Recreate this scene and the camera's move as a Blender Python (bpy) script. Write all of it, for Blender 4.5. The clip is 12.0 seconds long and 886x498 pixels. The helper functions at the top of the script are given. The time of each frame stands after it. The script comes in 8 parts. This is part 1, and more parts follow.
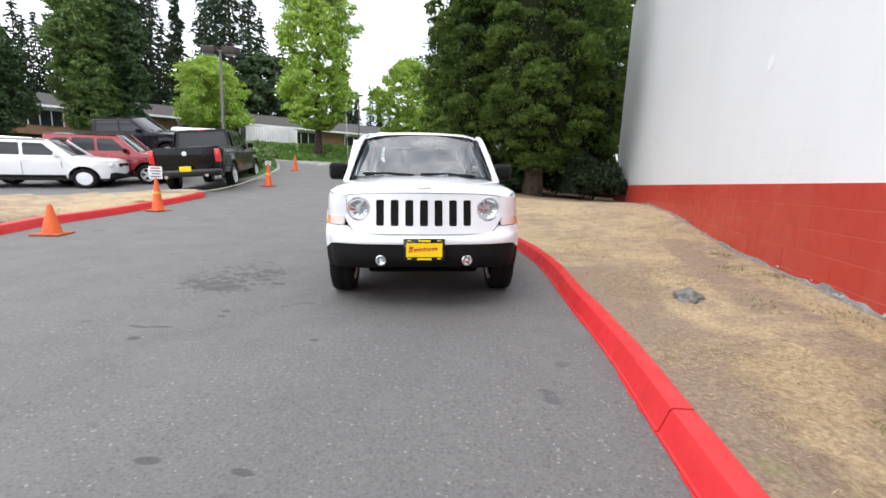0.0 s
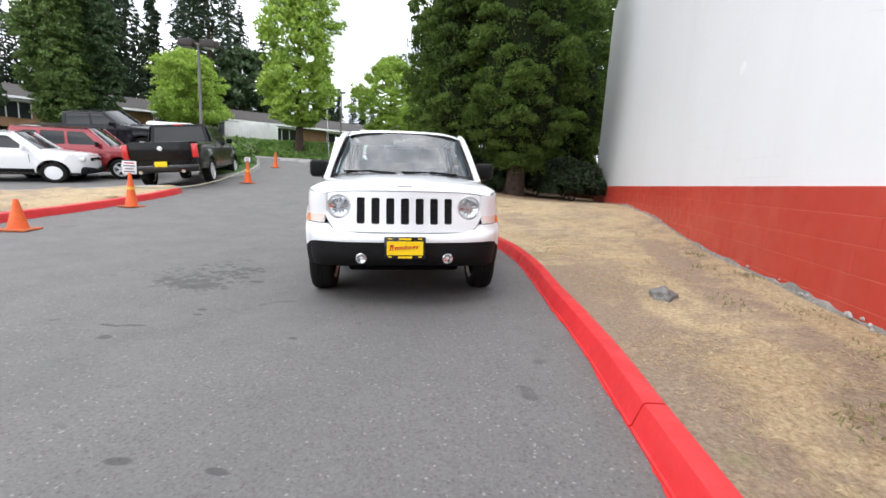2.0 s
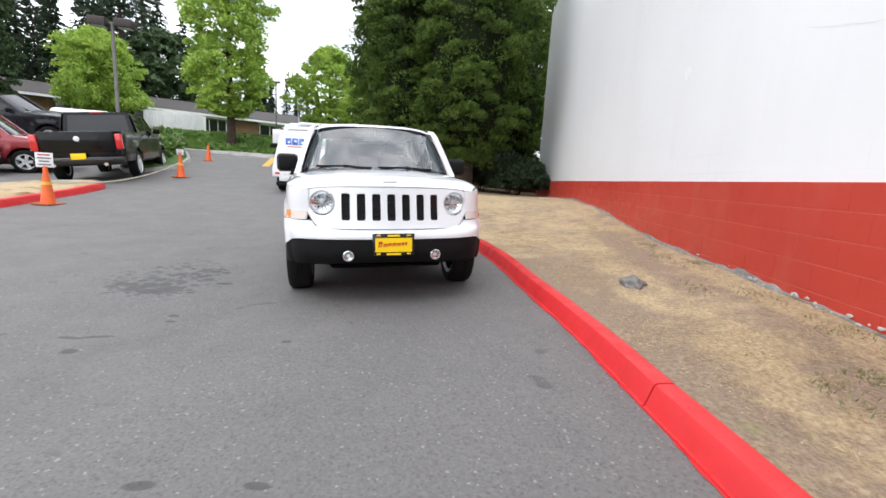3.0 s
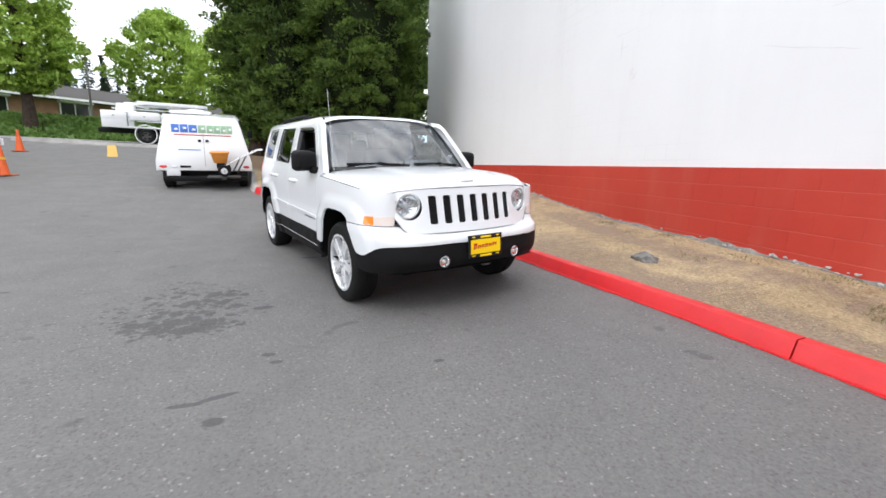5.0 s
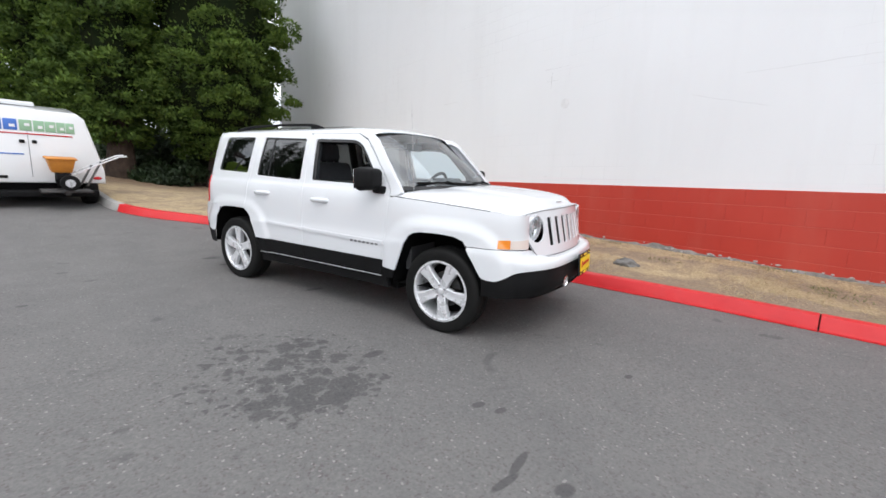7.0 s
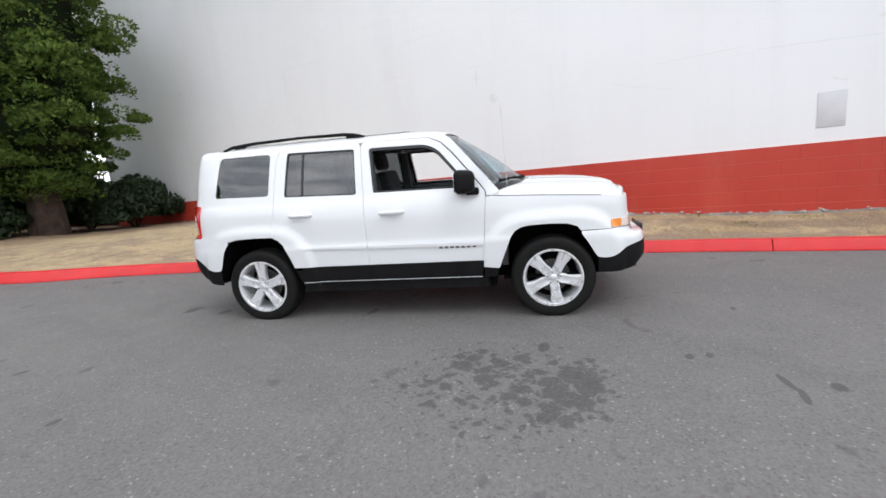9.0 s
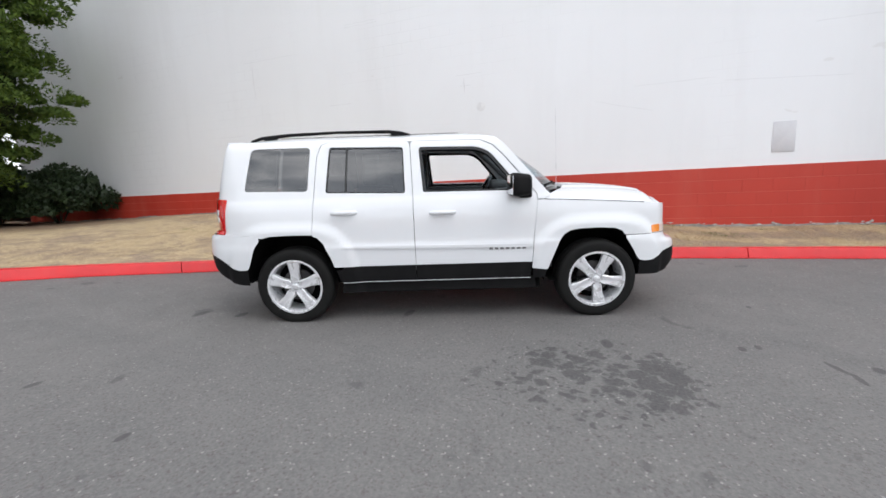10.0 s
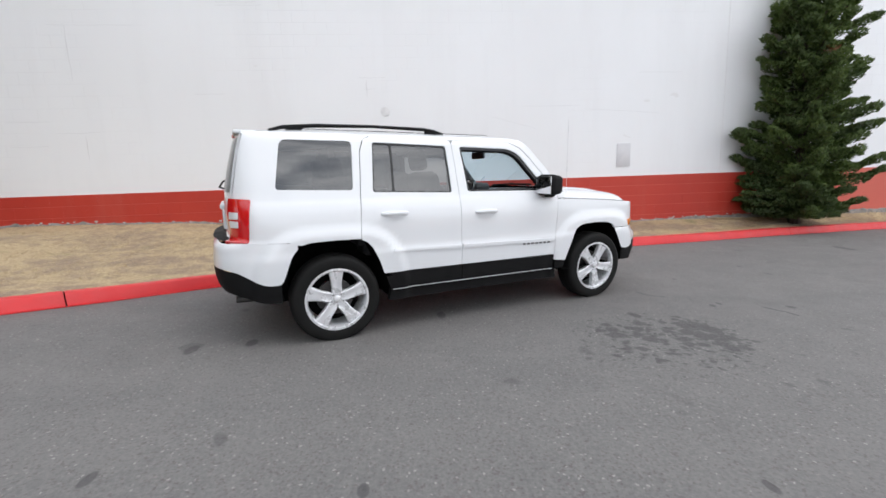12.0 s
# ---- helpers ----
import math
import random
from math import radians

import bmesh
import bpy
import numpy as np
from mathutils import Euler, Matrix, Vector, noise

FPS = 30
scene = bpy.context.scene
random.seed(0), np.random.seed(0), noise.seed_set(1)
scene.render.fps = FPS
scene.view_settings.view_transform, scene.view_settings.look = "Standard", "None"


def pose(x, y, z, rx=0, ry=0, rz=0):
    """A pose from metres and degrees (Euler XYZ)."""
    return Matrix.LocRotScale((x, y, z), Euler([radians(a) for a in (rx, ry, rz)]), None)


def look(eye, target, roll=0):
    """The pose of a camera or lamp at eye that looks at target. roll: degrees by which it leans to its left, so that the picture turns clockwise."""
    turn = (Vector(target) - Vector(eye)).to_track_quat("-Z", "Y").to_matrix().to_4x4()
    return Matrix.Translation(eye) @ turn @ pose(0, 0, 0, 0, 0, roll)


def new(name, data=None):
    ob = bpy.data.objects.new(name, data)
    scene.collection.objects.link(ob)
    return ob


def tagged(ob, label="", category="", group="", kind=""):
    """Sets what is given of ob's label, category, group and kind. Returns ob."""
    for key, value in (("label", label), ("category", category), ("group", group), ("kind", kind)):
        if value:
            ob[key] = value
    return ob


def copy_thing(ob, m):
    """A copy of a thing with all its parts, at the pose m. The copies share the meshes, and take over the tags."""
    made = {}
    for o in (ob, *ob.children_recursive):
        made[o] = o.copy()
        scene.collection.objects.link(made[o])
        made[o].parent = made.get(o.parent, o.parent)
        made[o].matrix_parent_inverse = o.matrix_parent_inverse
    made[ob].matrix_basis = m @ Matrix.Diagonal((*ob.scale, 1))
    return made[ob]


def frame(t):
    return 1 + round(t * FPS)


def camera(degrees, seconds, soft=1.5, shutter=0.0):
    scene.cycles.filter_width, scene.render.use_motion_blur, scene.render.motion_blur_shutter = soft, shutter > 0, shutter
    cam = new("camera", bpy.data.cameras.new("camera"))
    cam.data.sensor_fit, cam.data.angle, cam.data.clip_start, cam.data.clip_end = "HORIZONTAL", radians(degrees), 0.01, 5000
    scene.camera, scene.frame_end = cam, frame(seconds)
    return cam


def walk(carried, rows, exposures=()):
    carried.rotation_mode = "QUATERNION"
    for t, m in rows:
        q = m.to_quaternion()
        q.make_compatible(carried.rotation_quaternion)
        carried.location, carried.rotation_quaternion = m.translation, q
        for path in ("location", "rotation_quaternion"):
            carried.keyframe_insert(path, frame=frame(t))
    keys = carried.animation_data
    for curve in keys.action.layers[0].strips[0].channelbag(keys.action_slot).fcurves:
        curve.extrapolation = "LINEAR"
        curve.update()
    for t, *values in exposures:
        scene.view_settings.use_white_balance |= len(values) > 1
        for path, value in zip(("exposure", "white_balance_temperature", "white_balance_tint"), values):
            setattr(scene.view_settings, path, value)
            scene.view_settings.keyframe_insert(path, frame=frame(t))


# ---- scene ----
cam = camera(92.6, 12.0, soft=1.6)
PATH = [
    (0, (-0.083, 0.239, 1.22), (-0.618, 2.14, 0.901), 2.4),
    (0.5, (-0.075, 0.242, 1.211), (-0.599, 2.147, 0.901), 1.5),
    (1, (-0.065, 0.236, 1.214), (-0.566, 2.147, 0.904), 2.0),
    (1.5, (-0.062, 0.234, 1.219), (-0.546, 2.149, 0.907), 2.3),
    (2, (-0.066, 0.232, 1.216), (-0.521, 2.153, 0.897), 3.1),
    (2.5, (-0.13, 0.216, 1.221), (-0.502, 2.153, 0.884), 4.9),
    (3, (-0.451, 0.159, 1.205), (-0.627, 2.124, 0.876), 3.2),
    (5, (-2.264, 0.344, 1.264), (-1.783, 2.247, 0.88), 1.5),
    (5.5, (-2.803, 0.536, 1.266), (-2.106, 2.376, 0.905), 1.8),
    (6, (-3.334, 0.764, 1.27), (-2.416, 2.502, 0.904), 0.3),
    (6.5, (-3.792, 1.087, 1.272), (-2.72, 2.743, 0.942), 2.5),
    (8.5, (-5.317, 2.599, 1.292), (-3.702, 3.721, 0.929), -6.0),
    (9, (-5.603, 3.01, 1.323), (-3.904, 4.012, 0.994), -5.3),
    (9.5, (-5.873, 3.437, 1.325), (-4.088, 4.28, 1.004), -4.7),
    (10, (-6.05, 3.902, 1.339), (-4.209, 4.618, 1.021), -2.8),
    (10.5, (-6.238, 4.404, 1.349), (-4.315, 4.856, 1.037), -4.1),
    (11, (-6.304, 4.912, 1.339), (-4.349, 5.193, 1.023), -2.6),
    (11.5, (-6.354, 5.421, 1.341), (-4.376, 5.425, 1.04), -2.2),
    (12, (-6.351, 5.933, 1.341), (-4.385, 5.743, 1.028), -2.0),
]
walk(cam, [(t, look(eye, target, roll)) for t, eye, target, roll in PATH], [(0, 0.17), (3, 0.17), (5.5, 0.06), (6.5, -0.12), (9, -0.14), (9.5, -0.17), (12, -0.24)])

# ---- world and sun: bright overcast day ----
scene.view_settings.exposure = 0.0
world = bpy.data.worlds.new("overcast_sky")
scene.world = world
world.use_nodes = True
wn, wl = world.node_tree.nodes, world.node_tree.links
for n in list(wn):
    wn.remove(n)
w_out = wn.new("ShaderNodeOutputWorld")
w_bg = wn.new("ShaderNodeBackground")
w_sky = wn.new("ShaderNodeTexSky")
w_sky.sky_type = "NISHITA"
w_sky.sun_disc = False
w_sky.sun_elevation = radians(55)
w_sky.sun_rotation = radians(200)
w_grey = wn.new("ShaderNodeHueSaturation")
w_grey.inputs["Saturation"].default_value = 0.3
w_co = wn.new("ShaderNodeTexCoord")
w_map = wn.new("ShaderNodeMapping")
w_map.inputs["Scale"].default_value = (1.6, 1.6, 5.0)
w_noise = wn.new("ShaderNodeTexNoise")
w_noise.inputs["Scale"].default_value = 2.6
w_noise.inputs["Detail"].default_value = 7.0
w_ramp = wn.new("ShaderNodeMapRange")
w_ramp.inputs["From Min"].default_value, w_ramp.inputs["From Max"].default_value = 0.35, 0.66
w_tone = wn.new("ShaderNodeMix")
w_tone.data_type = "RGBA"
w_tone.inputs[6].default_value, w_tone.inputs[7].default_value = (6.5, 7.1, 8.1, 1), (16.4, 16.6, 17.2, 1)
w_mix = wn.new("ShaderNodeMix")
w_mix.data_type = "RGBA"
w_mix.inputs[0].default_value = 0.8
wl.new(w_co.outputs["Generated"], w_map.inputs["Vector"])
wl.new(w_map.outputs["Vector"], w_noise.inputs["Vector"])
wl.new(w_noise.outputs["Fac"], w_ramp.inputs["Value"])
wl.new(w_sky.outputs["Color"], w_grey.inputs["Color"])
wl.new(w_grey.outputs["Color"], w_mix.inputs[6])
wl.new(w_ramp.outputs["Result"], w_tone.inputs[0])
wl.new(w_tone.outputs[2], w_mix.inputs[7])
wl.new(w_mix.outputs[2], w_bg.inputs["Color"])
w_bg.inputs["Strength"].default_value = 0.185
wl.new(w_bg.outputs["Background"], w_out.inputs["Surface"])
sun = new("sun", bpy.data.lights.new("sun", "SUN"))
sun.data.energy, sun.data.angle, sun.data.color = 0.9, radians(25), (1.0, 0.97, 0.93)
sun.matrix_world = look((-8, -14, 30), (0, 4, 0))

# ---- helpers for materials and meshes ----
def smooth(a, b, v):
    u = max(0.0, min(1.0, (v - a) / (b - a)))
    return u * u * (3 - 2 * u)


def soft_plus(v, k=1.0):
    return k * math.log1p(math.exp(min(40.0, v / k)))


class Mat:
    """A node material with a Principled surface and short ways to wire it."""

    def __init__(self, name, color=(0.5, 0.5, 0.5), rough=0.6, metal=0.0, coat=0.0, spec=0.5):
        self.m = bpy.data.materials.new(name)
        self.m.use_nodes = True
        self.n, self.l = self.m.node_tree.nodes, self.m.node_tree.links
        self.p = self.n["Principled BSDF"]
        self.set("Base Color", (*color, 1))
        self.set("Roughness", rough)
        self.set("Metallic", metal)
        self.set("Coat Weight", coat)
        self.set("Coat Roughness", 0.04)
        self.set("Specular IOR Level", spec)

    def set(self, key, v):
        self.p.inputs[key].default_value = v

    def node(self, kind, **kw):
        nd = self.n.new("ShaderNode" + kind)
        for k, v in kw.items():
            nd.inputs[k.replace("_", " ")].default_value = v
        return nd

    def pos(self):
        return self.n.new("ShaderNodeNewGeometry").outputs["Position"]

    def obj(self):
        return self.n.new("ShaderNodeTexCoord").outputs["Object"]

    def noise(self, vec, scale, detail=4.0, rough=0.55, stretch=None):
        if stretch:
            mp = self.n.new("ShaderNodeMapping")
            mp.inputs["Scale"].default_value = stretch
            self.l.new(vec, mp.inputs["Vector"])
            vec = mp.outputs["Vector"]
        nd = self.node("TexNoise", Scale=scale, Detail=detail, Roughness=rough)
        self.l.new(vec, nd.inputs["Vector"])
        return nd.outputs["Fac"]

    def ramp(self, fac, a, b, lo=0.0, hi=1.0):
        nd = self.n.new("ShaderNodeMapRange")
        for k, v in (("From Min", a), ("From Max", b), ("To Min", lo), ("To Max", hi)):
            nd.inputs[k].default_value = v
        self.l.new(fac, nd.inputs["Value"])
        return nd.outputs["Result"]

    def math(self, op, a, b=None):
        nd = self.n.new("ShaderNodeMath")
        nd.operation = op
        for i, v in enumerate((a, b)):
            if v is None:
                continue
            if isinstance(v, (int, float)):
                nd.inputs[i].default_value = v
            else:
                self.l.new(v, nd.inputs[i])
        return nd.outputs[0]

    def mix(self, fac, a, b):
        nd = self.n.new("ShaderNodeMix")
        nd.data_type = "RGBA"
        for k, v in (("Factor", fac), ("A", a), ("B", b)):
            sock = nd.inputs[k] if k == "Factor" else [s for s in nd.inputs if s.name == k and s.type == "RGBA"][0]
            if isinstance(v, tuple):
                sock.default_value = (*v, 1) if len(v) == 3 else v
            elif isinstance(v, (int, float)):
                sock.default_value = v
            else:
                self.l.new(v, sock)
        return [s for s in nd.outputs if s.type == "RGBA"][0]

    def base(self, sock):
        self.l.new(sock, self.p.inputs["Base Color"])
        return self

    def roughness(self, sock):
        self.l.new(sock, self.p.inputs["Roughness"])
        return self

    def bump(self, height, strength=0.3, distance=0.01):
        nd = self.node("Bump", Strength=strength, Distance=distance)
        self.l.new(height, nd.inputs["Height"])
        self.l.new(nd.outputs["Normal"], self.p.inputs["Normal"])
        return self

    def xyz(self, vec):
        nd = self.n.new("ShaderNodeSeparateXYZ")
        self.l.new(vec, nd.inputs[0])
        return nd.outputs

    def rand(self):
        return self.n.new("ShaderNodeNewGeometry").outputs["Random Per Island"]

    def obrand(self):
        return self.n.new("ShaderNodeObjectInfo").outputs["Random"]


def mottled(name, c1, c2, scale, rough=0.7, bump=0.2, dist=0.004, detail=6.0, fine=40.0, metal=0.0, coat=0.0, spec=0.5):
    """Two tones at a large scale, broken by a fine grain, with a little relief."""
    m = Mat(name, c1, rough, metal, coat, spec)
    v = m.obj()
    big, small = m.noise(v, scale, detail), m.noise(v, fine, 3.0)
    f = m.ramp(m.math("ADD", m.math("MULTIPLY", big, 0.7), m.math("MULTIPLY", small, 0.3)), 0.38, 0.62)
    m.base(m.mix(f, c1, c2))
    m.roughness(m.ramp(big, 0.3, 0.7, max(0.02, rough - 0.08), min(1.0, rough + 0.08)))
    if bump:
        m.bump(small, bump, dist)
    return m.m


def glassy(name, color, rough=0.02, ior=1.5):
    """Thin window glass: clear or tinted see-through film with a real mirror gloss, alike from both sides."""
    m = bpy.data.materials.new(name)
    m.use_nodes = True
    n, l = m.node_tree.nodes, m.node_tree.links
    n.remove(n["Principled BSDF"])
    tr, gl, mx, lw = n.new("ShaderNodeBsdfTransparent"), n.new("ShaderNodeBsdfGlossy"), n.new("ShaderNodeMixShader"), n.new("ShaderNodeLayerWeight")
    pw, mr = n.new("ShaderNodeMath"), n.new("ShaderNodeMapRange")
    tr.inputs["Color"].default_value = (*color, 1)
    gl.inputs["Roughness"].default_value = rough
    lw.inputs["Blend"].default_value = 0.5
    pw.operation = "POWER"
    pw.inputs[1].default_value = 5.0
    mr.inputs["To Min"].default_value = ((ior - 1) / (ior + 1)) ** 2
    l.new(lw.outputs["Facing"], pw.inputs[0])
    l.new(pw.outputs[0], mr.inputs["Value"])
    l.new(mr.outputs["Result"], mx.inputs[0])
    l.new(tr.outputs[0], mx.inputs[1])
    l.new(gl.outputs[0], mx.inputs[2])
    l.new(mx.outputs[0], n["Material Output"].inputs["Surface"])
    return m


def link_mesh(name, verts, faces, mat, parent=None, label="", smooth_on=False, normals=None, inv=None):
    me = bpy.data.meshes.new(name)
    me.from_pydata(verts, [], faces)
    me.update()
    if smooth_on:
        me.polygons.foreach_set("use_smooth", [True] * len(me.polygons))
    if normals is not None:
        me.normals_split_custom_set_from_vertices(normals)
    if mat:
        me.materials.append(mat)
    ob = new(name, me)
    if parent is not None:
        ob.parent = parent
    if label:
        ob["label"] = label
    return ob


def part(name, bm, mat, parent=None, label="", shade=True, angle=35):
    """Links a bmesh as one mesh object under a thing or a part."""
    bmesh.ops.recalc_face_normals(bm, faces=bm.faces)
    for f in bm.faces:
        f.smooth = shade
    if shade:
        lim = radians(angle)
        for e in bm.edges:
            e.smooth = len(e.link_faces) == 2 and e.calc_face_angle(0.0) < lim
    me = bpy.data.meshes.new(name)
    bm.to_mesh(me)
    bm.free()
    if mat:
        me.materials.append(mat)
    ob = new(name, me)
    if parent is not None:
        ob.parent = parent
    if label:
        ob["label"] = label
    return ob


def thing(name, label, category, m=None, group="", kind=""):
    ob = new(name)
    ob.empty_display_size = 0.2
    if m is not None:
        ob.matrix_world = m
    return tagged(ob, label, category, group, kind)


def box(size, at=(0, 0, 0), bevel=0.0, segs=2, rot=(0, 0, 0), bm=None):
    own = bmesh.new()
    bmesh.ops.create_cube(own, size=1.0, matrix=Matrix.Diagonal((*size, 1)))
    if bevel:
        bmesh.ops.bevel(own, geom=own.edges[:] + own.verts[:], offset=bevel, segments=segs, profile=0.5, affect="EDGES", clamp_overlap=True)
    bmesh.ops.transform(own, matrix=pose(*at, *rot), verts=own.verts)
    return merge(bm, own)


def merge(bm, own):
    if bm is None:
        return own
    me = bpy.data.meshes.new("tmp")
    own.to_mesh(me)
    own.free()
    bm.from_mesh(me)
    bpy.data.meshes.remove(me)
    return bm


def lathe(profile, n=32, m=None, bm=None, closed=False):
    """A surface turned round z from (radius, height) pairs."""
    own = bmesh.new()
    rings = []
    for r, z in profile:
        if r < 1e-5:
            rings.append([own.verts.new((0, 0, z))] * n)
        else:
            rings.append([own.verts.new((r * math.cos(2 * math.pi * i / n), r * math.sin(2 * math.pi * i / n), z)) for i in range(n)])
    pairs = list(zip(rings, rings[1:])) + ([(rings[-1], rings[0])] if closed else [])
    for a, b in pairs:
        for i in range(n):
            q = [a[i], a[(i + 1) % n], b[(i + 1) % n], b[i]]
            q = [v for k, v in enumerate(q) if v not in q[:k]]
            if len(q) > 2:
                try:
                    own.faces.new(q)
                except ValueError:
                    pass
    if m is not None:
        bmesh.ops.transform(own, matrix=m, verts=own.verts)
    return merge(bm, own)


def tube(points, radius, n=8, bm=None, caps=True):
    """A round bar along points; radius is one number or one per point."""
    own = bmesh.new()
    pts = [Vector(p) for p in points]
    rad = radius if isinstance(radius, (list, tuple)) else [radius] * len(pts)
    rings = []
    for i, p in enumerate(pts):
        d = (pts[min(i + 1, len(pts) - 1)] - pts[max(i - 1, 0)]).normalized()
        u = d.orthogonal().normalized() if i == 0 else (u - d * u.dot(d)).normalized()
        w = d.cross(u)
        rings.append([own.verts.new(p + rad[i] * (math.cos(2 * math.pi * k / n) * u + math.sin(2 * math.pi * k / n) * w)) for k in range(n)])
    for a, b in zip(rings, rings[1:]):
        for k in range(n):
            own.faces.new([a[k], a[(k + 1) % n], b[(k + 1) % n], b[k]])
    if caps:
        own.faces.new(rings[0][::-1])
        own.faces.new(rings[-1])
    return merge(bm, own)


def prism(outline, depth, m=None, bevel=0.0, bm=None):
    """A flat outline in x, y given depth along z."""
    own = bmesh.new()
    f = own.faces.new([own.verts.new((x, y, 0)) for x, y in outline])
    r = bmesh.ops.extrude_face_region(own, geom=[f])
    bmesh.ops.translate(own, verts=[g for g in r["geom"] if isinstance(g, bmesh.types.BMVert)], vec=(0, 0, depth))
    bmesh.ops.recalc_face_normals(own, faces=own.faces)
    if bevel:
        bmesh.ops.bevel(own, geom=own.edges[:], offset=bevel, segments=2, profile=0.5, affect="EDGES", clamp_overlap=True)
    if m is not None:
        bmesh.ops.transform(own, matrix=m, verts=own.verts)
    return merge(bm, own)


def sheet(fn, us, vs, bm=None, flip=False):
    """A grid of points fn(u, v)."""
    own = bmesh.new()
    rows = [[own.verts.new(fn(u, v)) for v in vs] for u in us]
    for a, b in zip(rows, rows[1:]):
        for i in range(len(vs) - 1):
            q = [a[i], a[i + 1], b[i + 1], b[i]]
            own.faces.new(q[::-1] if flip else q)
    return merge(bm, own)


def span(a, b, n):
    return [a + (b - a) * i / n for i in range(n + 1)]


def curve_at(pts, v):
    """Smooth interpolation of (key, value) pairs."""
    if v <= pts[0][0]:
        return pts[0][1]
    for i in range(len(pts) - 1):
        (x0, y0), (x1, y1) = pts[i], pts[i + 1]
        if v <= x1:
            xm, ym = pts[i - 1] if i else (2 * x0 - x1, 2 * y0 - y1)
            xp, yp = pts[i + 2] if i + 2 < len(pts) else (2 * x1 - x0, 2 * y1 - y0)
            h, u = x1 - x0, (v - x0) / (x1 - x0)
            m0, m1 = (y1 - ym) / (x1 - xm) * h, (yp - y0) / (xp - x0) * h
            return y0 * (2 * u**3 - 3 * u * u + 1) + m0 * (u**3 - 2 * u * u + u) + y1 * (3 * u * u - 2 * u**3) + m1 * (u**3 - u * u)
    return pts[-1][1]


# ---- materials ----
def asphalt():
    m = Mat("asphalt", (0.1, 0.1, 0.1), 0.75)
    v = m.pos()
    big = m.noise(v, 0.35, 5.0)
    mid = m.noise(v, 2.6, 6.0, 0.65)
    fine = m.noise(v, 55.0, 4.0, 0.7)
    vor = m.node("TexVoronoi", Scale=95.0)
    m.l.new(v, vor.inputs["Vector"])
    stone = m.xyz(vor.outputs["Color"])
    tone = m.mix(m.ramp(big, 0.3, 0.7), (0.108, 0.105, 0.104), (0.138, 0.134, 0.130))
    tone = m.mix(m.ramp(mid, 0.42, 0.75, 0.0, 0.4), tone, (0.095, 0.095, 0.098))
    tone = m.mix(m.ramp(fine, 0.35, 0.7, 0.0, 0.65), tone, (0.205, 0.197, 0.188))
    tone = m.mix(m.ramp(stone[0], 0.980, 0.992, 0.0, 0.45), tone, (0.40, 0.385, 0.36))
    tone = m.mix(m.ramp(stone[1], 0.88, 0.92, 0.0, 0.35), tone, (0.07, 0.045, 0.047))
    # paler driven lane with long tyre tracks
    track = m.noise(v, 0.9, 3.0, 0.5, (1.0, 0.12, 1.0))
    tone = m.mix(m.ramp(track, 0.5, 0.72, 0.0, 0.25), tone, (0.09, 0.09, 0.092))
    xyz = m.xyz(v)

    def ellipse(cx, cy, rx, ry, turn, a, b):
        c, s = math.cos(radians(turn)), math.sin(radians(turn))
        dx, dy = m.math("SUBTRACT", xyz[0], cx), m.math("SUBTRACT", xyz[1], cy)
        p = m.math("DIVIDE", m.math("ADD", m.math("MULTIPLY", dx, c), m.math("MULTIPLY", dy, s)), rx)
        q = m.math("DIVIDE", m.math("SUBTRACT", m.math("MULTIPLY", dy, c), m.math("MULTIPLY", dx, s)), ry)
        return m.ramp(m.math("ADD", m.math("POWER", m.math("ABSOLUTE", p), 2.0), m.math("POWER", m.math("ABSOLUTE", q), 2.0)), a, b, 1.0, 0.0)

    # splash of dark drips: spots of many sizes, thick along one edge
    warp = m.n.new("ShaderNodeVectorMath")
    warp.operation = "MULTIPLY_ADD"
    wob = m.node("TexNoise", Scale=11.0, Detail=3.0)
    m.l.new(v, wob.inputs["Vector"])
    m.l.new(wob.outputs["Color"], warp.inputs[0])
    warp.inputs[1].default_value = (0.13, 0.13, 0.0)
    m.l.new(v, warp.inputs[2])

    def drips(scale, grow, mask):
        vo = m.node("TexVoronoi", Scale=scale)
        vo.voronoi_dimensions = "2D"
        m.l.new(warp.outputs[0], vo.inputs["Vector"])
        r = m.math("ADD", m.math("MULTIPLY", m.xyz(vo.outputs["Color"])[0], 0.62), m.math("SUBTRACT", m.math("MULTIPLY", mask, grow), 0.44))
        return m.ramp(m.math("SUBTRACT", r, vo.outputs["Distance"]), -0.09, 0.10)

    spl = ellipse(*SPLASH, 0.15, 1.0)
    core = m.math("MULTIPLY", ellipse(*SPLASH_CORE, 0.0, 1.0), m.ramp(mid, 0.36, 0.5, 0.55, 1.0))
    both = m.math("ADD", m.math("MULTIPLY", spl, 0.62), m.math("MULTIPLY", core, 1.0))
    wet = m.math("MAXIMUM", drips(8.0, 0.62, both), m.math("MULTIPLY", drips(17.0, 0.62, both), 0.9))
    wet = m.math("MULTIPLY", wet, m.ramp(m.math("MAXIMUM", spl, core), 0.0, 0.12))
    wet = m.math("MULTIPLY", wet, m.ramp(fine, 0.3, 0.7, 1.0, 0.72))
    tone = m.mix(m.math("MULTIPLY", wet, 0.72), tone, (0.036, 0.035, 0.037))
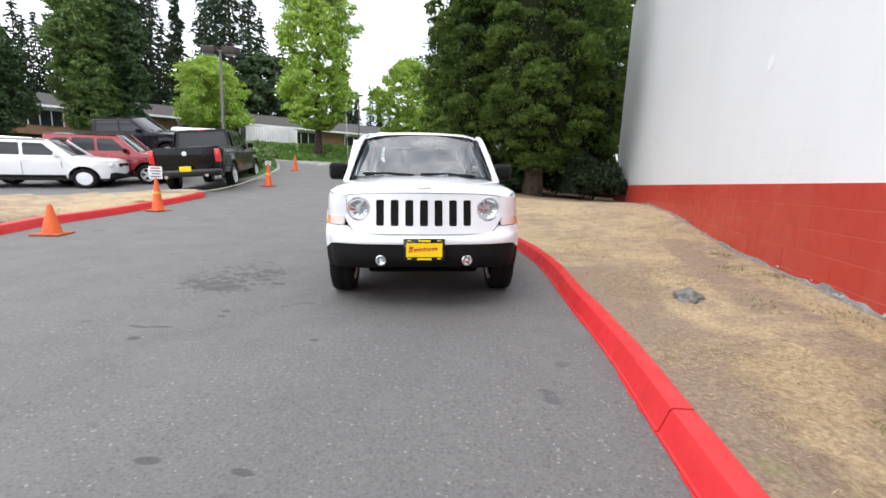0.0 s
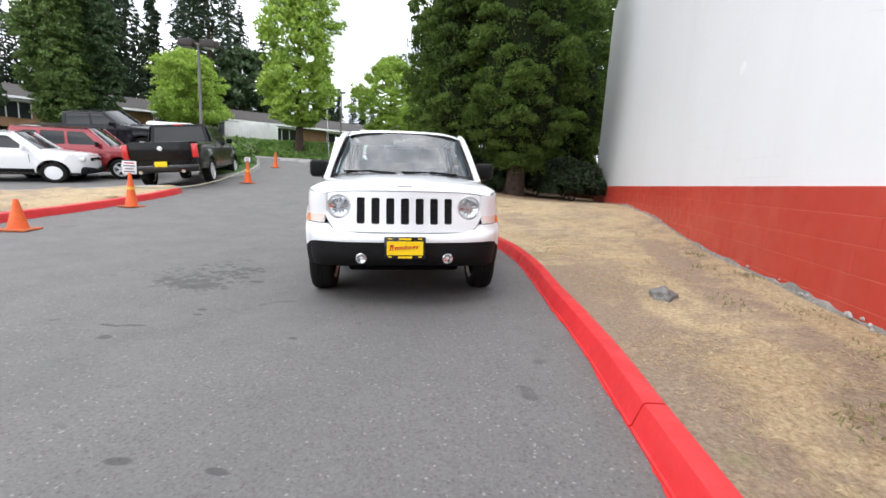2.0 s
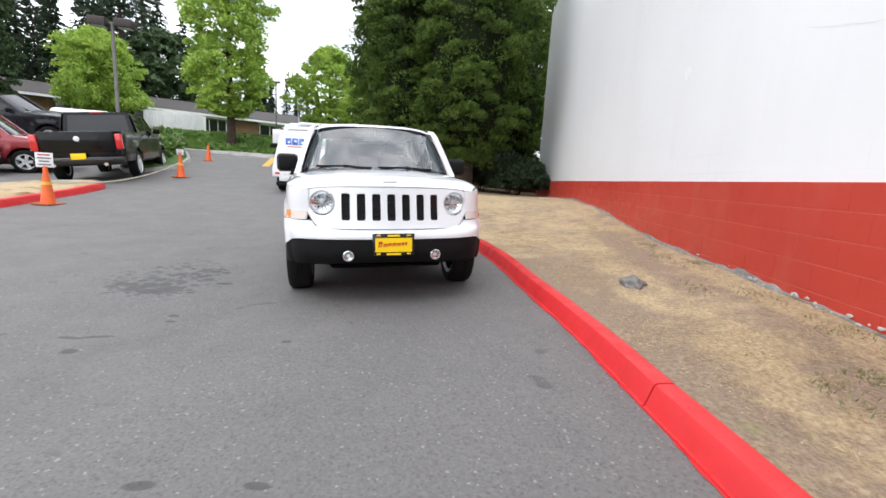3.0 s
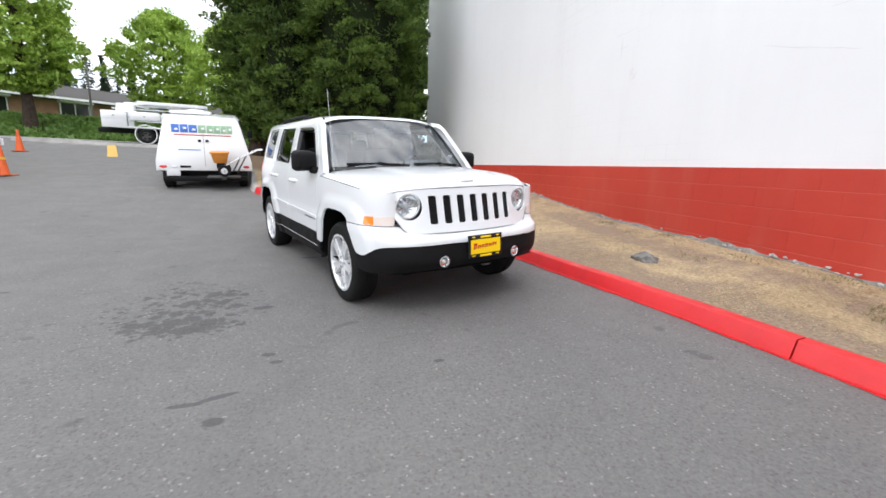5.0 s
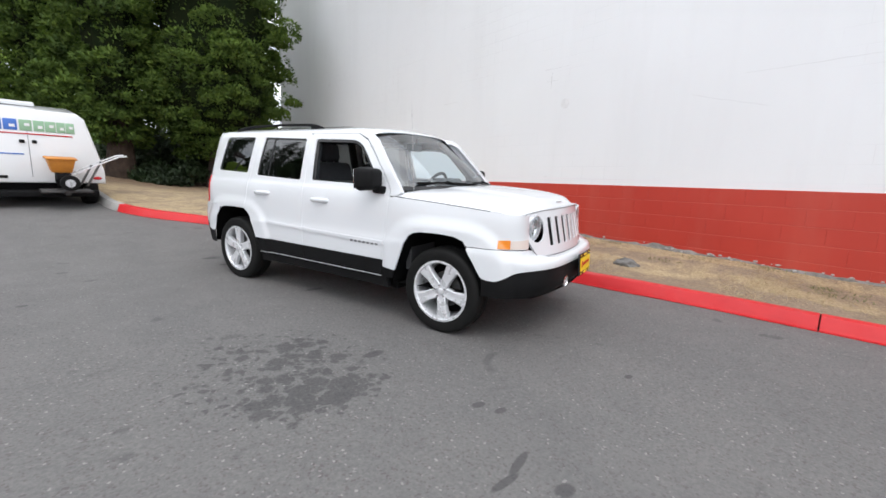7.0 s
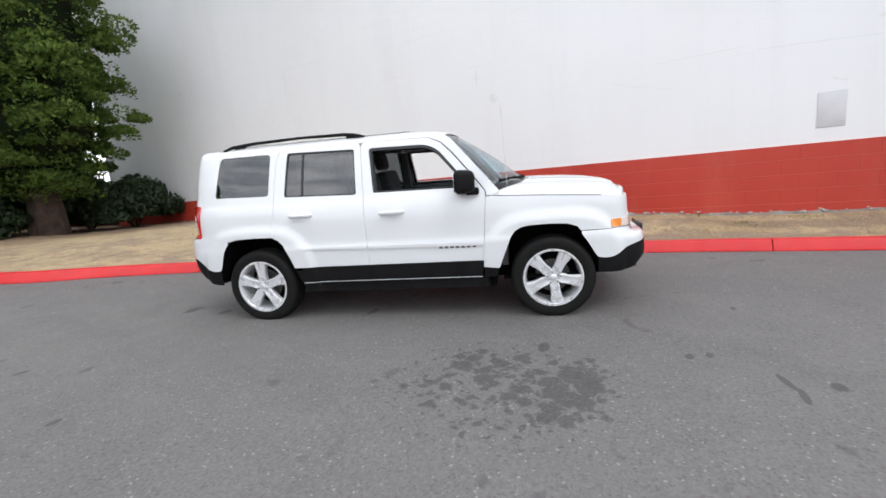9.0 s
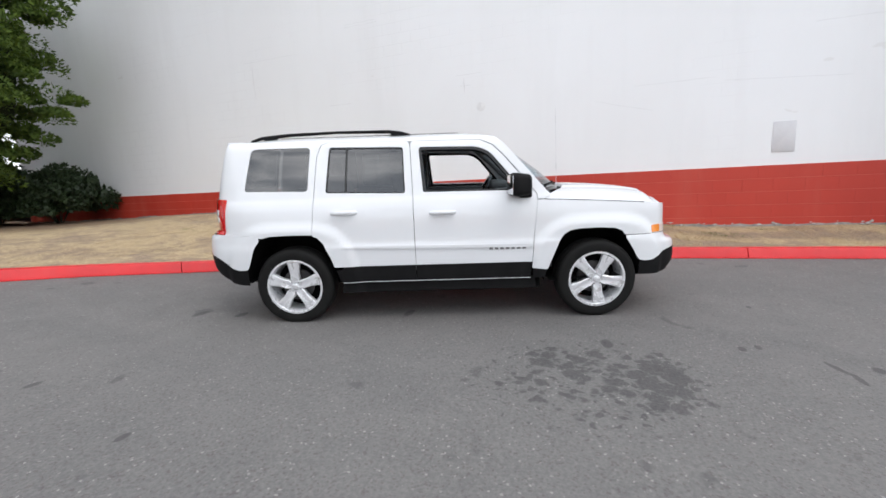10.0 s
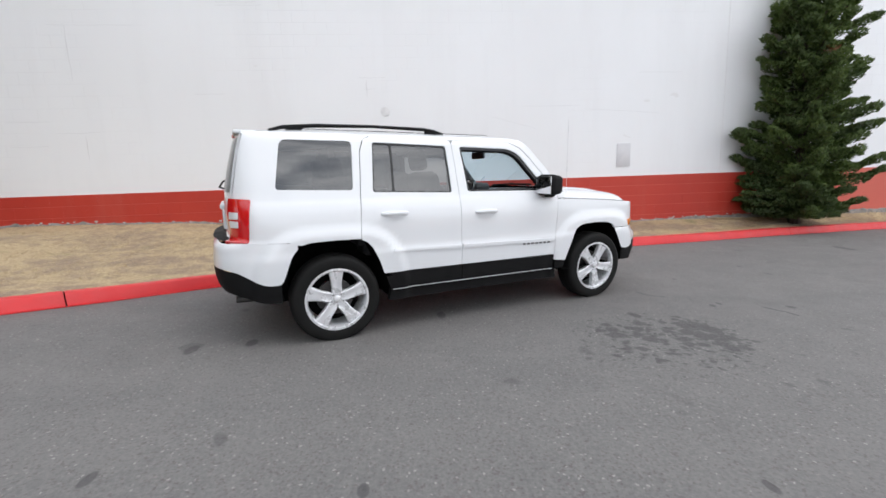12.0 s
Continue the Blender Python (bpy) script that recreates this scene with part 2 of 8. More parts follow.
    for k, (cx, cy, rx, ry, turn) in enumerate(SPOTS):
        tone = m.mix(m.math("MULTIPLY", m.ramp(m.math("SUBTRACT", ellipse(cx, cy, rx, ry, turn, 0.0, 1.3), m.math("MULTIPLY", mid, 0.45)), 0.05, 0.4), 0.6), tone, (0.035, 0.034, 0.036))
    # scattered small drips
    dots = m.noise(v, 4.2, 1.0, 0.4)
    tone = m.mix(m.ramp(dots, 0.735, 0.78, 0.0, 0.4), tone, (0.04, 0.04, 0.042))
    m.base(tone)
    m.roughness(m.ramp(mid, 0.3, 0.7, 0.7, 0.9))
    m.bump(m.math("ADD", fine, m.math("MULTIPLY", stone[2], 0.7)), 0.28, 0.005)
    return m.m


SPLASH = (-3.47, 4.0, 0.68, 0.80, 13)
SPLASH_CORE = (-3.36, 3.53, 0.50, 0.20, 4)
SPOTS = [(-2.866, 3.883, 0.10, 0.05, 10), (-2.85, 2.325, 0.058, 0.042, 0), (-2.7, 3.0, 0.05, 0.03, 0), (-1.677, 2.697, 0.04, 0.025, 0),
         (-2.607, 5.609, 0.11, 0.05, 0), (-3.263, 7.489, 0.1, 0.05, 0), (-1.188, 1.45, 0.06, 0.025, 0), (-1.6, 1.4, 0.07, 0.03, 10), (-4.833, 6.133, 0.05, 0.03, 0),
         (-3.14, 7.11, 0.09, 0.05, 0), (-2.88, 2.545, 0.11, 0.024, 20), (-2.64, 2.89, 0.05, 0.025, 0), (-0.30, -1.15, 0.22, 0.10, 0), (-3.02, 2.495, 0.10, 0.022, 4), (-4.66, 7.25, 0.06, 0.03, 0), (-5.0, 4.55, 0.05, 0.025, 0)]
M_ASPHALT = asphalt()


def white_wall_paint():
    m = Mat("white_wall_paint", (0.8, 0.8, 0.82), 0.25)
    v = m.pos()
    xyz = m.xyz(v)
    # thick paint over block: joints that show here and there
    cmb = m.n.new("ShaderNodeCombineXYZ")
    m.l.new(xyz[1], cmb.inputs[0])
    m.l.new(xyz[2], cmb.inputs[1])
    br = m.n.new("ShaderNodeTexBrick")
    for k, val in (("Scale", 1.0), ("Mortar Size", 0.004), ("Brick Width", 0.406), ("Row Height", 0.203), ("Mortar Smooth", 0.4)):
        br.inputs[k].default_value = val
    m.l.new(cmb.outputs[0], br.inputs["Vector"])
    joint = m.math("MULTIPLY", br.outputs["Fac"], m.ramp(m.noise(v, 0.55, 3.0), 0.48, 0.68))
    big = m.noise(v, 0.4, 4.0)
    streak = m.noise(v, 1.6, 4.0, 0.6, (1.0, 1.0, 0.12))
    tone = m.mix(m.ramp(big, 0.3, 0.7), (0.86, 0.87, 0.89), (0.83, 0.835, 0.85))
    tone = m.mix(m.ramp(streak, 0.5, 0.8, 0.0, 0.3), tone, (0.74, 0.74, 0.75))
    chip = m.noise(v, 1.15, 3.0, 0.7, (1.0, 1.0, 2.6))
    tone = m.mix(m.ramp(chip, 0.735, 0.75, 0.0, 0.25), tone, (0.62, 0.60, 0.58))
    tone = m.mix(m.math("MULTIPLY", joint, 0.25), tone, (0.55, 0.55, 0.56))
    m.base(tone)
    m.bump(m.math("SUBTRACT", m.math("MULTIPLY", m.noise(v, 30.0, 4.0), 0.12), joint), 0.35, 0.006)
    return m.m


def red_wall_paint(name, c1, c2):
    m = Mat(name, c1, 0.55, spec=0.3)
    v = m.pos()
    tone = m.mix(m.ramp(m.noise(v, 0.8, 5.0), 0.3, 0.7), c1, c2)
    tone = m.mix(m.ramp(m.noise(v, 2.0, 3.0, 0.6, (1.0, 1.0, 0.2)), 0.5, 0.8, 0.0, 0.2), tone, (0.62, 0.20, 0.15))
    tone = m.mix(m.ramp(m.noise(v, 3.5, 6.0, 0.75), 0.71, 0.735, 0.0, 0.7), tone, (0.42, 0.38, 0.36))
    m.base(tone)
    m.roughness(m.ramp(m.noise(v, 6.0), 0.3, 0.7, 0.3, 0.5))
    m.bump(m.noise(v, 45.0, 4.0), 0.2, 0.003)
    return m.m


def kerb_paint():
    m = Mat("red_kerb_paint", (0.6, 0.02, 0.02), 0.4)
    v = m.pos()
    tone = m.mix(m.ramp(m.noise(v, 3.0, 5.0), 0.3, 0.7), (0.64, 0.024, 0.027), (0.54, 0.018, 0.022))
    tone = m.mix(m.ramp(m.noise(v, 2.2, 7.0, 0.75), 0.66, 0.71, 0.0, 0.55), tone, (0.17, 0.06, 0.055))
    m.base(tone)
    m.roughness(m.ramp(m.noise(v, 8.0), 0.3, 0.7, 0.35, 0.6))
    m.bump(m.noise(v, 22.0, 5.0), 0.45, 0.006)
    return m.m


WALL_FACE = 2.03


def dry_lawn():
    m = Mat("dry_lawn", (0.4, 0.3, 0.18), 0.95)
    v = m.pos()
    big, mid, fine = m.noise(v, 0.9, 5.0, 0.6), m.noise(v, 4.5, 6.0, 0.65), m.noise(v, 38.0, 6.0, 0.75)
    straw = m.mix(m.ramp(fine, 0.36, 0.64), (0.30, 0.215, 0.12), (0.60, 0.47, 0.29))
    dirt = m.mix(m.ramp(fine, 0.36, 0.64), (0.20, 0.142, 0.097), (0.37, 0.282, 0.20))
    # trodden strips: one beside the kerb, one a step off the wall
    xyz = m.xyz(v)
    off = m.math("ADD", m.math("SUBTRACT", WALL_FACE, xyz[0]), m.math("MULTIPLY", m.math("SUBTRACT", m.noise(v, 1.6, 3.0), 0.5), 0.5))
    strip = m.math("MULTIPLY", m.ramp(off, 0.28, 0.40), m.ramp(off, 0.62, 0.80, 1.0, 0.0))
    strip = m.math("MULTIPLY", strip, m.ramp(xyz[1], 5.5, 8.0, 1.0, 0.0))
    bare = m.math("MAXIMUM", strip, m.math("MULTIPLY", m.ramp(off, 1.1, 1.35), m.math("MULTIPLY", m.ramp(xyz[1], 0.6, 2.2), m.ramp(xyz[1], 4.5, 6.5, 1.0, 0.0))))
    f = m.ramp(m.math("SUBTRACT", m.math("ADD", m.math("MULTIPLY", big, 0.5), m.math("MULTIPLY", mid, 0.5)), m.math("MULTIPLY", bare, 0.11)), 0.42, 0.54)
    tone = m.mix(f, dirt, straw)
    green = m.math("MULTIPLY", m.ramp(m.noise(v, 1.7, 4.0), 0.62, 0.72), m.ramp(mid, 0.45, 0.6, 0.0, 0.55))
    tone = m.mix(green, tone, (0.15, 0.17, 0.06))
    # fallen brown needles, with the shade under the cedars painted into the same brown
    litter_shade = m.ramp(m.math("ADD", xyz[1], m.math("MULTIPLY", mid, 3.0)), 15.4, 17.4, 0.0, 0.8)
    tone = m.mix(litter_shade, tone, m.mix(fine, (0.10, 0.06, 0.035), (0.24, 0.15, 0.09)))
    m.base(tone)
    m.bump(m.math("ADD", m.math("MULTIPLY", mid, 0.6), fine), 0.8, 0.02)
    return m.m


def leafy(name, c1, c2, c3, rough=0.55, thin=0.3):
    m = Mat(name, c1, rough)
    r = m.rand()
    v = m.pos()
    f = m.noise(v, 0.9, 3.0)
    tone = m.mix(r, c1, c2)
    tone = m.mix(m.ramp(f, 0.45, 0.7, 0.0, 0.8), tone, c3)
    m.base(tone)
    tl = m.n.new("ShaderNodeBsdfTranslucent")
    m.l.new(tone, tl.inputs["Color"])
    mx = m.n.new("ShaderNodeMixShader")
    mx.inputs[0].default_value = thin
    m.l.new(m.p.outputs[0], mx.inputs[1])
    m.l.new(tl.outputs[0], mx.inputs[2])
    m.l.new(mx.outputs[0], m.n["Material Output"].inputs["Surface"])
    return m.m


M_WHITE_WALL = white_wall_paint()
M_RED_WALL = red_wall_paint("red_wall_paint", (0.52, 0.058, 0.038), (0.45, 0.044, 0.030))
M_JOINT = red_wall_paint("faded_red_joint_paint", (0.62, 0.14, 0.10), (0.56, 0.11, 0.08))
M_KERB = kerb_paint()
M_LAWN = dry_lawn()
M_CONCRETE = mottled("concrete", (0.42, 0.41, 0.39), (0.28, 0.27, 0.26), 2.0, 0.9, 0.5, 0.006)
M_FOOTING = mottled("rough_footing_concrete", (0.33, 0.31, 0.29), (0.17, 0.16, 0.15), 9.0, 0.95, 0.8, 0.012)
M_PATCH = mottled("patched_wall_paint", (0.70, 0.70, 0.71), (0.80, 0.80, 0.81), 9.0, 0.7, 0.4, 0.004)
M_CRACK = mottled("weathered_crack", (0.72, 0.72, 0.73), (0.58, 0.58, 0.59), 3.0, 0.9, 0.0)
M_GREY_PLATE = mottled("grey_plate_paint", (0.63, 0.63, 0.655), (0.68, 0.68, 0.70), 6.0, 0.5)
M_CEDAR = leafy("cedar_foliage", (0.058, 0.108, 0.016), (0.14, 0.215, 0.028), (0.030, 0.060, 0.012), 0.85)
# near black: the shade deep inside the crowns is put into this colour
M_CEDAR_CORE = mottled("cedar_inner_shade", (0.010, 0.017, 0.007), (0.018, 0.022, 0.010), 3.0, 1.0, spec=0.05)
M_BARK = mottled("bark", (0.065, 0.042, 0.030), (0.032, 0.021, 0.015), 5.0, 0.95, 0.9, 0.03, fine=14.0)
M_STONE = mottled("grey_stone", (0.22, 0.21, 0.2), (0.12, 0.115, 0.11), 12.0, 0.9, 0.7, 0.01)


# ---- ground ----
def road_z(x, y):
    """Height of the asphalt: a gentle rise ahead that steepens towards the cross street, and a lip up to the kerb."""
    z = -0.009 * x + 0.020 * y - 0.012
    rise = 0.084 * (soft_plus(y - 7.4, 0.5) - soft_plus(y - 24.5, 1.5)) * (1 - 0.6 * smooth(-4, 3, x))
    z += rise * (1 - 0.45 * smooth(-10.5, -14, x) * (1 - smooth(13, 17, y)))
    z -= 0.020 * soft_plus(y - 34, 3)
    z += 0.047 * soft_plus(min(x, 3) + 2.3, 0.4) * (1 - smooth(6, 12, y))
    return z


def steps(stops):
    out = []
    for a, b, d in stops:
        n = max(1, round((b - a) / d))
        out += [a + (b - a) * i / n for i in range(n)]
    return out + [stops[-1][1]]


xs = steps([(-1500, -300, 300), (-300, -60, 30), (-60, -20, 4), (-20, -9, 1.0), (-9, 5, 0.35), (5, 20, 3), (20, 300, 40), (300, 1500, 300)])
ys = steps([(-1500, -300, 300), (-300, -30, 30), (-30, -4, 2), (-4, 14, 0.35), (14, 40, 1.0), (40, 80, 5), (80, 300, 30), (300, 1500, 300)])

# ---- kerb along the building side ----
KERB = [(1.52, -14.0), (1.52, -7.0), (1.42, -4.2), (1.04, -1.5), (0.82, -0.24), (0.625, 0.8), (0.415, 2.05), (0.245, 3.1), (0.02, 4.1), (-0.28, 5.5), (-0.74, 6.85),
        (-1.42, 8.05), (-2.22, 9.02), (-2.95, 9.8), (-3.72, 10.45), (-4.2, 11.2), (-4.42, 12.2), (-4.75, 14.0), (-5.6, 17.0), (-7.2, 20.0), (-9.5, 22.0), (-16.0, 23.2)]


def ground_z(x, y):
    """The asphalt, and the lower soil that lies under the dry bank."""
    line = np.interp(y, [p[1] for p in KERB], [p[0] for p in KERB])
    sunk = 0.5 * smooth(0.3, 0.8, x - line) * smooth(-13, -10, y) * (1 - smooth(22, 25, y))
    return road_z(x, min(max(y, -40.0), 300.0)) - sunk


ground = part("ground", sheet(lambda x, y: (x, y, ground_z(x, y)), xs, ys, flip=True), M_ASPHALT)
tagged(ground, "grey worn asphalt drive with dark oil drips", "ground", kind="structure")


def resample(pts, step):
    """Points at even steps along a smooth line through pts."""
    dense = []
    for i in range(len(pts) - 1):
        p0, p1, p2, p3 = (Vector(pts[max(0, min(len(pts) - 1, k))]) for k in (i - 1, i, i + 1, i + 2))
        for j in range(24):
            u = j / 24
            dense.append(0.5 * (2 * p1 + (p2 - p0) * u + (2 * p0 - 5 * p1 + 4 * p2 - p3) * u * u + (3 * p1 - p0 - 3 * p2 + p3) * u**3))
    dense.append(Vector(pts[-1]))
    out, left = [dense[0]], step
    for a, b in zip(dense, dense[1:]):
        d = (b - a).length
        while d >= left:
            a = a + (b - a) * (left / d)
            d -= left
            out.append(a)
            left = step
        left -= d
    return out


def kerb_run(pts, zfn, height, width, mat, parent, name="kerb_stone", every=15, start=0):
    """A kerb along pts (even steps), cut into stones with open joints. The road lies to the left of the run."""
    prof = [(-0.012, -0.12), (-0.012, 0.012), (0.0, 0.014), (0.034, height * 0.86), (0.042, height * 0.96), (0.056, height), (width - 0.02, height + 0.003), (width, height - 0.02), (width, -0.12)]
    i, k = 0, 0
    while i < len(pts) - 1:
        j = min(len(pts) - 1, i + (start if k == 0 and start else every))
        bm = bmesh.new()
        rings = []
        for q in range(i, j + 1):
            d = (pts[min(q + 1, len(pts) - 1)] - pts[max(q - 1, 0)]).normalized()
            side = Vector((d.y, -d.x))
            base = pts[q].copy()
            if q == i:
                base += d * 0.006
            if q == j:
                base -= d * 0.006
            z = zfn(base.x, base.y)
            wob = 0.004 * noise.noise((base.x * 2, base.y * 2, 0.0))
            rings.append([bm.verts.new((base.x + side.x * (o + wob), base.y + side.y * (o + wob), z + h + wob)) for o, h in prof])
        for a, b in zip(rings, rings[1:]):
            for n in range(len(prof) - 1):
                bm.faces.new([a[n], a[n + 1], b[n + 1], b[n]])
        bm.faces.new(rings[0])
        bm.faces.new(rings[-1][::-1])
        part(name, bm, mat(pts[i]) if callable(mat) else mat, parent, angle=24)
        i, k = j, k + 1


kerb_pts = resample(KERB, 0.25)
kerb = tagged(new("kerb"), "concrete kerb painted bright red beside the drive", "kerb", kind="structure")
first = min(range(len(kerb_pts)), key=lambda i: (kerb_pts[i] - Vector((0.42, 2.1))).length) % 15
RED_END = 10.9
cut = next(i for i, p in enumerate(kerb_pts) if p.y > RED_END)
kerb_run(kerb_pts[:cut + 1], road_z, 0.128, 0.155, M_KERB, kerb, every=15, start=first)
kerb_run(kerb_pts[cut:], road_z, 0.128, 0.155, M_CONCRETE, kerb, every=15)
# red paint that ran onto the asphalt along the foot of the kerb
bm = bmesh.new()
red_pts = [p for p in resample(KERB, 0.06) if -6 < p.y < RED_END]
rows = []
for i, p in enumerate(red_pts):
    d = (red_pts[min(i + 1, len(red_pts) - 1)] - red_pts[max(i - 1, 0)]).normalized()
    side = Vector((-d.y, d.x))
    w = 0.020 + 0.016 * noise.noise((p.x * 3, p.y * 3, 2.0)) + 0.014 * noise.noise((p.x * 13, p.y * 13, 6.0))
    rows.append([bm.verts.new((q.x, q.y, road_z(q.x, q.y) + 0.004)) for q in (p - side * 0.01, p + side * max(0.008, w))])
for a, b in zip(rows, rows[1:]):
    bm.faces.new([a[0], a[1], b[1], b[0]])
part("paint_edge", bm, M_KERB, kerb)

# ---- dry bank between the kerb and the wall ----
WALL_X, WALL_END, CORNER, WALL_TOP = WALL_FACE, 22.6, 1.6, 8.75
WALL_FOOT = [(-20, 0.38), (-1, 0.42), (2.4, 0.40), (4.2, 0.46), (6.4, 0.50), (9.3, 0.71), (10.2, 0.76), (13, 0.81), (15.2, 0.75), (17.4, 0.69), (21.6, 0.66), (30, 1.2)]
FAR_Y = [(-14, -14), (-4, -4.2), (0, 0.2), (4, 4.5), (8, 9.2), (10.4, 13.2), (12.2, 16.4), (14, 18.75), (17, 22.0), (20, 26), (23.2, 30)]


def bank_point(p, side, v):
    a = p + side * 0.130
    fy = curve_at(FAR_Y, p.y)
    fx = WALL_X + 0.05 if fy < WALL_END + 0.1 else WALL_X + 9.0 * smooth(WALL_END, 26, fy)
    x, y = a.x + (fx - a.x) * v, a.y + (fy - a.y) * v
    z0 = road_z(a.x, a.y) + 0.119
    z1 = curve_at(WALL_FOOT, fy)
    lump = (0.05 * noise.noise((x * 0.9, y * 0.9, 3.0)) + 0.022 * noise.noise((x * 3.1, y * 3.1, 5.0))) * min(1.0, 6 * v) * min(1.0, 8 * (1 - v) + 0.3)
    return (x, y, z0 + (z1 - z0) * v ** (2.0 - 1.3 * smooth(9.5, 12.5, p.y)) + lump)


def bank_sides():
    out = []
    for i in range(0, len(kerb_pts)):
        d = (kerb_pts[min(i + 1, len(kerb_pts) - 1)] - kerb_pts[max(i - 1, 0)]).normalized()
        out.append((kerb_pts[i], Vector((d.y, -d.x))))
    return out


BANK = [b for b in bank_sides() if b[0].x > -9.6]
vs = span(0, 1, 30)
lawn = part("lawn", sheet(lambda b, v: bank_point(b[0], b[1], v), BANK, vs), M_LAWN)
tagged(lawn, "parched straw-coloured lawn with bare dirt patches", "lawn", kind="structure")

# ---- the painted block building ----
wall = tagged(new("wall_east"), "tall block wall painted white above a red band", "wall", kind="structure")
part("wall_body", box((0.35, WALL_END - CORNER + 16, WALL_TOP + 0.5), (WALL_X + 0.175, (WALL_END - CORNER - 16) / 2, WALL_TOP / 2 - 0.25)), M_WHITE_WALL, wall, shade=False)
wall_n = tagged(new("wall_north"), "white painted end wall of the block building", "wall", kind="structure")
part("wall_body", box((14 - CORNER, 0.35, WALL_TOP + 0.5), (WALL_X + 7.35 + CORNER / 2, WALL_END - 0.175, WALL_TOP / 2 - 0.25)), M_WHITE_WALL, wall_n, shade=False)
wall_s = tagged(new("wall_south"), "white painted end wall of the block building", "wall", kind="structure")
part("wall_body", box((14, 0.35, WALL_TOP + 0.5), (WALL_X + 7.35, -15.825, WALL_TOP / 2 - 0.25)), M_WHITE_WALL, wall_s, shade=False)


def corner_sheet(z0, z1, out):
    """The rounded end of the wall between two heights."""
    def P(u, z):
        a = math.pi / 2 * u
        return (WALL_X + CORNER - (CORNER + out) * math.cos(a), WALL_END - CORNER + (CORNER + out) * math.sin(a), z)
    return sheet(P, span(0, 1, 20), [z0 + (z1 - z0) * k / 6 for k in range(7)])


part("rounded_corner", corner_sheet(-0.5, WALL_TOP, 0.0), M_WHITE_WALL, wall)
roof = part("roof", box((14.0, WALL_END + 15.4, 0.3), (WALL_X + 7.2, (WALL_END - 16) / 2, WALL_TOP - 0.2)), M_CONCRETE, shade=False)
tagged(roof, "flat grey roof slab of the block building", "roof", kind="structure")
BAND_TOP = 1.335
# ---- vehicle materials ----
def car_paint(name, color, rough=0.3, metal=0.0, coat=1.0):
    m = Mat(name, color, rough, metal, coat)
    v = m.obj()
    c2 = tuple(c * 0.975 for c in color)
    m.base(m.mix(m.ramp(m.noise(v, 1.5, 4.0), 0.35, 0.65), color, c2))
    m.roughness(m.ramp(m.noise(v, 2.0, 2.0), 0.3, 0.7, rough, rough + 0.04))
    m.set("Specular IOR Level", 0.5 if coat == 1.0 else 0.2)
    return m.m


M_PAINT = car_paint("white_car_paint", (0.735, 0.752, 0.775))
M_BLACK_TRIM = mottled("black_grained_plastic", (0.006, 0.006, 0.0065), (0.010, 0.010, 0.0105), 8.0, 0.6, 0.3, 0.001, fine=300.0, spec=0.13)
M_GLOSS_BLACK = Mat("gloss_black", (0.01, 0.01, 0.011), 0.15).m
M_RUBBER = mottled("tyre_rubber", (0.007, 0.007, 0.007), (0.011, 0.011, 0.0105), 12.0, 0.65, 0.3, 0.001, fine=120.0, spec=0.16)
M_ALLOY = mottled("silver_alloy", (0.72, 0.73, 0.75), (0.66, 0.67, 0.69), 14.0, 0.3, 0.0, metal=0.35, coat=0.5)
M_DARK_METAL = mottled("dark_metal", (0.06, 0.06, 0.062), (0.1, 0.095, 0.09), 9.0, 0.5, 0.2, 0.002, metal=0.6)
M_LINER = mottled("black_felt_liner", (0.004, 0.004, 0.0042), (0.006, 0.006, 0.006), 6.0, 1.0, 0.2, 0.002, spec=0.05)
M_CHROME = Mat("chrome", (0.8, 0.8, 0.82), 0.08, 1.0).m
M_TINT = glassy("dark_privacy_glass", (0.15, 0.16, 0.16), 0.02, 2.3)
M_CAR_PANE = Mat("dark_car_glass", (0.012, 0.014, 0.016), 0.04).m
M_SCREEN = glassy("windscreen_glass", (0.72, 0.88, 0.95), 0.02, 2.7)
M_REFLECTOR = Mat("lamp_reflector", (0.86, 0.87, 0.88), 0.16, 1.0).m
M_LENS = glassy("clear_lamp_lens", (0.92, 0.94, 0.95), 0.03, 1.35)
M_AMBER = Mat("amber_lens", (0.85, 0.26, 0.02), 0.12, 0.0, 1.0).m
M_PALE_AMBER = Mat("pale_amber_lens", (0.76, 0.66, 0.60), 0.15, 0.0, 1.0).m
M_RED_LENS = Mat("red_lamp_lens", (0.55, 0.008, 0.01), 0.1, 0.0, 1.0).m
M_WHITE_LENS = Mat("white_lamp_lens", (0.72, 0.73, 0.74), 0.12, 0.0, 1.0).m
M_INTERIOR = mottled("dark_grey_cabin_plastic", (0.05, 0.051, 0.053), (0.07, 0.07, 0.072), 6.0, 0.7, 0.2, 0.001, fine=200.0)
M_SEAT = mottled("charcoal_seat_cloth", (0.03, 0.03, 0.033), (0.045, 0.045, 0.048), 20.0, 0.95, 0.4, 0.001, fine=350.0)
M_HEADLINER = mottled("pale_headliner", (0.45, 0.45, 0.44), (0.40, 0.40, 0.39), 8.0, 0.95)
M_YELLOW = Mat("yellow_plate", (0.9, 0.62, 0.005), 0.4).m
M_RED_INK = Mat("red_ink", (0.5, 0.015, 0.02), 0.5).m
M_GREY_INK = Mat("grey_letters", (0.2, 0.2, 0.21), 0.35, 0.6).m
M_STICKER = Mat("white_sticker", (0.8, 0.8, 0.82), 0.6).m


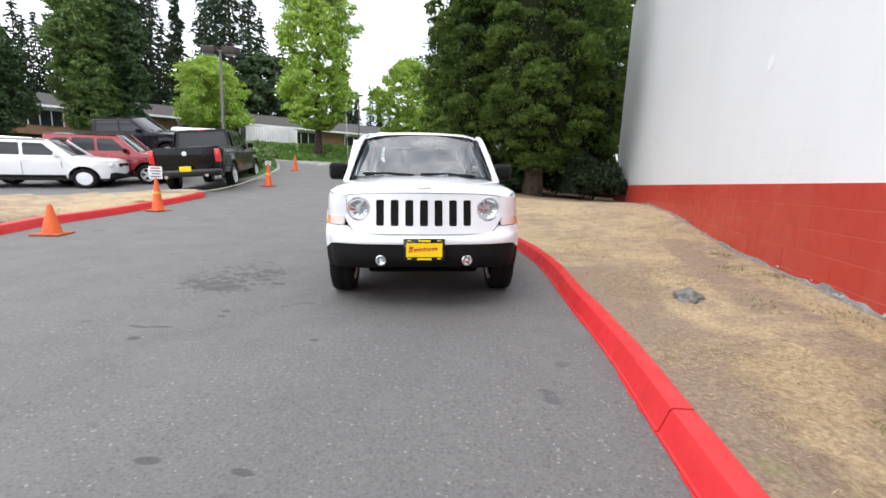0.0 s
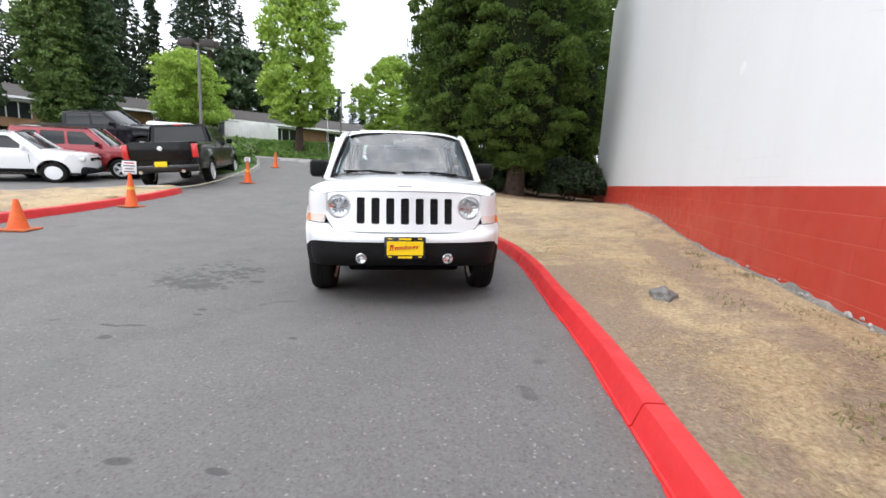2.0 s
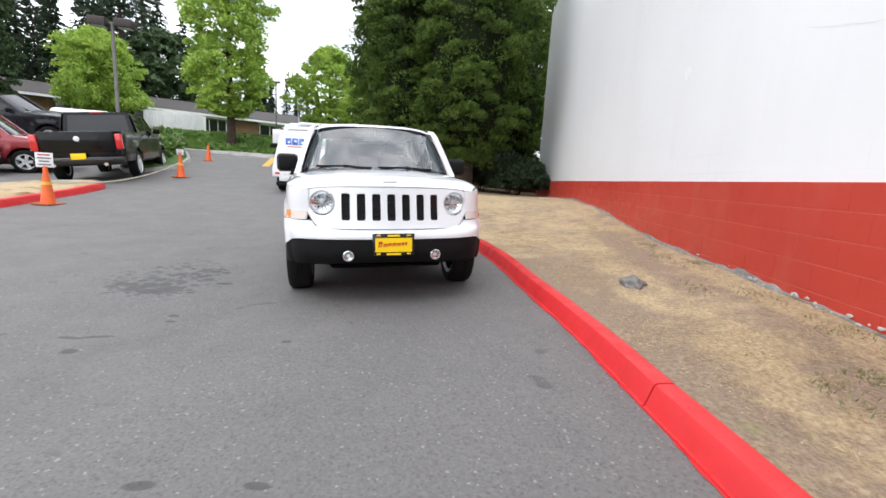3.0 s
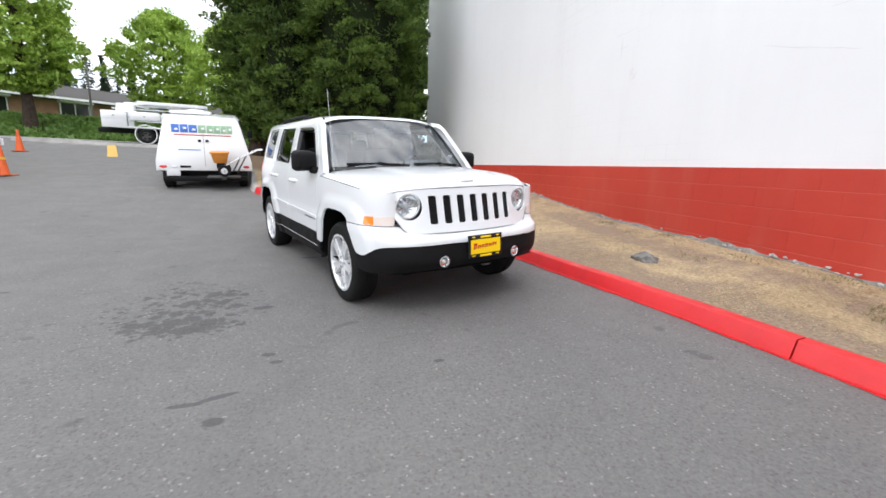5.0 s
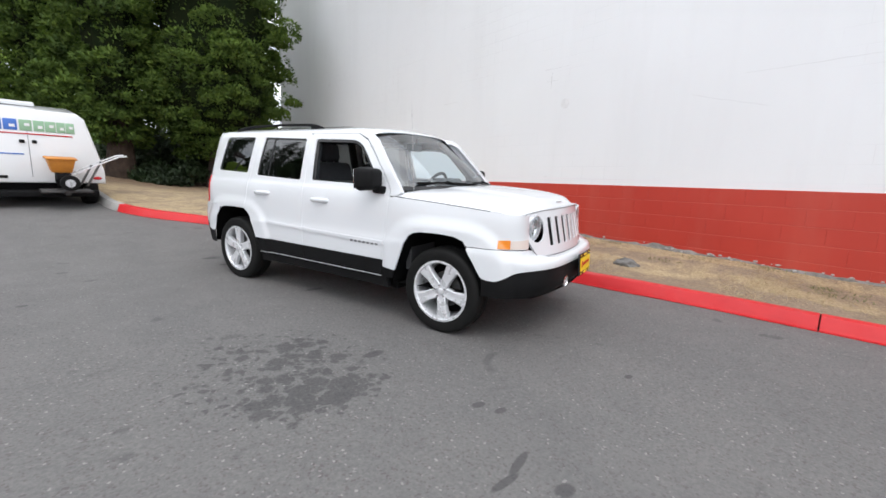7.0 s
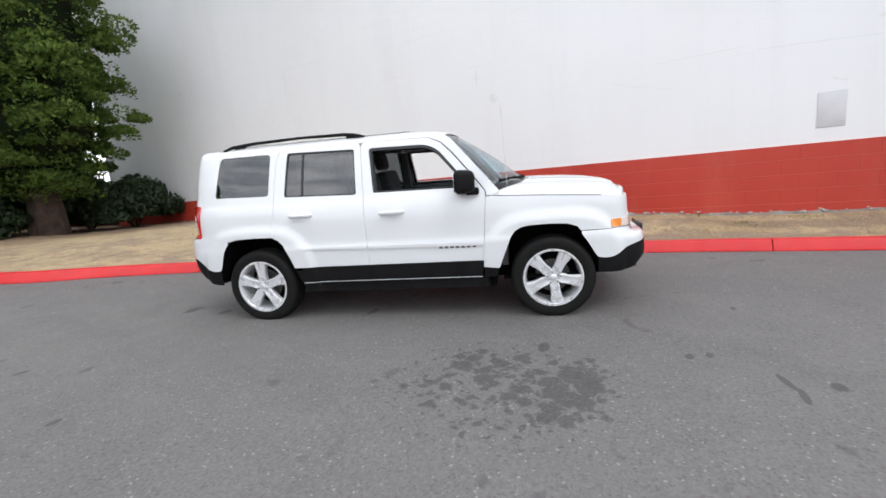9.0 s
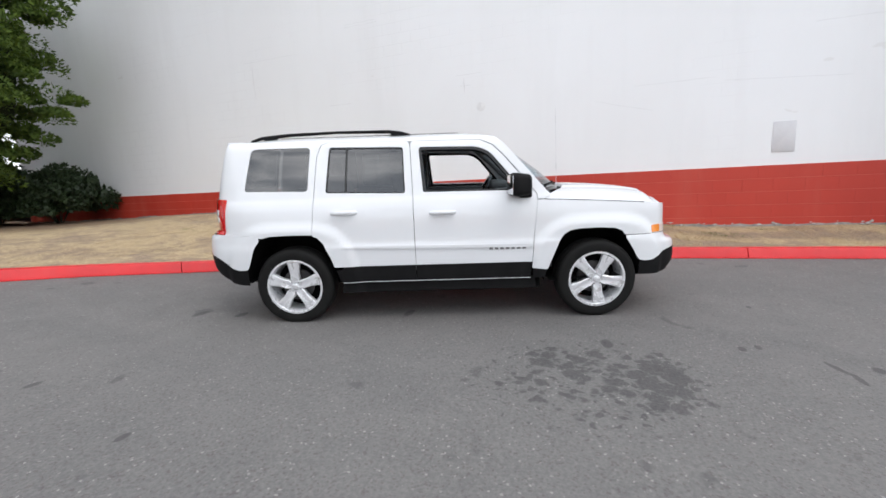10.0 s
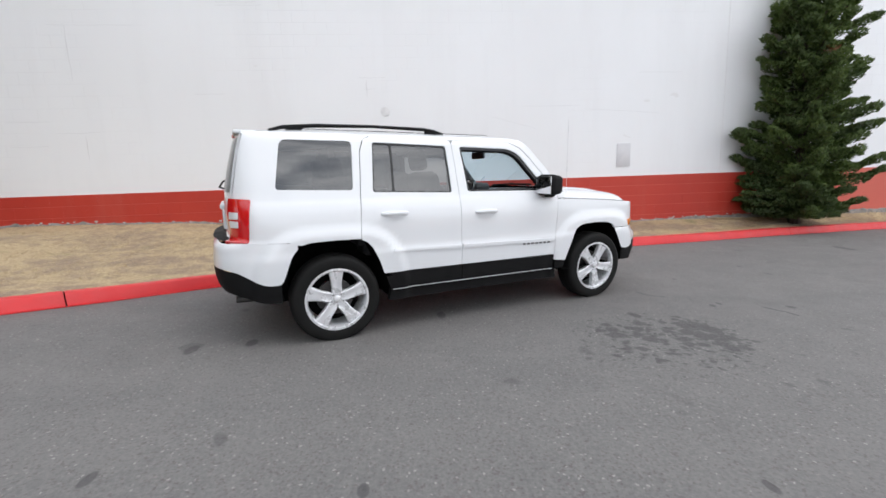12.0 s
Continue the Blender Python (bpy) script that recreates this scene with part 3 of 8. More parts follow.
# ---- body surface: a plan outline swept by height ----
PLAN = [(0, -2.085), (0.40, -2.075), (0.64, -2.055), (0.75, -2.005), (0.822, -1.91), (0.856, -1.78), (0.87, -1.6), (0.876, -1.3), (0.88, -0.8), (0.88, 0.0),
        (0.88, 0.8), (0.874, 1.3), (0.862, 1.58), (0.846, 1.74), (0.816, 1.87), (0.758, 1.98), (0.66, 2.058), (0.5, 2.11), (0.3, 2.13), (0.0, 2.145)]


class Plan:
    """The half outline of a body seen from above, by a running length s that equals y along the flank."""

    def __init__(self, pts, lo, hi):
        self.lo, self.hi, self.tab = lo, hi, None
        P = resample(pts, 0.02)
        ia = min(range(len(P)), key=lambda i: abs(P[i].y - lo) + (0 if P[i].x > 0.7 else 9))
        ib = min(range(len(P)), key=lambda i: abs(P[i].y - hi) + (0 if P[i].x > 0.7 else 9))
        self.P, self.S = P, []
        for i, p in enumerate(P):
            self.S.append(lo - (ia - i) * 0.02 if i < ia else hi + (i - ib) * 0.02 if i > ib else p.y)

    def ready(self):
        P, S = self.P, np.array(self.S)
        xy = np.array([tuple(p) for p in P])
        for _ in range(6):
            xy[1:-1] = (xy[:-2] + 2 * xy[1:-1] + xy[2:]) / 4
        t = np.gradient(xy, axis=0)
        for _ in range(10):
            t[1:-1] = (t[:-2] + 2 * t[1:-1] + t[2:]) / 4
        t /= np.linalg.norm(t, axis=1)[:, None]
        self.tab = S, xy[:, 0], xy[:, 1], t[:, 1], -t[:, 0]

    def at(self, s):
        if self.tab is None:
            self.ready()
        S, X, Y, NX, NY = self.tab
        n = Vector((np.interp(s, S, NX), np.interp(s, S, NY))).normalized()
        return Vector((np.interp(s, S, X), np.interp(s, S, Y))), n


HERO = Plan(PLAN, -1.55, 1.5)
D_SIDE = [(0.30, 0.03), (0.38, 0.016), (0.50, 0.006), (0.62, 0.0), (0.68, -0.002), (0.72, 0.004), (0.9, 0.004), (1.0, 0.014), (1.06, 0.03), (1.10, 0.046), (1.30, 0.098), (1.52, 0.165), (1.57, 0.195), (1.62, 0.26)]
D_NOSE = [(0.30, 0.12), (0.38, 0.05), (0.45, 0.0), (0.58, 0.0), (0.61, 0.003), (0.645, 0.03), (0.665, 0.10), (0.70, 0.15), (0.80, 0.185), (0.97, 0.21), (1.02, 0.24)]
D_TAIL = [(0.30, 0.10), (0.38, 0.03), (0.48, -0.05), (0.60, -0.075), (0.74, -0.07), (0.80, -0.045), (0.82, 0.035), (1.0, 0.035), (1.10, 0.04), (1.35, 0.09), (1.58, 0.16), (1.64, 0.22)]


def flare(s, z):
    out = 0.0
    for c in (-1.318, 1.318):
        u, v = abs(s - c) / 0.60, max(0.0, (z - 0.10)) / 0.80
        r = (u**3.4 + v**3.4) ** (1 / 3.4)
        out = max(out, 0.024 * (1 - smooth(0.90, 1.03, r)))
    return out


def hero_surf(s, z):
    p, n = HERO.at(s)
    end = n.y * n.y
    d = curve_at(D_SIDE, z) * (1 - end) + (curve_at(D_NOSE, z) if s > 0 else curve_at(D_TAIL, z)) * end
    d -= flare(s, z) * (1 - end)
    q = p - n * d
    return Vector((q.x, q.y, z))


def rounded(pts, r, n=4):
    """A closed outline with its corners rounded; r is one radius or one per corner."""
    out = []
    for i, p in enumerate(pts):
        rad = r[i] if isinstance(r, (list, tuple)) else r
        p, a, b = Vector(p), Vector(pts[i - 1]), Vector(pts[(i + 1) % len(pts)])
        if rad <= 0:
            out.append(tuple(p))
            continue
        da, db = a - p, b - p
        k = min(rad, da.length * 0.48, db.length * 0.48)
        s, e = p + da.normalized() * k, p + db.normalized() * k
        for j in range(n + 1):
            u = j / n
            out.append(tuple(s * (1 - u) ** 2 + p * 2 * u * (1 - u) + e * u * u))
    return out


def densify(pts, d):
    out = []
    for i, p in enumerate(pts):
        q = pts[(i + 1) % len(pts)]
        n = max(1, math.ceil(math.dist(p, q) / d))
        out += [(p[0] + (q[0] - p[0]) * k / n, p[1] + (q[1] - p[1]) * k / n) for k in range(n)]
    return out


def panel(name, surf, outline, mat, parent, holes=(), cut=0.06, flange=0.018, lift=0.0, mirror=False, label="", flip=False):
    """A body panel: an outline in the surface's own two measures, with holes, laid onto the surface and turned in at its edges."""
    bm = bmesh.new()
    for loop in (outline, *holes):
        vsn = [bm.verts.new((a, b, 0)) for a, b in densify(loop, cut)]
        for i in range(len(vsn)):
            bm.edges.new((vsn[i - 1], vsn[i]))
    bmesh.ops.triangle_fill(bm, edges=bm.edges[:], use_beauty=True)
    lo = [min(v.co[i] for v in bm.verts) for i in (0, 1)]
    hi = [max(v.co[i] for v in bm.verts) for i in (0, 1)]
    for ax in (0, 1):
        k = math.ceil((lo[ax] + 1e-4) / cut) * cut
        while k < hi[ax] - 1e-4:
            co, no = [0, 0, 0], [0, 0, 0]
            co[ax], no[ax] = k, 1
            bmesh.ops.bisect_plane(bm, geom=bm.verts[:] + bm.edges[:] + bm.faces[:], plane_co=co, plane_no=no, dist=1e-5)
            k += cut
    bm.verts.index_update()
    e = 0.012
    V, N = [], []
    for v in bm.verts:
        a, b = v.co.x, v.co.y
        p = surf(a, b)
        du, dv = surf(a + e, b) - surf(a - e, b), surf(a, b + e) - surf(a, b - e)
        n = du.cross(dv).normalized()
        if flip:
            n = -n
        V.append(p + n * lift)
        N.append(n)
    faces = [[v.index for v in f.verts] for f in bm.faces]
    for f in faces:
        c = (V[f[1]] - V[f[0]]).cross(V[f[2]] - V[f[0]])
        if c.dot(N[f[0]]) < 0:
            f.reverse()
    rim = [(x.verts[0].index, x.verts[1].index, x.link_faces[0]) for x in bm.edges if len(x.link_faces) == 1]
    if flange:
        for a, b, f in rim:
            cen = sum((V[v.index] for v in f.verts), Vector()) / len(f.verts)
            mid = (V[a] + V[b]) / 2
            out = (V[b] - V[a]).cross(N[a]).normalized()
            if out.dot(mid - cen) < 0:
                out = -out
            i = len(V)
            V += [V[a].copy(), V[b].copy(), V[b] - N[b] * flange, V[a] - N[a] * flange]
            N += [(out + N[a] * 0.8).normalized(), (out + N[b] * 0.8).normalized(), out, out]
            q = [i, i + 1, i + 2, i + 3]
            if (V[i + 1] - V[i]).cross(V[i + 2] - V[i]).dot(out) < 0:
                q.reverse()
            faces.append(q)
    bm.free()
    obs = [link_mesh(name, [tuple(v) for v in V], faces, mat, parent, label, True, [tuple(n) for n in N])]
    if mirror:
        obs.append(link_mesh(name, [(-v.x, v.y, v.z) for v in V], [f[::-1] for f in faces], mat, parent, label, True, [(-n.x, n.y, n.z) for n in N]))
    return obs


def wheel_at(parent, x, y, r, rim_r, width, spokes, right, spoke_mat, turn=0.0, cover=False):
    """A wheel whose outer face looks to +x (right) or -x."""
    hub = new("wheel")
    hub.parent = parent
    hub.matrix_basis = pose(x, y, r - 0.008, 0, 90 if right else -90, 0) @ pose(0, 0, 0, 0, 0, turn)
    w = width / 2
    prof = [(rim_r - 0.012, -w * 0.85), (rim_r + 0.012, -w * 0.95), (r * 0.83, -w), (r * 0.95, -w * 0.93), (r * 0.988, -w * 0.74), (r, -w * 0.5), (r, -w * 0.17), (r * 0.985, -w * 0.15),
            (r * 0.985, -w * 0.11), (r, -w * 0.09), (r, w * 0.09), (r * 0.985, w * 0.11), (r * 0.985, w * 0.15), (r, w * 0.17), (r, w * 0.5), (r * 0.988, w * 0.74), (r * 0.95, w * 0.93),
            (r * 0.90, w * 0.985), (r * 0.83, w), (r * 0.76, w * 0.975), (rim_r + 0.012, w * 0.95), (rim_r - 0.012, w * 0.85)]
    part("tyre", lathe(prof, 48), M_RUBBER, hub, angle=40)
    rim = part("rim", lathe([(rim_r + 0.004, w * 0.92), (rim_r + 0.006, w * 0.97), (rim_r - 0.01, w * 0.98), (rim_r - 0.018, w * 0.86), (rim_r - 0.024, w * 0.5), (rim_r - 0.03, -w * 0.8), (rim_r, -w * 0.9)], 48), spoke_mat, hub)
    if cover:
        part("wheel_cover", lathe([(0.0, w * 0.99), (rim_r * 0.8, w * 0.97), (rim_r, w * 0.9)], 32), M_STICKER, rim, "round white wheel cover")
        return hub
    zo = w * 0.86
    for k in range(spokes):
        half = math.pi / spokes
        sec = []
        # spoke outline: wide at the hub, waisted, wide at the rim, with two raised edges
        for rr, ww, zz in ((0.045, 0.036, zo - 0.004), (0.075, 0.040, zo), (0.11, 0.038, zo + 0.002), (0.15, 0.042, zo + 0.004), (rim_r - 0.03, 0.054, zo + 0.006), (rim_r - 0.008, 0.064, zo + 0.004)):
            sec.append((rr, ww, zz))
        own = bmesh.new()
        rows_ = []
        for rr, ww, zz in sec:
            rows_.append([own.verts.new((rr, o * ww, zz + dz)) for o, dz in ((-1, -0.045), (-1, -0.006), (-0.8, 0.0), (-0.3, -0.005), (0.3, -0.005), (0.8, 0.0), (1, -0.006), (1, -0.045))])
        for a, b in zip(rows_, rows_[1:]):
            for i in range(7):
                own.faces.new([a[i], b[i], b[i + 1], a[i + 1]])
            own.faces.new([a[7], b[7], b[0], a[0]])
        bmesh.ops.transform(own, matrix=pose(0, 0, 0, 0, 0, 360 * k / spokes), verts=own.verts)
        part("spoke", own, spoke_mat, rim, angle=50)
    part("hub_cap", lathe([(0.0, zo + 0.006), (0.022, zo + 0.005), (0.028, zo + 0.001), (0.03, zo - 0.008), (0.062, zo - 0.006), (0.068, zo - 0.03), (0.05, zo - 0.06)], 24), spoke_mat, rim)
    for k in range(5):
        a = 2 * math.pi * (k + 0.5) / 5
        part("lug_nut", lathe([(0.0, 0.012), (0.008, 0.012), (0.0095, 0.0)], 6, pose(0.047 * math.cos(a), 0.047 * math.sin(a), zo - 0.008)), M_CHROME, rim)
    part("brake_disc", lathe([(0.06, w * 0.1), (0.14, w * 0.1), (0.142, w * 0.1 - 0.022), (0.06, w * 0.1 - 0.022)], 32), M_DARK_METAL, hub)
    part("wheel_back", lathe([(0.0, -w * 0.2), (0.12, -w * 0.3), (rim_r - 0.03, -w * 0.7)], 24), M_LINER, hub)
    return hub


ARCH_R = [(-0.886, 0.362), (-0.90, 0.40), (-0.975, 0.60), (-1.03, 0.72), (-1.075, 0.768), (-1.14, 0.79), (-1.30, 0.798), (-1.49, 0.792), (-1.565, 0.765), (-1.615, 0.70), (-1.68, 0.55), (-1.725, 0.40)]
ARCH_F = [(0.872, 0.40), (0.895, 0.46), (0.985, 0.69), (1.02, 0.742), (1.07, 0.772), (1.14, 0.785), (1.30, 0.79), (1.44, 0.782), (1.515, 0.755), (1.56, 0.69), (1.62, 0.56), (1.665, 0.46), (1.69, 0.37)]


def hero_car():
    car = thing("compact_suv", "white compact SUV with open front windows parked beside the red kerb", "car", pose(-1.868, 5.509, 0.150, -0.91, 1.8, 199.8))
    panes = []
    S = hero_surf
    # flank panels
    panel("front_fender", S, [(0.803, 1.036), (0.76, 0.515), (0.757, 0.455), (0.885, 0.44)] + ARCH_F[1:9] + [(1.538, 0.722), (2.035, 0.722), (2.045, 0.85), (2.035, 0.958), (1.90, 0.970), (1.60, 0.990), (1.2, 1.015)], M_PAINT, car, cut=0.03, mirror=True)
    door_f = panel("front_door", S, [(-0.240, 0.508), (-0.2445, 1.09), (-0.262, 1.53), (-0.245, 1.556), (0.33, 1.548), (0.44, 1.50), (0.53, 1.41), (0.665, 1.25), (0.795, 1.085), (0.80, 1.036), (0.754, 0.508)], M_PAINT, car,
                   holes=[rounded([(-0.160, 1.127), (-0.193, 1.507), (0.31, 1.496), (0.415, 1.45), (0.69, 1.118)], [0.02, 0.03, 0.07, 0.07, 0.03])], cut=0.03, mirror=True)
    door_r = panel("rear_door", S, [(-0.245, 0.508), (-0.2495, 1.09), (-0.268, 1.53), (-0.29, 1.557), (-0.98, 1.566), (-1.03, 1.545), (-1.066, 1.45), (-1.094, 1.10), (-1.118, 0.80), (-1.115, 0.785)] + ARCH_R[4:1:-1] + [(-0.945, 0.508)], M_PAINT, car,
                   holes=[rounded([(-0.998, 1.142), (-0.962, 1.527), (-0.324, 1.510), (-0.312, 1.122)], 0.025)], cut=0.03, mirror=True)
    panel("door_cladding", S, [(-0.236, 0.375), (-0.238, 0.503), (0.754, 0.503), (0.742, 0.375)], M_BLACK_TRIM, car, mirror=True, lift=0.006)
    panel("door_cladding", S, [(-0.244, 0.375), (-0.246, 0.503), (-0.86, 0.503), (-0.885, 0.48), (-0.93, 0.478), (-0.893, 0.375)], M_BLACK_TRIM, car, mirror=True, lift=0.006)
    panel("sill_edge", S, [(-0.88, 0.365), (-0.88, 0.370), (0.742, 0.370), (0.742, 0.365)], M_ALLOY, car, mirror=True, lift=0.008, flange=0.004, label="thin bright sill strip")
    panel("sill", S, [(-0.90, 0.27), (-0.885, 0.360), (0.78, 0.360), (0.80, 0.27)], M_BLACK_TRIM, car, mirror=True, lift=-0.012, flange=0.05)
    panel("fender_cladding", S, [(0.765, 0.37), (0.765, 0.45), (0.882, 0.436), (0.86, 0.37)], M_BLACK_TRIM, car, mirror=True, lift=0.006)
    panel("quarter_panel", S, [(-1.101, 1.10), (-1.073, 1.45), (-1.037, 1.548), (-0.985, 1.574), (-1.75, 1.585), (-2.05, 1.585), (-2.045, 1.10), (-2.03, 0.806), (-1.63, 0.800), (-1.555, 0.775)] + ARCH_R[7:5:-1] + [(-1.122, 0.795)], M_PAINT, car,
          holes=[rounded([(-1.70, 1.174), (-1.645, 1.532), (-1.125, 1.530), (-1.150, 1.160)], [0.03, 0.05, 0.04, 0.03])], cut=0.03, mirror=True)
    panel("a_pillar", S, [(0.335, 1.556), (0.36, 1.590), (0.46, 1.575), (0.535, 1.52), (0.695, 1.335), (0.915, 1.075), (0.87, 1.045), (0.808, 1.045), (0.802, 1.089), (0.673, 1.258), (0.538, 1.418), (0.447, 1.508)], M_PAINT, car, mirror=True, flange=0.05)
    panel("cant_rail", S, [(0.332, 1.555), (0.36, 1.592), (-1.75, 1.590), (-1.75, 1.588), (-0.985, 1.578), (-0.98, 1.570), (-0.29, 1.561)], M_PAINT, car, mirror=True, flange=0.05)
    panel("door_strip", S, [(-0.252, 0.655), (-0.252, 0.683), (-0.86, 0.698), (-0.87, 0.672)], M_PAINT, car, mirror=True, lift=0.011, flange=0.011, label="white rub strip")
    panel("door_strip", S, [(-0.234, 0.655), (-0.234, 0.683), (0.755, 0.668), (0.752, 0.64)], M_PAINT, car, mirror=True, lift=0.011, flange=0.011, label="white rub strip")
    # window rubbers and glass
    seal_f = rounded([(-0.160, 1.127), (-0.193, 1.507), (0.31, 1.496), (0.415, 1.45), (0.69, 1.118)], [0.02, 0.03, 0.07, 0.07, 0.03])
    in_f = rounded([(-0.138, 1.143), (-0.170, 1.486), (0.30, 1.476), (0.395, 1.434), (0.648, 1.136)], [0.02, 0.03, 0.07, 0.07, 0.03])
    panel("window_seal", S, seal_f, M_GLOSS_BLACK, car, holes=[in_f], lift=-0.012, flange=0.05, mirror=True)
    seal_r = rounded([(-0.998, 1.142), (-0.962, 1.527), (-0.324, 1.510), (-0.312, 1.122)], 0.025)
    panel("window_seal", S, seal_r, M_GLOSS_BLACK, car, holes=[rounded([(-0.984, 1.155), (-0.951, 1.515), (-0.819, 1.512), (-0.832, 1.149)], 0.018), rounded([(-0.816, 1.149), (-0.803, 1.512), (-0.335, 1.499), (-0.324, 1.134)], 0.018)], lift=-0.010, flange=0.02, mirror=True)
    panes += panel("rear_door_glass", S, [(-0.824, 1.14), (-0.811, 1.52), (-0.326, 1.507), (-0.315, 1.125)], M_TINT, car, lift=-0.016, flange=0, mirror=True, label="dark tinted rear door window")
    panes += panel("quarter_light", S, [(-0.995, 1.145), (-0.96, 1.524), (-0.815, 1.52), (-0.828, 1.14)], M_TINT, car, lift=-0.016, flange=0, mirror=True, label="dark tinted fixed window")
    panes += panel("quarter_glass", S, rounded([(-1.70, 1.174), (-1.645, 1.532), (-1.125, 1.530), (-1.150, 1.160)], [0.03, 0.05, 0.04, 0.03]), M_TINT, car, lift=-0.008, flange=0, mirror=True, label="dark tinted cargo window")
    # nose: bumper cover, grille panel with seven slots, lamps
    half = HERO.S[-1]

    def nose(name, lo, hi, mat, s0, s1, **kw):
        """A strip wrapped round the nose, both flanks in one; lo and hi are heights by s."""
        us = span(-1, 1, 150)

        def P(u, v):
            s = s0 + (s1 - s0) * (1 - abs(u))
            z = curve_at(lo, s) + (curve_at(hi, s) - curve_at(lo, s)) * v
            q = S(s, z)
            return (q.x if u < 0 else -q.x, q.y, z)
        bm = sheet(P, us, span(0, 1, 10))
        return part(name, bm, mat, car, **kw)

    nose("front_bumper", [(1.54, 0.70), (1.60, 0.61), (1.66, 0.51), (1.70, 0.492), (1.78, 0.492), (1.85, 0.525), (1.91, 0.556), (1.98, 0.572), (2.1, 0.582), (half, 0.582)], [(1.54, 0.716), (2.02, 0.716), (2.14, 0.70), (2.28, 0.655), (half, 0.648)], M_PAINT, 1.545, half)
    nose("lower_bumper", [(1.66, 0.37), (1.80, 0.362), (2.2, 0.375), (half, 0.385)], [(1.66, 0.505), (1.70, 0.487), (1.78, 0.487), (1.85, 0.520), (1.91, 0.551), (1.98, 0.567), (2.1, 0.577), (half, 0.577)], M_BLACK_TRIM, 1.672, half, label="black grained lower bumper")
    part("bumper_lip", sheet(lambda u, v: ((0.70 * u), 2.10 - 0.10 * u * u - 0.30 * v, 0.368 - 0.03 * v), span(-1, 1, 12), span(0, 1, 3)), M_BLACK_TRIM, car)

    def shelf(u, v):
        s = 2.03 + (half - 2.03) * (1 - abs(u))
        z = curve_at([(2.02, 0.716), (2.14, 0.70), (2.28, 0.655), (half, 0.648)], s)
        q = S(s, z)
        return ((q.x if u < 0 else -q.x) * (1 - 0.06 * v), q.y - 0.14 * v, z + 0.004 * v)
    part("bumper_shelf", sheet(shelf, span(-1, 1, 60), span(0, 1, 3)), M_PAINT, car)

    def front(x, z):
        return Vector((x, 2.062 - 0.22 * (z - 0.70) - 0.25 * x * x, z))
    slots = [rounded([(0.122 * k - 0.034, 0.722), (0.122 * k + 0.034, 0.722), (0.122 * k + 0.034, 0.936), (0.122 * k - 0.034, 0.936)], 0.016, 3) for k in range(-3, 4)]
    lamp_holes = [[(sx * 0.552 + 0.103 * math.cos(a), 0.862 + 0.103 * math.sin(a)) for a in [2 * math.pi * k / 28 for k in range(28)]] for sx in (-1, 1)]
    grille = panel("grille_panel", front, rounded([(-0.45, 0.984), (-0.668, 0.964), (-0.676, 0.80), (-0.585, 0.656), (0.585, 0.656), (0.676, 0.80), (0.668, 0.964), (0.45, 0.984), (0.0, 0.989)], [0, 0.05, 0.02, 0.06, 0.06, 0.02, 0.05, 0, 0]), M_PAINT, car, holes=slots + lamp_holes, cut=0.05, flange=0.014, flip=True)[0]
    edge = rounded([(-0.45, 0.988), (-0.672, 0.968), (-0.680, 0.80), (-0.588, 0.652), (0.588, 0.652), (0.680, 0.80), (0.672, 0.968), (0.45, 0.988), (0.0, 0.993)], [0, 0.05, 0.02, 0.06, 0.06, 0.02, 0.05, 0, 0])
    edge = densify(edge, 0.05)
    part("grille_seam", tube([tuple(front(x, z) + Vector((0, 0.001, 0))) for x, z in edge + edge[:1]], 0.003, 5), M_GREY_INK, grille)
    part("grille_mesh", sheet(lambda x, z: tuple(front(x, z) - Vector((0, 0.022, 0))), span(-0.43, 0.43, 10), span(0.70, 0.955, 6)), M_BLACK_TRIM, grille, "black slotted grille mesh")
    for z in span(0.725, 0.93, 14):
        part("grille_bar", sheet(lambda x, v: tuple(front(x, z + 0.006 * v) - Vector((0, 0.020 - 0.003 * v, 0))), span(-0.42, 0.42, 10), span(0, 1, 1)), M_GLOSS_BLACK, grille)
    for sx in (-1, 1):
        m = Matrix.Translation(front(sx * 0.552, 0.862) - Vector((0, 0.018, 0))) @ pose(0, 0, 0, -90, 0, 0) @ pose(0, 0, 0, -6, 6 * sx, 0)
        lamp = part("headlight", lathe([(0.102, 0.0), (0.098, -0.012), (0.08, -0.03), (0.05, -0.045), (0.0, -0.05)], 32, m), M_REFLECTOR, car, "round clear headlight")
        part("headlight_bezel", lathe([(0.088, 0.004), (0.096, 0.008), (0.103, 0.004), (0.104, -0.03), (0.092, -0.03)], 32, m, closed=True), M_ALLOY, lamp)
        part("headlight_lens", lathe([(0.0, 0.022), (0.04, 0.019), (0.075, 0.010), (0.094, 0.0)], 32, m), M_LENS, lamp).visible_shadow = False
        part("headlight_bulb", lathe([(0.0, -0.008), (0.02, -0.012), (0.026, -0.03), (0.03, -0.05)], 16, m), M_ALLOY, lamp)
        bm = bmesh.new()
        for k in range(5):
            box((0.010, 0.13, 0.006), (0, 0, -0.030), rot=(0, 0, 36 * k), bm=bm)
        bmesh.ops.transform(bm, matrix=m @ pose(0, 0.02, 0), verts=bm.verts)
        part("reflector_rib", bm, M_ALLOY, lamp)
        fogp = Vector((sx * 0.352, 2.124, 0.452))
        fm = Matrix.Translation(fogp) @ pose(0, 0, 0, -90, 0, 0) @ pose(0, 0, 0, 0, 4 * sx, 0)
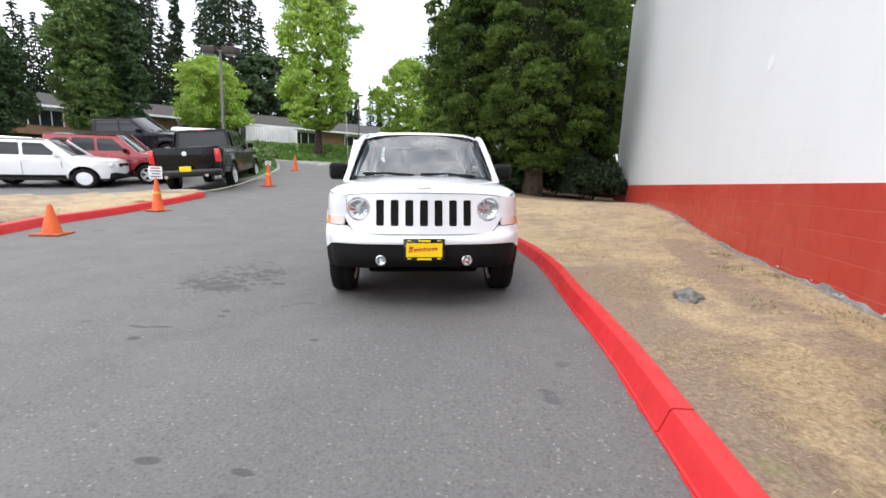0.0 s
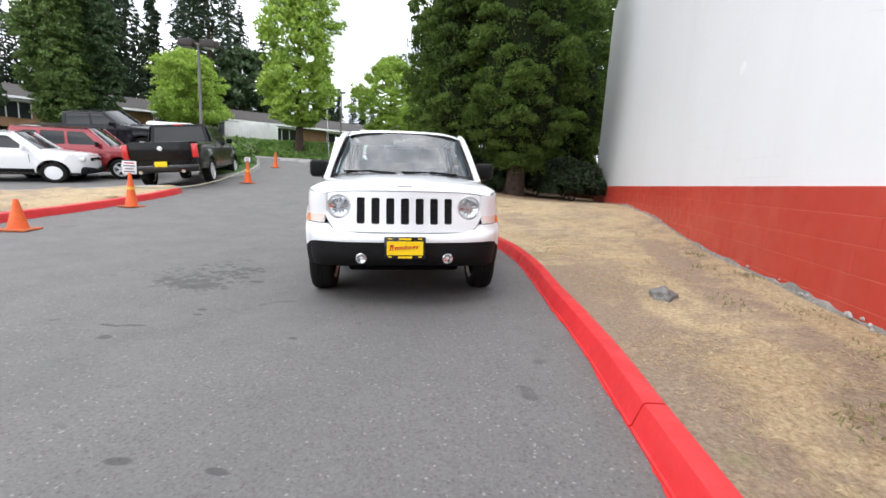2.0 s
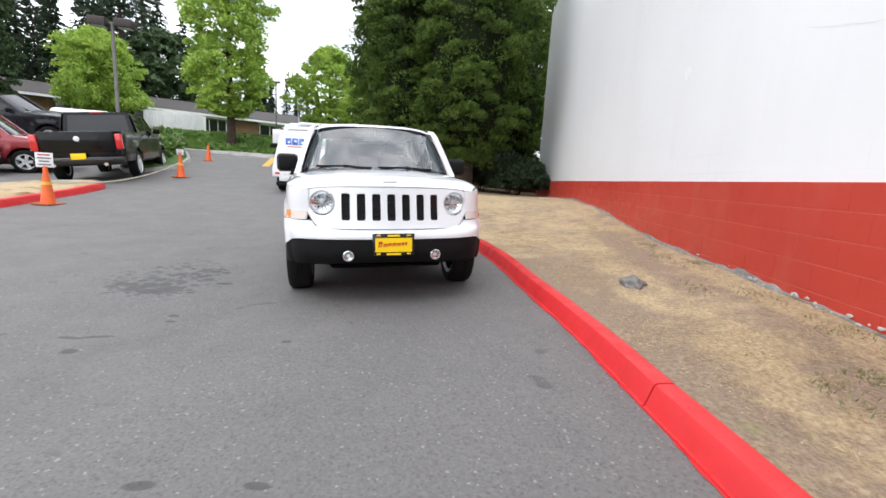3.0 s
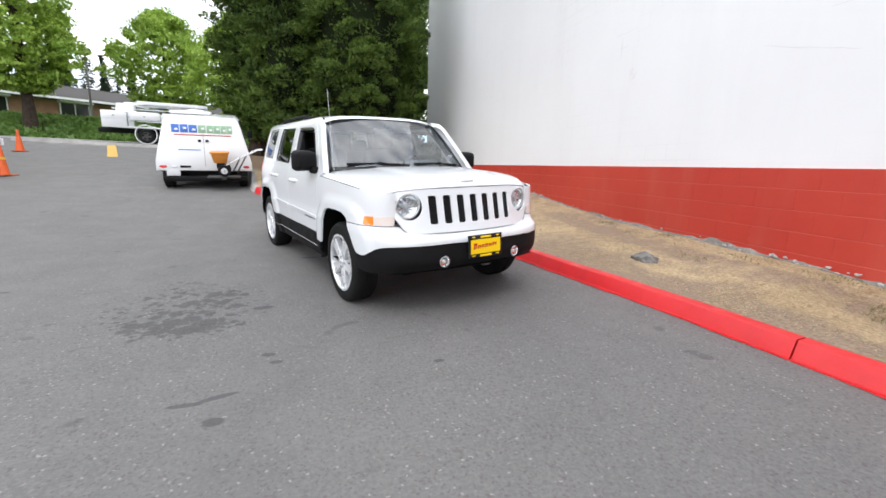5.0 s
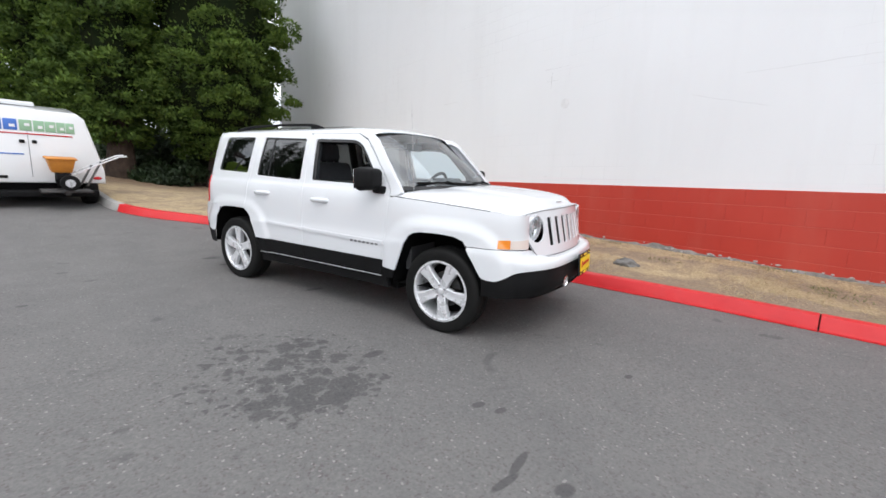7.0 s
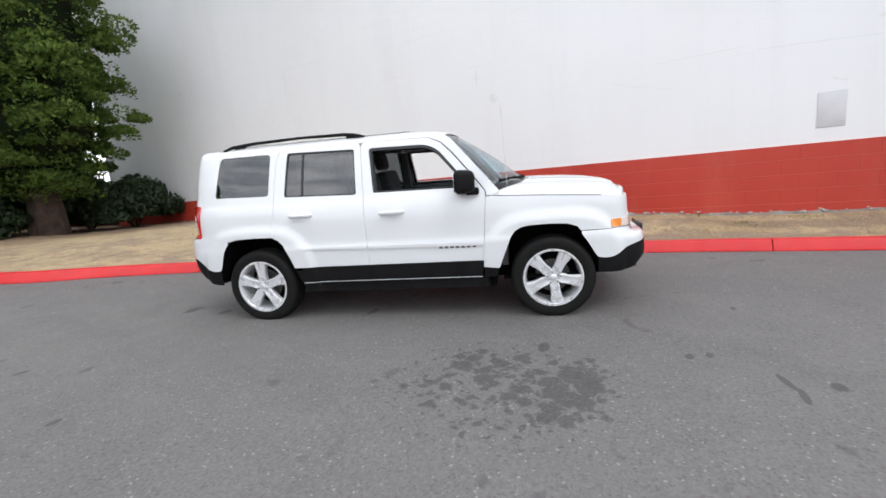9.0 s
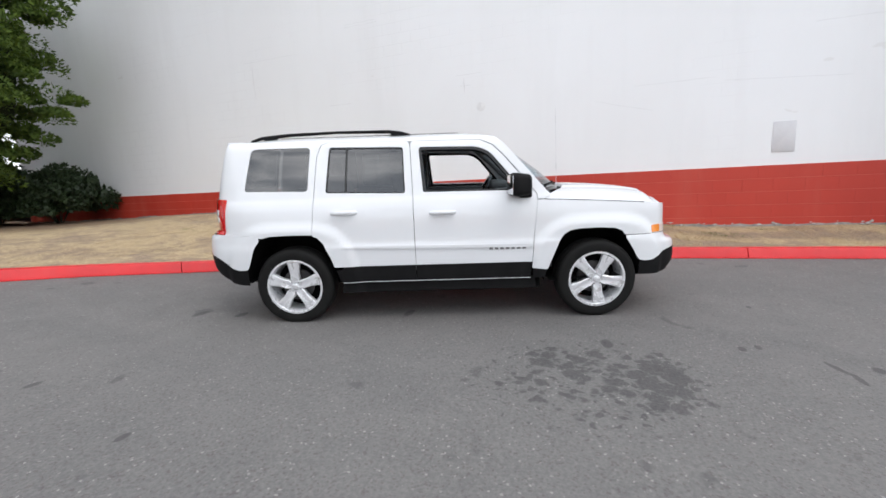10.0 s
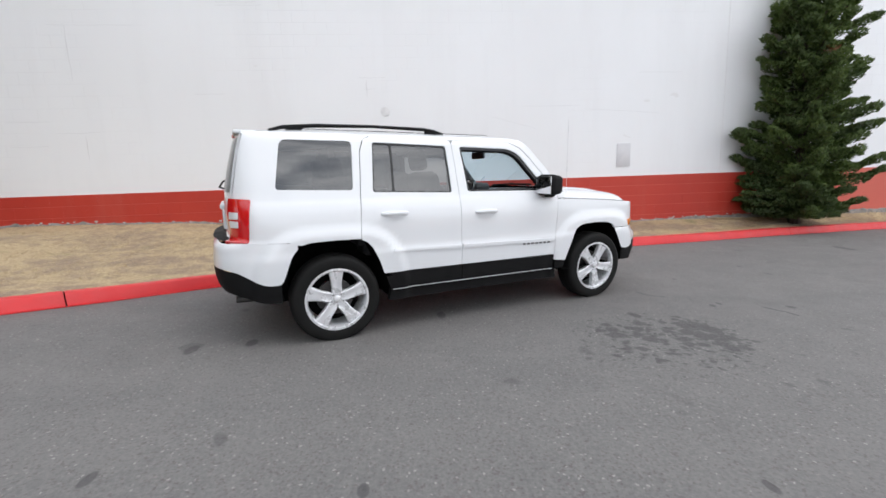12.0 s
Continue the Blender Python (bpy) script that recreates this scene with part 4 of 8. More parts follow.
        fog = part("fog_light", lathe([(0.042, 0.01), (0.044, 0.02), (0.038, 0.022), (0.034, 0.012), (0.0, 0.002)], 24, fm), M_REFLECTOR, car, "small round fog light")
        part("fog_lens", lathe([(0.0, 0.024), (0.024, 0.021), (0.038, 0.016)], 24, fm), M_LENS, fog).visible_shadow = False
        part("fog_bulb", lathe([(0.0, 0.018), (0.010, 0.016), (0.013, 0.006)], 16, fm), M_WHITE_LENS, fog)
        part("bumper_vent", box((0.17, 0.03, 0.022), (sx * 0.56, 2.062, 0.468), 0.006, rot=(0, 0, -14 * sx)), M_GLOSS_BLACK, car)
    for nm, a, b, mat in (("side_marker", 1.775, 1.865, M_AMBER), ("turn_lamp", 1.869, 2.03, M_PALE_AMBER)):
        panel(nm, S, rounded([(a, 0.727), (a, 0.786), (b, 0.792), (b, 0.727)], 0.008, 2), mat, car, lift=0.006, flange=0.02, mirror=True, cut=0.03, label="amber side marker" if nm == "side_marker" else "pale turn signal lens")
    # licence plate in its holder, slightly tilted
    pm = pose(0, 2.185, 0.548, 90, 0, 180) @ pose(0, 0, 0, -3, 0, 0)
    plate = part("plate_frame", box((0.335, 0.178, 0.016), bevel=0.006, segs=2), M_GLOSS_BLACK, car, "black plate frame")
    plate.matrix_basis = pm
    part("plate", box((0.292, 0.112, 0.004), (0, -0.002, 0.0095)), M_YELLOW, plate, "yellow dealer plate")
    bm = bmesh.new()
    for k, (x, w, h, y) in enumerate([(-0.105, 0.03, 0.05, 0.002), (-0.066, 0.032, 0.028, -0.004), (-0.03, 0.03, 0.026, 0.0), (0.006, 0.03, 0.03, 0.002), (0.042, 0.03, 0.026, 0.002), (0.085, 0.045, 0.024, 0.006)]):
        box((w, h * 0.28, 0.003), (x, y + h * 0.3, 0.0125), rot=(0, 0, 6), bm=bm)
        box((w * 0.3, h, 0.003), (x - w * 0.3, y, 0.0125), rot=(0, 0, -14), bm=bm)
        box((w * 0.26, h * 0.9, 0.003), (x + w * 0.25, y, 0.0125), rot=(0, 0, -14), bm=bm)
    part("plate_script", bm, M_RED_INK, plate, "red script bars")
    for w, h, x, y in ((0.10, 0.014, 0, 0.072), (0.115, 0.016, 0, -0.075), (0.03, 0.01, -0.12, -0.072), (0.03, 0.01, 0.12, -0.072), (0.03, 0.008, -0.12, 0.074), (0.03, 0.008, 0.12, 0.074)):
        part("plate_bar", box((w, h, 0.003), (x, y, 0.0085)), M_YELLOW, plate)
    # bonnet
    ZC = [(0.86, 1.115), (1.1, 1.118), (1.4, 1.110), (1.65, 1.092), (1.82, 1.068), (1.92, 1.040), (1.98, 1.006)]
    ZE = [(0.80, 1.045), (1.2, 1.024), (1.6, 0.998), (1.85, 0.975), (2.0, 0.972)]

    def hood_edge(y):
        return hero_surf(y, curve_at(ZE, y)).x - 0.004

    def hood_pt(u, v):
        front_y = 1.996 - 0.25 * abs(u * 0.70) ** 2
        back_y = 1.165 - 0.325 * abs(u) ** 2.6
        y = back_y + (front_y - back_y) * v
        e = hood_edge(min(y, 1.93))
        if y > 1.70:
            e = min(e, 0.815 - (y - 1.70) * 0.50)
        x = u * e
        ze, zc = curve_at(ZE, y), curve_at(ZC, y)
        prof = 1 - 0.40 * abs(u) ** 2.2 - 0.60 * abs(u) ** 9
        bulge = 0.012 * (1 - smooth(0.42, 0.56, abs(u))) * (1 - smooth(0.85, 1.0, v))
        lip = 0.998 - 0.03 * abs(x / 0.67) ** 3
        z = ze + (zc - ze) * prof + bulge
        return (x, y, z + (lip - z) * smooth(0.84, 1.0, v) ** 1.5)
    us = [math.copysign(abs(t) ** 0.8, t) for t in span(-1, 1, 44)]
    hood_bm = sheet(hood_pt, us, span(0, 1, 36), flip=True)
    rim = [e for e in hood_bm.edges if len(e.link_faces) == 1]
    r = bmesh.ops.extrude_edge_only(hood_bm, edges=rim)
    bmesh.ops.translate(hood_bm, verts=[g for g in r["geom"] if isinstance(g, bmesh.types.BMVert)], vec=(0, -0.006, -0.032))
    part("bonnet", hood_bm, M_PAINT, car, angle=45)
    for sx in (-1, 1):
        part("bonnet_seam", tube([(sx * (hood_edge(y) + 0.003), y, curve_at(ZE, y) - 0.002) for y in span(0.86, 1.70, 14)], 0.0028, 5), M_GLOSS_BLACK, car)
    part("bonnet_badge", box((0.12, 0.012, 0.010), (0, 1.93, 1.034), 0.003), M_ALLOY, car)
    # added black strip, stands in for the shade in the gap below the bonnet
    part("bonnet_gap_shade", sheet(lambda u, v: (u * 0.62, 1.95 + 0.02 * v - 0.24 * abs(u * 0.62) ** 2, 0.955), span(-1, 1, 10), span(0, 1, 1)), M_GLOSS_BLACK, car)
    part("cowl", sheet(lambda u, v: (u * 0.745, 1.19 - 0.315 * abs(u) ** 2.5 - 0.11 * v, 1.078 + 0.016 * v - 0.03 * abs(u) ** 3), span(-1, 1, 16), span(0, 1, 4)), M_BLACK_TRIM, car)
    # windscreen, roof, rails
    def screen(u, v):
        x = u * (0.75 - 0.13 * v)
        y = 1.135 - 0.30 * abs(u) ** 2.3 - (0.675 - 0.18 * abs(u) ** 2.3) * v + 0.045 * v * (1 - v) * 4 * (1 - 0.6 * u * u)
        return (x, y, 1.088 - 0.015 * abs(u) ** 3 * (1 - v) + (0.492 - 0.012 * abs(u) ** 3) * v + 0.012)
    ws = part("windscreen", sheet(screen, span(-1, 1, 20), span(0, 1, 14)), M_SCREEN, car, "clear laminated windscreen")
    ws.visible_shadow = False

    def screen_edge(side):
        return [tuple(Vector(screen(side * 1.004, v)) + Vector((0, 0.0, 0.004))) for v in span(0, 1, 14)]
    for sd in (-1, 1):
        part("screen_trim", tube(screen_edge(sd), 0.011, 6), M_GLOSS_BLACK, car)
    part("screen_foot", sheet(lambda u, v: tuple(Vector(screen(u, 0.055 * v)) + Vector((0, 0.003, 0.002))), span(-1, 1, 16), span(0, 1, 2)), M_GLOSS_BLACK, car)

    def roof_pt(u, v):
        y = 0.475 - 0.055 * abs(u) ** 2.4 - (2.37 - 0.06 * abs(u) ** 2) * v
        e = 0.655 - 0.03 * smooth(0.25, -0.1, v) - 0.035 * smooth(0.85, 1.0, v)
        z = 1.606 + 0.034 * (1 - abs(u) ** 3.2) - 0.016 * abs(u) ** 10 - 0.020 * (1 - smooth(0.0, 0.16, v)) - 0.030 * max(0.0, 1 - v / 0.035) ** 1.5 - 0.022 * smooth(0.8, 1.0, v)
        return (u * e, y, z)
    us = [math.copysign(abs(t) ** 0.7, t) for t in span(-1, 1, 30)]
    part("roof_panel", sheet(roof_pt, us, [0, 0.006, 0.013, 0.022, 0.035, 0.055] + span(0.08, 1, 28)), M_PAINT, car)
    for sd in (-1, 1):
        pts = [(sd * 0.560, -0.27, 1.618), (sd * 0.560, -0.36, 1.640), (sd * 0.562, -0.46, 1.652), (sd * 0.565, -0.9, 1.660), (sd * 0.562, -1.35, 1.650), (sd * 0.555, -1.60, 1.632), (sd * 0.55, -1.70, 1.606)]
        rail = part("roof_rail", tube(pts, [0.010, 0.015, 0.015, 0.012, 0.015, 0.015, 0.010], 8), M_BLACK_TRIM, car, "black roof rail")
        for y in (-0.38, -1.52):
            part("rail_foot", box((0.030, 0.13, 0.034), (sd * 0.559, y, 1.628), 0.012), M_BLACK_TRIM, rail)
        part("roof_ditch", box((0.008, 1.75, 0.004), (sd * 0.600, -0.72, 1.6195)), M_BLACK_TRIM, car)
    # tailgate, rear glass, lamps, rear bumper
    def tail(x, z):
        d = curve_at(D_TAIL, z)
        return Vector((x, -2.085 + d + 0.32 * x ** 4, z))
    panel("tailgate", tail, rounded([(-0.63, 0.82), (-0.62, 1.13), (-0.575, 1.575), (0.575, 1.575), (0.62, 1.13), (0.63, 0.82)], 0.03), M_PAINT, car, holes=[rounded([(-0.60, 1.17), (-0.545, 1.54), (0.545, 1.54), (0.60, 1.17)], 0.03)], cut=0.08, flip=False)
    panes += panel("rear_glass", tail, rounded([(-0.618, 1.155), (-0.562, 1.548), (0.562, 1.548), (0.618, 1.155)], 0.03), M_TINT, car, lift=0.004, flange=0, cut=0.1)
    part("roof_spoiler", box((1.06, 0.16, 0.03), (0, -1.86, 1.592), 0.012), M_PAINT, car)
    part("stop_lamp", box((0.25, 0.02, 0.02), (0, -1.937, 1.588), 0.004), M_RED_LENS, car)
    part("plate_recess", box((0.5, 0.03, 0.16), (0, -2.05, 0.93), 0.02), M_PAINT, car)
    part("tailgate_handle", box((0.46, 0.05, 0.05), (0, -2.055, 1.03), 0.018), M_PAINT, car)
    wiper = tube([(0.02, -2.035, 1.165), (0.02, -2.075, 1.18), (-0.05, -2.05, 1.22), (-0.33, -1.995, 1.25)], 0.008, 6)
    part("rear_wiper", wiper, M_BLACK_TRIM, car)
    panel("tail_lamp", S, rounded([(-1.895, 0.808), (-1.875, 1.108), (-2.09, 1.118), (-2.11, 0.808)], 0.012, 2), M_RED_LENS, car, lift=0.012, flange=0.03, mirror=True, cut=0.05, label="tall red tail lamp")
    for z0 in (0.915, 0.975):
        panel("reverse_lens", S, rounded([(-1.965, z0), (-1.965, z0 + 0.045), (-2.06, z0 + 0.048), (-2.06, z0)], 0.006, 2), M_WHITE_LENS, car, lift=0.0165, flange=0.01, mirror=True, cut=0.05, label="white reversing lens")
    s_lo = HERO.S[0]

    def rear(name, lo, hi, mat, s0, **kw):
        def P(u, v):
            s = s0 + (s_lo - s0) * (1 - abs(u))
            z = curve_at(lo, -s) + (curve_at(hi, -s) - curve_at(lo, -s)) * v
            q = S(s, z)
            return (q.x if u < 0 else -q.x, q.y, z)
        return part(name, sheet(P, span(-1, 1, 150), span(0, 1, 10)), mat, car, **kw)
    rear("rear_bumper", [(1.57, 0.755), (1.62, 0.69), (1.69, 0.515), (1.74, 0.498), (1.80, 0.503), (1.90, 0.55), (1.98, 0.60), (2.1, 0.63), (2.2, 0.635), (-s_lo, 0.635)], [(1.57, 0.796), (2.0, 0.804), (-s_lo, 0.804)], M_PAINT, -1.575)
    rear("rear_lower_bumper", [(1.70, 0.36), (1.80, 0.365), (1.95, 0.405), (2.1, 0.44), (-s_lo, 0.45)], [(1.69, 0.51), (1.74, 0.493), (1.80, 0.498), (1.90, 0.545), (1.98, 0.595), (2.1, 0.625), (2.2, 0.63), (-s_lo, 0.63)], M_BLACK_TRIM, -1.70, label="black rear lower bumper")
    part("bumper_step", sheet(lambda u, v: (u * 0.66, -2.15 + 0.11 * v + 0.12 * abs(u) ** 3, 0.806), span(-1, 1, 16), span(0, 1, 2)), M_BLACK_TRIM, car)
    part("exhaust_pipe", tube([(0.42, -1.6, 0.30), (0.42, -2.02, 0.31)], 0.03, 12), M_DARK_METAL, car)
    # wheel wells and underside
    for sx in (-1, 1):
        for arch in ([(-0.886, 0.33)] + ARCH_R + [(-1.73, 0.38)], [(0.865, 0.33)] + ARCH_F + [(1.695, 0.36)]):
            bm = bmesh.new()
            mid = sum(p[0] for p in arch) / len(arch)
            rows_ = []
            for s, z in densify(arch, 0.05):
                if z < 0.385 and abs(s - mid) < 0.36:
                    continue
                q = S(s, z)
                q = Vector((q.x - 0.012, q.y + math.copysign(0.003, s - mid), z + 0.003))
                rows_.append([bm.verts.new((sx * x, q.y, q.z)) for x in (q.x, 0.62, 0.40)])
            for a, b in zip(rows_, rows_[1:]):
                for i in (0, 1):
                    bm.faces.new([a[i], b[i], b[i + 1], a[i + 1]])
            bm.faces.new([r_[2] for r_ in rows_])
            part("wheel_liner", bm, M_LINER, car)
    under = box((1.0, 3.5, 0.14), (0, 0, 0.33), 0.03)
    box((1.56, 1.7, 0.16), (0, 0, 0.32), 0.03, bm=under)
    box((1.3, 0.5, 0.14), (0, 1.76, 0.46), 0.03, bm=under)
    box((1.3, 0.4, 0.14), (0, -1.84, 0.47), 0.03, bm=under)
    part("underbody", under, M_LINER, car)
    part("axle", tube([(-0.7, -1.3175, 0.30), (0.7, -1.3175, 0.30)], 0.035, 10), M_DARK_METAL, car)
    for yc, nm in ((1.3175, 8), (-1.3175, 36)):
        for sx in (1, -1):
            wheel_at(car, sx * 0.768, yc, 0.343, 0.238, 0.212, 5, sx > 0, M_ALLOY, nm)
    # mirrors, handles, aerial, wipers
    for sx in (-1, 1):
        mb = box((0.215, 0.165, 0.19), (0, 0, 0), 0.045, 4)
        for v in mb.verts:
            if v.co.y > 0.0:
                v.co.x *= 0.88
                v.co.z *= 0.9
        mir = part("door_mirror", mb, M_BLACK_TRIM, car, "black plastic door mirror")
        mir.matrix_basis = pose(sx * 0.928, 0.645, 1.170, 0, 0, sx * 6)
        part("mirror_glass", box((0.185, 0.004, 0.155), (0, -0.083, 0), 0.0015), M_CHROME, mir)
        arm = box((0.14, 0.11, 0.06), (sx * -0.10, 0.06, -0.085), 0.018)
        part("mirror_arm", arm, M_BLACK_TRIM, mir)
        for y, z in ((-0.84, 0.972), (-0.0, 0.952)):
            q = S(y, z)
            hb = tube([(0, -0.105, 0.0), (0.022, -0.085, 0.002), (0.034, -0.04, 0.004), (0.036, 0.02, 0.005), (0.03, 0.07, 0.004), (0.0, 0.105, 0.0)], [0.013, 0.017, 0.019, 0.019, 0.018, 0.015], 10)
            for v in hb.verts:
                v.co.x *= sx
            h = part("door_handle", hb, M_PAINT, car)
            h.matrix_basis = pose(sx * (q.x - 0.006), y, z)
            part("handle_pocket", box((0.004, 0.13, 0.05), (sx * 0.004, 0.0, -0.006), 0.0015), M_PAINT, h)
    ab = tube([(0.762, 0.985, 1.03), (0.765, 0.98, 1.06)], 0.010, 8)
    mast = tube([(0.765, 0.98, 1.06), (0.785, 0.955, 1.78)], 0.0018, 6)
    part("aerial_base", ab, M_BLACK_TRIM, car)
    part("aerial", mast, M_ALLOY, car, "thin steel whip aerial")
    for x0, y0, x1, v1 in ((0.10, 1.14, 0.60, 0.085), (-0.52, 1.05, 0.02, 0.07)):
        a = Vector(screen(x1 / 0.71, v1)) + Vector((0, 0.02, 0.012))
        b = Vector(screen((x0 - 0.02) / 0.71, 0.05)) + Vector((0, 0.02, 0.012))
        bm = tube([(x0 - 0.05, y0, 1.10), tuple((a + b) / 2 + Vector((0, 0.015, 0.02)))], 0.008, 6)
        tube([tuple(b), tuple((a + b) / 2 + Vector((0, 0.004, 0.008))), tuple(a)], 0.011, 6, bm)
        part("windscreen_wiper", bm, M_BLACK_TRIM, car)
    # small lettering bars on the doors
    for sx in (1, -1):
        for k in range(7):
            y = 0.405 + 0.047 * k
            q = S(y, 0.634)
            part("lettering_bar", box((0.004, 0.030, 0.020), (sx * (q.x + 0.003), y, 0.634), 0.001, 1), M_GREY_INK, car)
    part("window_sticker", box((0.05, 0.003, 0.065), tuple(Vector(screen(-0.80, 0.23)) + Vector((0, -0.012, 0))), rot=(-42, 0, 0)), M_STICKER, car, "white service sticker")
    # cabin
    part("floor_pan", box((0.76, 1.1, 0.05), (0, -1.35, 0.46), 0.01, bm=box((1.46, 1.66, 0.05), (0, 0.0, 0.45), 0.01)), M_INTERIOR, car)
    part("dashboard", box((1.40, 0.36, 0.30), (0, 0.70, 0.93), 0.09, 4), M_INTERIOR, car)
    part("dash_top", box((1.30, 0.42, 0.05), (0, 0.76, 1.065), 0.02, 3), M_INTERIOR, car)
    part("binnacle", box((0.34, 0.2, 0.10), (-0.36, 0.60, 1.12), 0.04, 4), M_INTERIOR, car)
    part("centre_console", box((0.24, 0.9, 0.30), (0, 0.15, 0.62), 0.04, 3), M_INTERIOR, car)
    part("firewall", box((1.5, 0.05, 0.62), (0, 0.93, 0.74)), M_INTERIOR, car)
    part("headlining", sheet(lambda u, v: (0.60 * u, 0.36 - 2.1 * v, 1.56 + 0.03 * (1 - u * u)), span(-1, 1, 6), span(0, 1, 6)), M_HEADLINER, car)
    st = bmesh.new()
    m = pose(-0.36, 0.44, 1.06, 62, 0, 0)
    ring = [(0.18 * math.cos(a), 0.18 * math.sin(a)) for a in [2 * math.pi * k / 28 for k in range(29)]]
    tube([tuple(m @ Vector((x, y, 0))) for x, y in ring], 0.016, 8, st, caps=False)
    for a in (-0.3, math.pi + 0.3, -math.pi / 2):
        tube([tuple(m @ Vector((0, 0, -0.02))), tuple(m @ Vector((0.17 * math.cos(a), 0.17 * math.sin(a), 0)))], 0.015, 6, st)
    lathe([(0.0, 0.0), (0.06, -0.005), (0.07, -0.03), (0.03, -0.2)], 16, m, st)
    part("steering_wheel", st, M_GLOSS_BLACK, car)
    for sx in (-1, 1):
        seat = part("front_seat", box((0.50, 0.52, 0.16), (sx * 0.36, -0.05, 0.66), 0.06, 4), M_SEAT, car)
        part("seat_back", box((0.48, 0.16, 0.62), (sx * 0.36, -0.33, 0.99), 0.06, 4, rot=(14, 0, 0)), M_SEAT, seat)
        part("head_restraint", box((0.27, 0.10, 0.19), (sx * 0.36, -0.435, 1.40), 0.045, 4, rot=(10, 0, 0)), M_SEAT, seat)
        for px in (0.31, 0.41):
            part("restraint_post", tube([(sx * px, -0.40, 1.28), (sx * px, -0.43, 1.36)], 0.007, 6), M_CHROME, seat)
        part("b_pillar", box((0.05, 0.10, 0.98), (sx * 0.735, -0.25, 1.0), 0.012, rot=(0, -7 * sx, 0)), M_INTERIOR, car)
        part("c_pillar", box((0.05, 0.10, 0.45), (sx * 0.705, -1.09, 1.33), 0.012, rot=(0, -12 * sx, 0)), M_INTERIOR, car)
        part("door_card", box((0.05, 1.60, 0.56), (sx * 0.775, -0.03, 0.82), 0.02), M_INTERIOR, car)
        part("cargo_side", box((0.05, 0.7, 0.30), (sx * 0.72, -1.45, 0.98), 0.02), M_INTERIOR, car)
        part("inner_a_pillar", tube([(sx * 0.69, 0.82, 1.10), (sx * 0.645, 0.55, 1.36), (sx * 0.60, 0.33, 1.55)], 0.03, 8), M_INTERIOR, car)
    bench = part("rear_bench", box((1.30, 0.48, 0.16), (0, -0.80, 0.68), 0.06, 4), M_SEAT, car)
    part("bench_back", box((1.30, 0.15, 0.60), (0, -1.10, 0.98), 0.06, 4, rot=(16, 0, 0)), M_SEAT, bench)
    for x in (-0.38, 0.38):
        part("head_restraint", box((0.25, 0.10, 0.17), (x, -1.20, 1.33), 0.04, 4, rot=(12, 0, 0)), M_SEAT, bench)
    mm = box((0.24, 0.035, 0.07), (0, 0.42, 1.465), 0.015, 3)
    tube([(0, 0.43, 1.49), (0, 0.46, 1.55)], 0.012, 6, mm)
    part("inside_mirror", mm, M_INTERIOR, car)
    for p in panes:
        p.visible_shadow = False
    return car


hero_car()
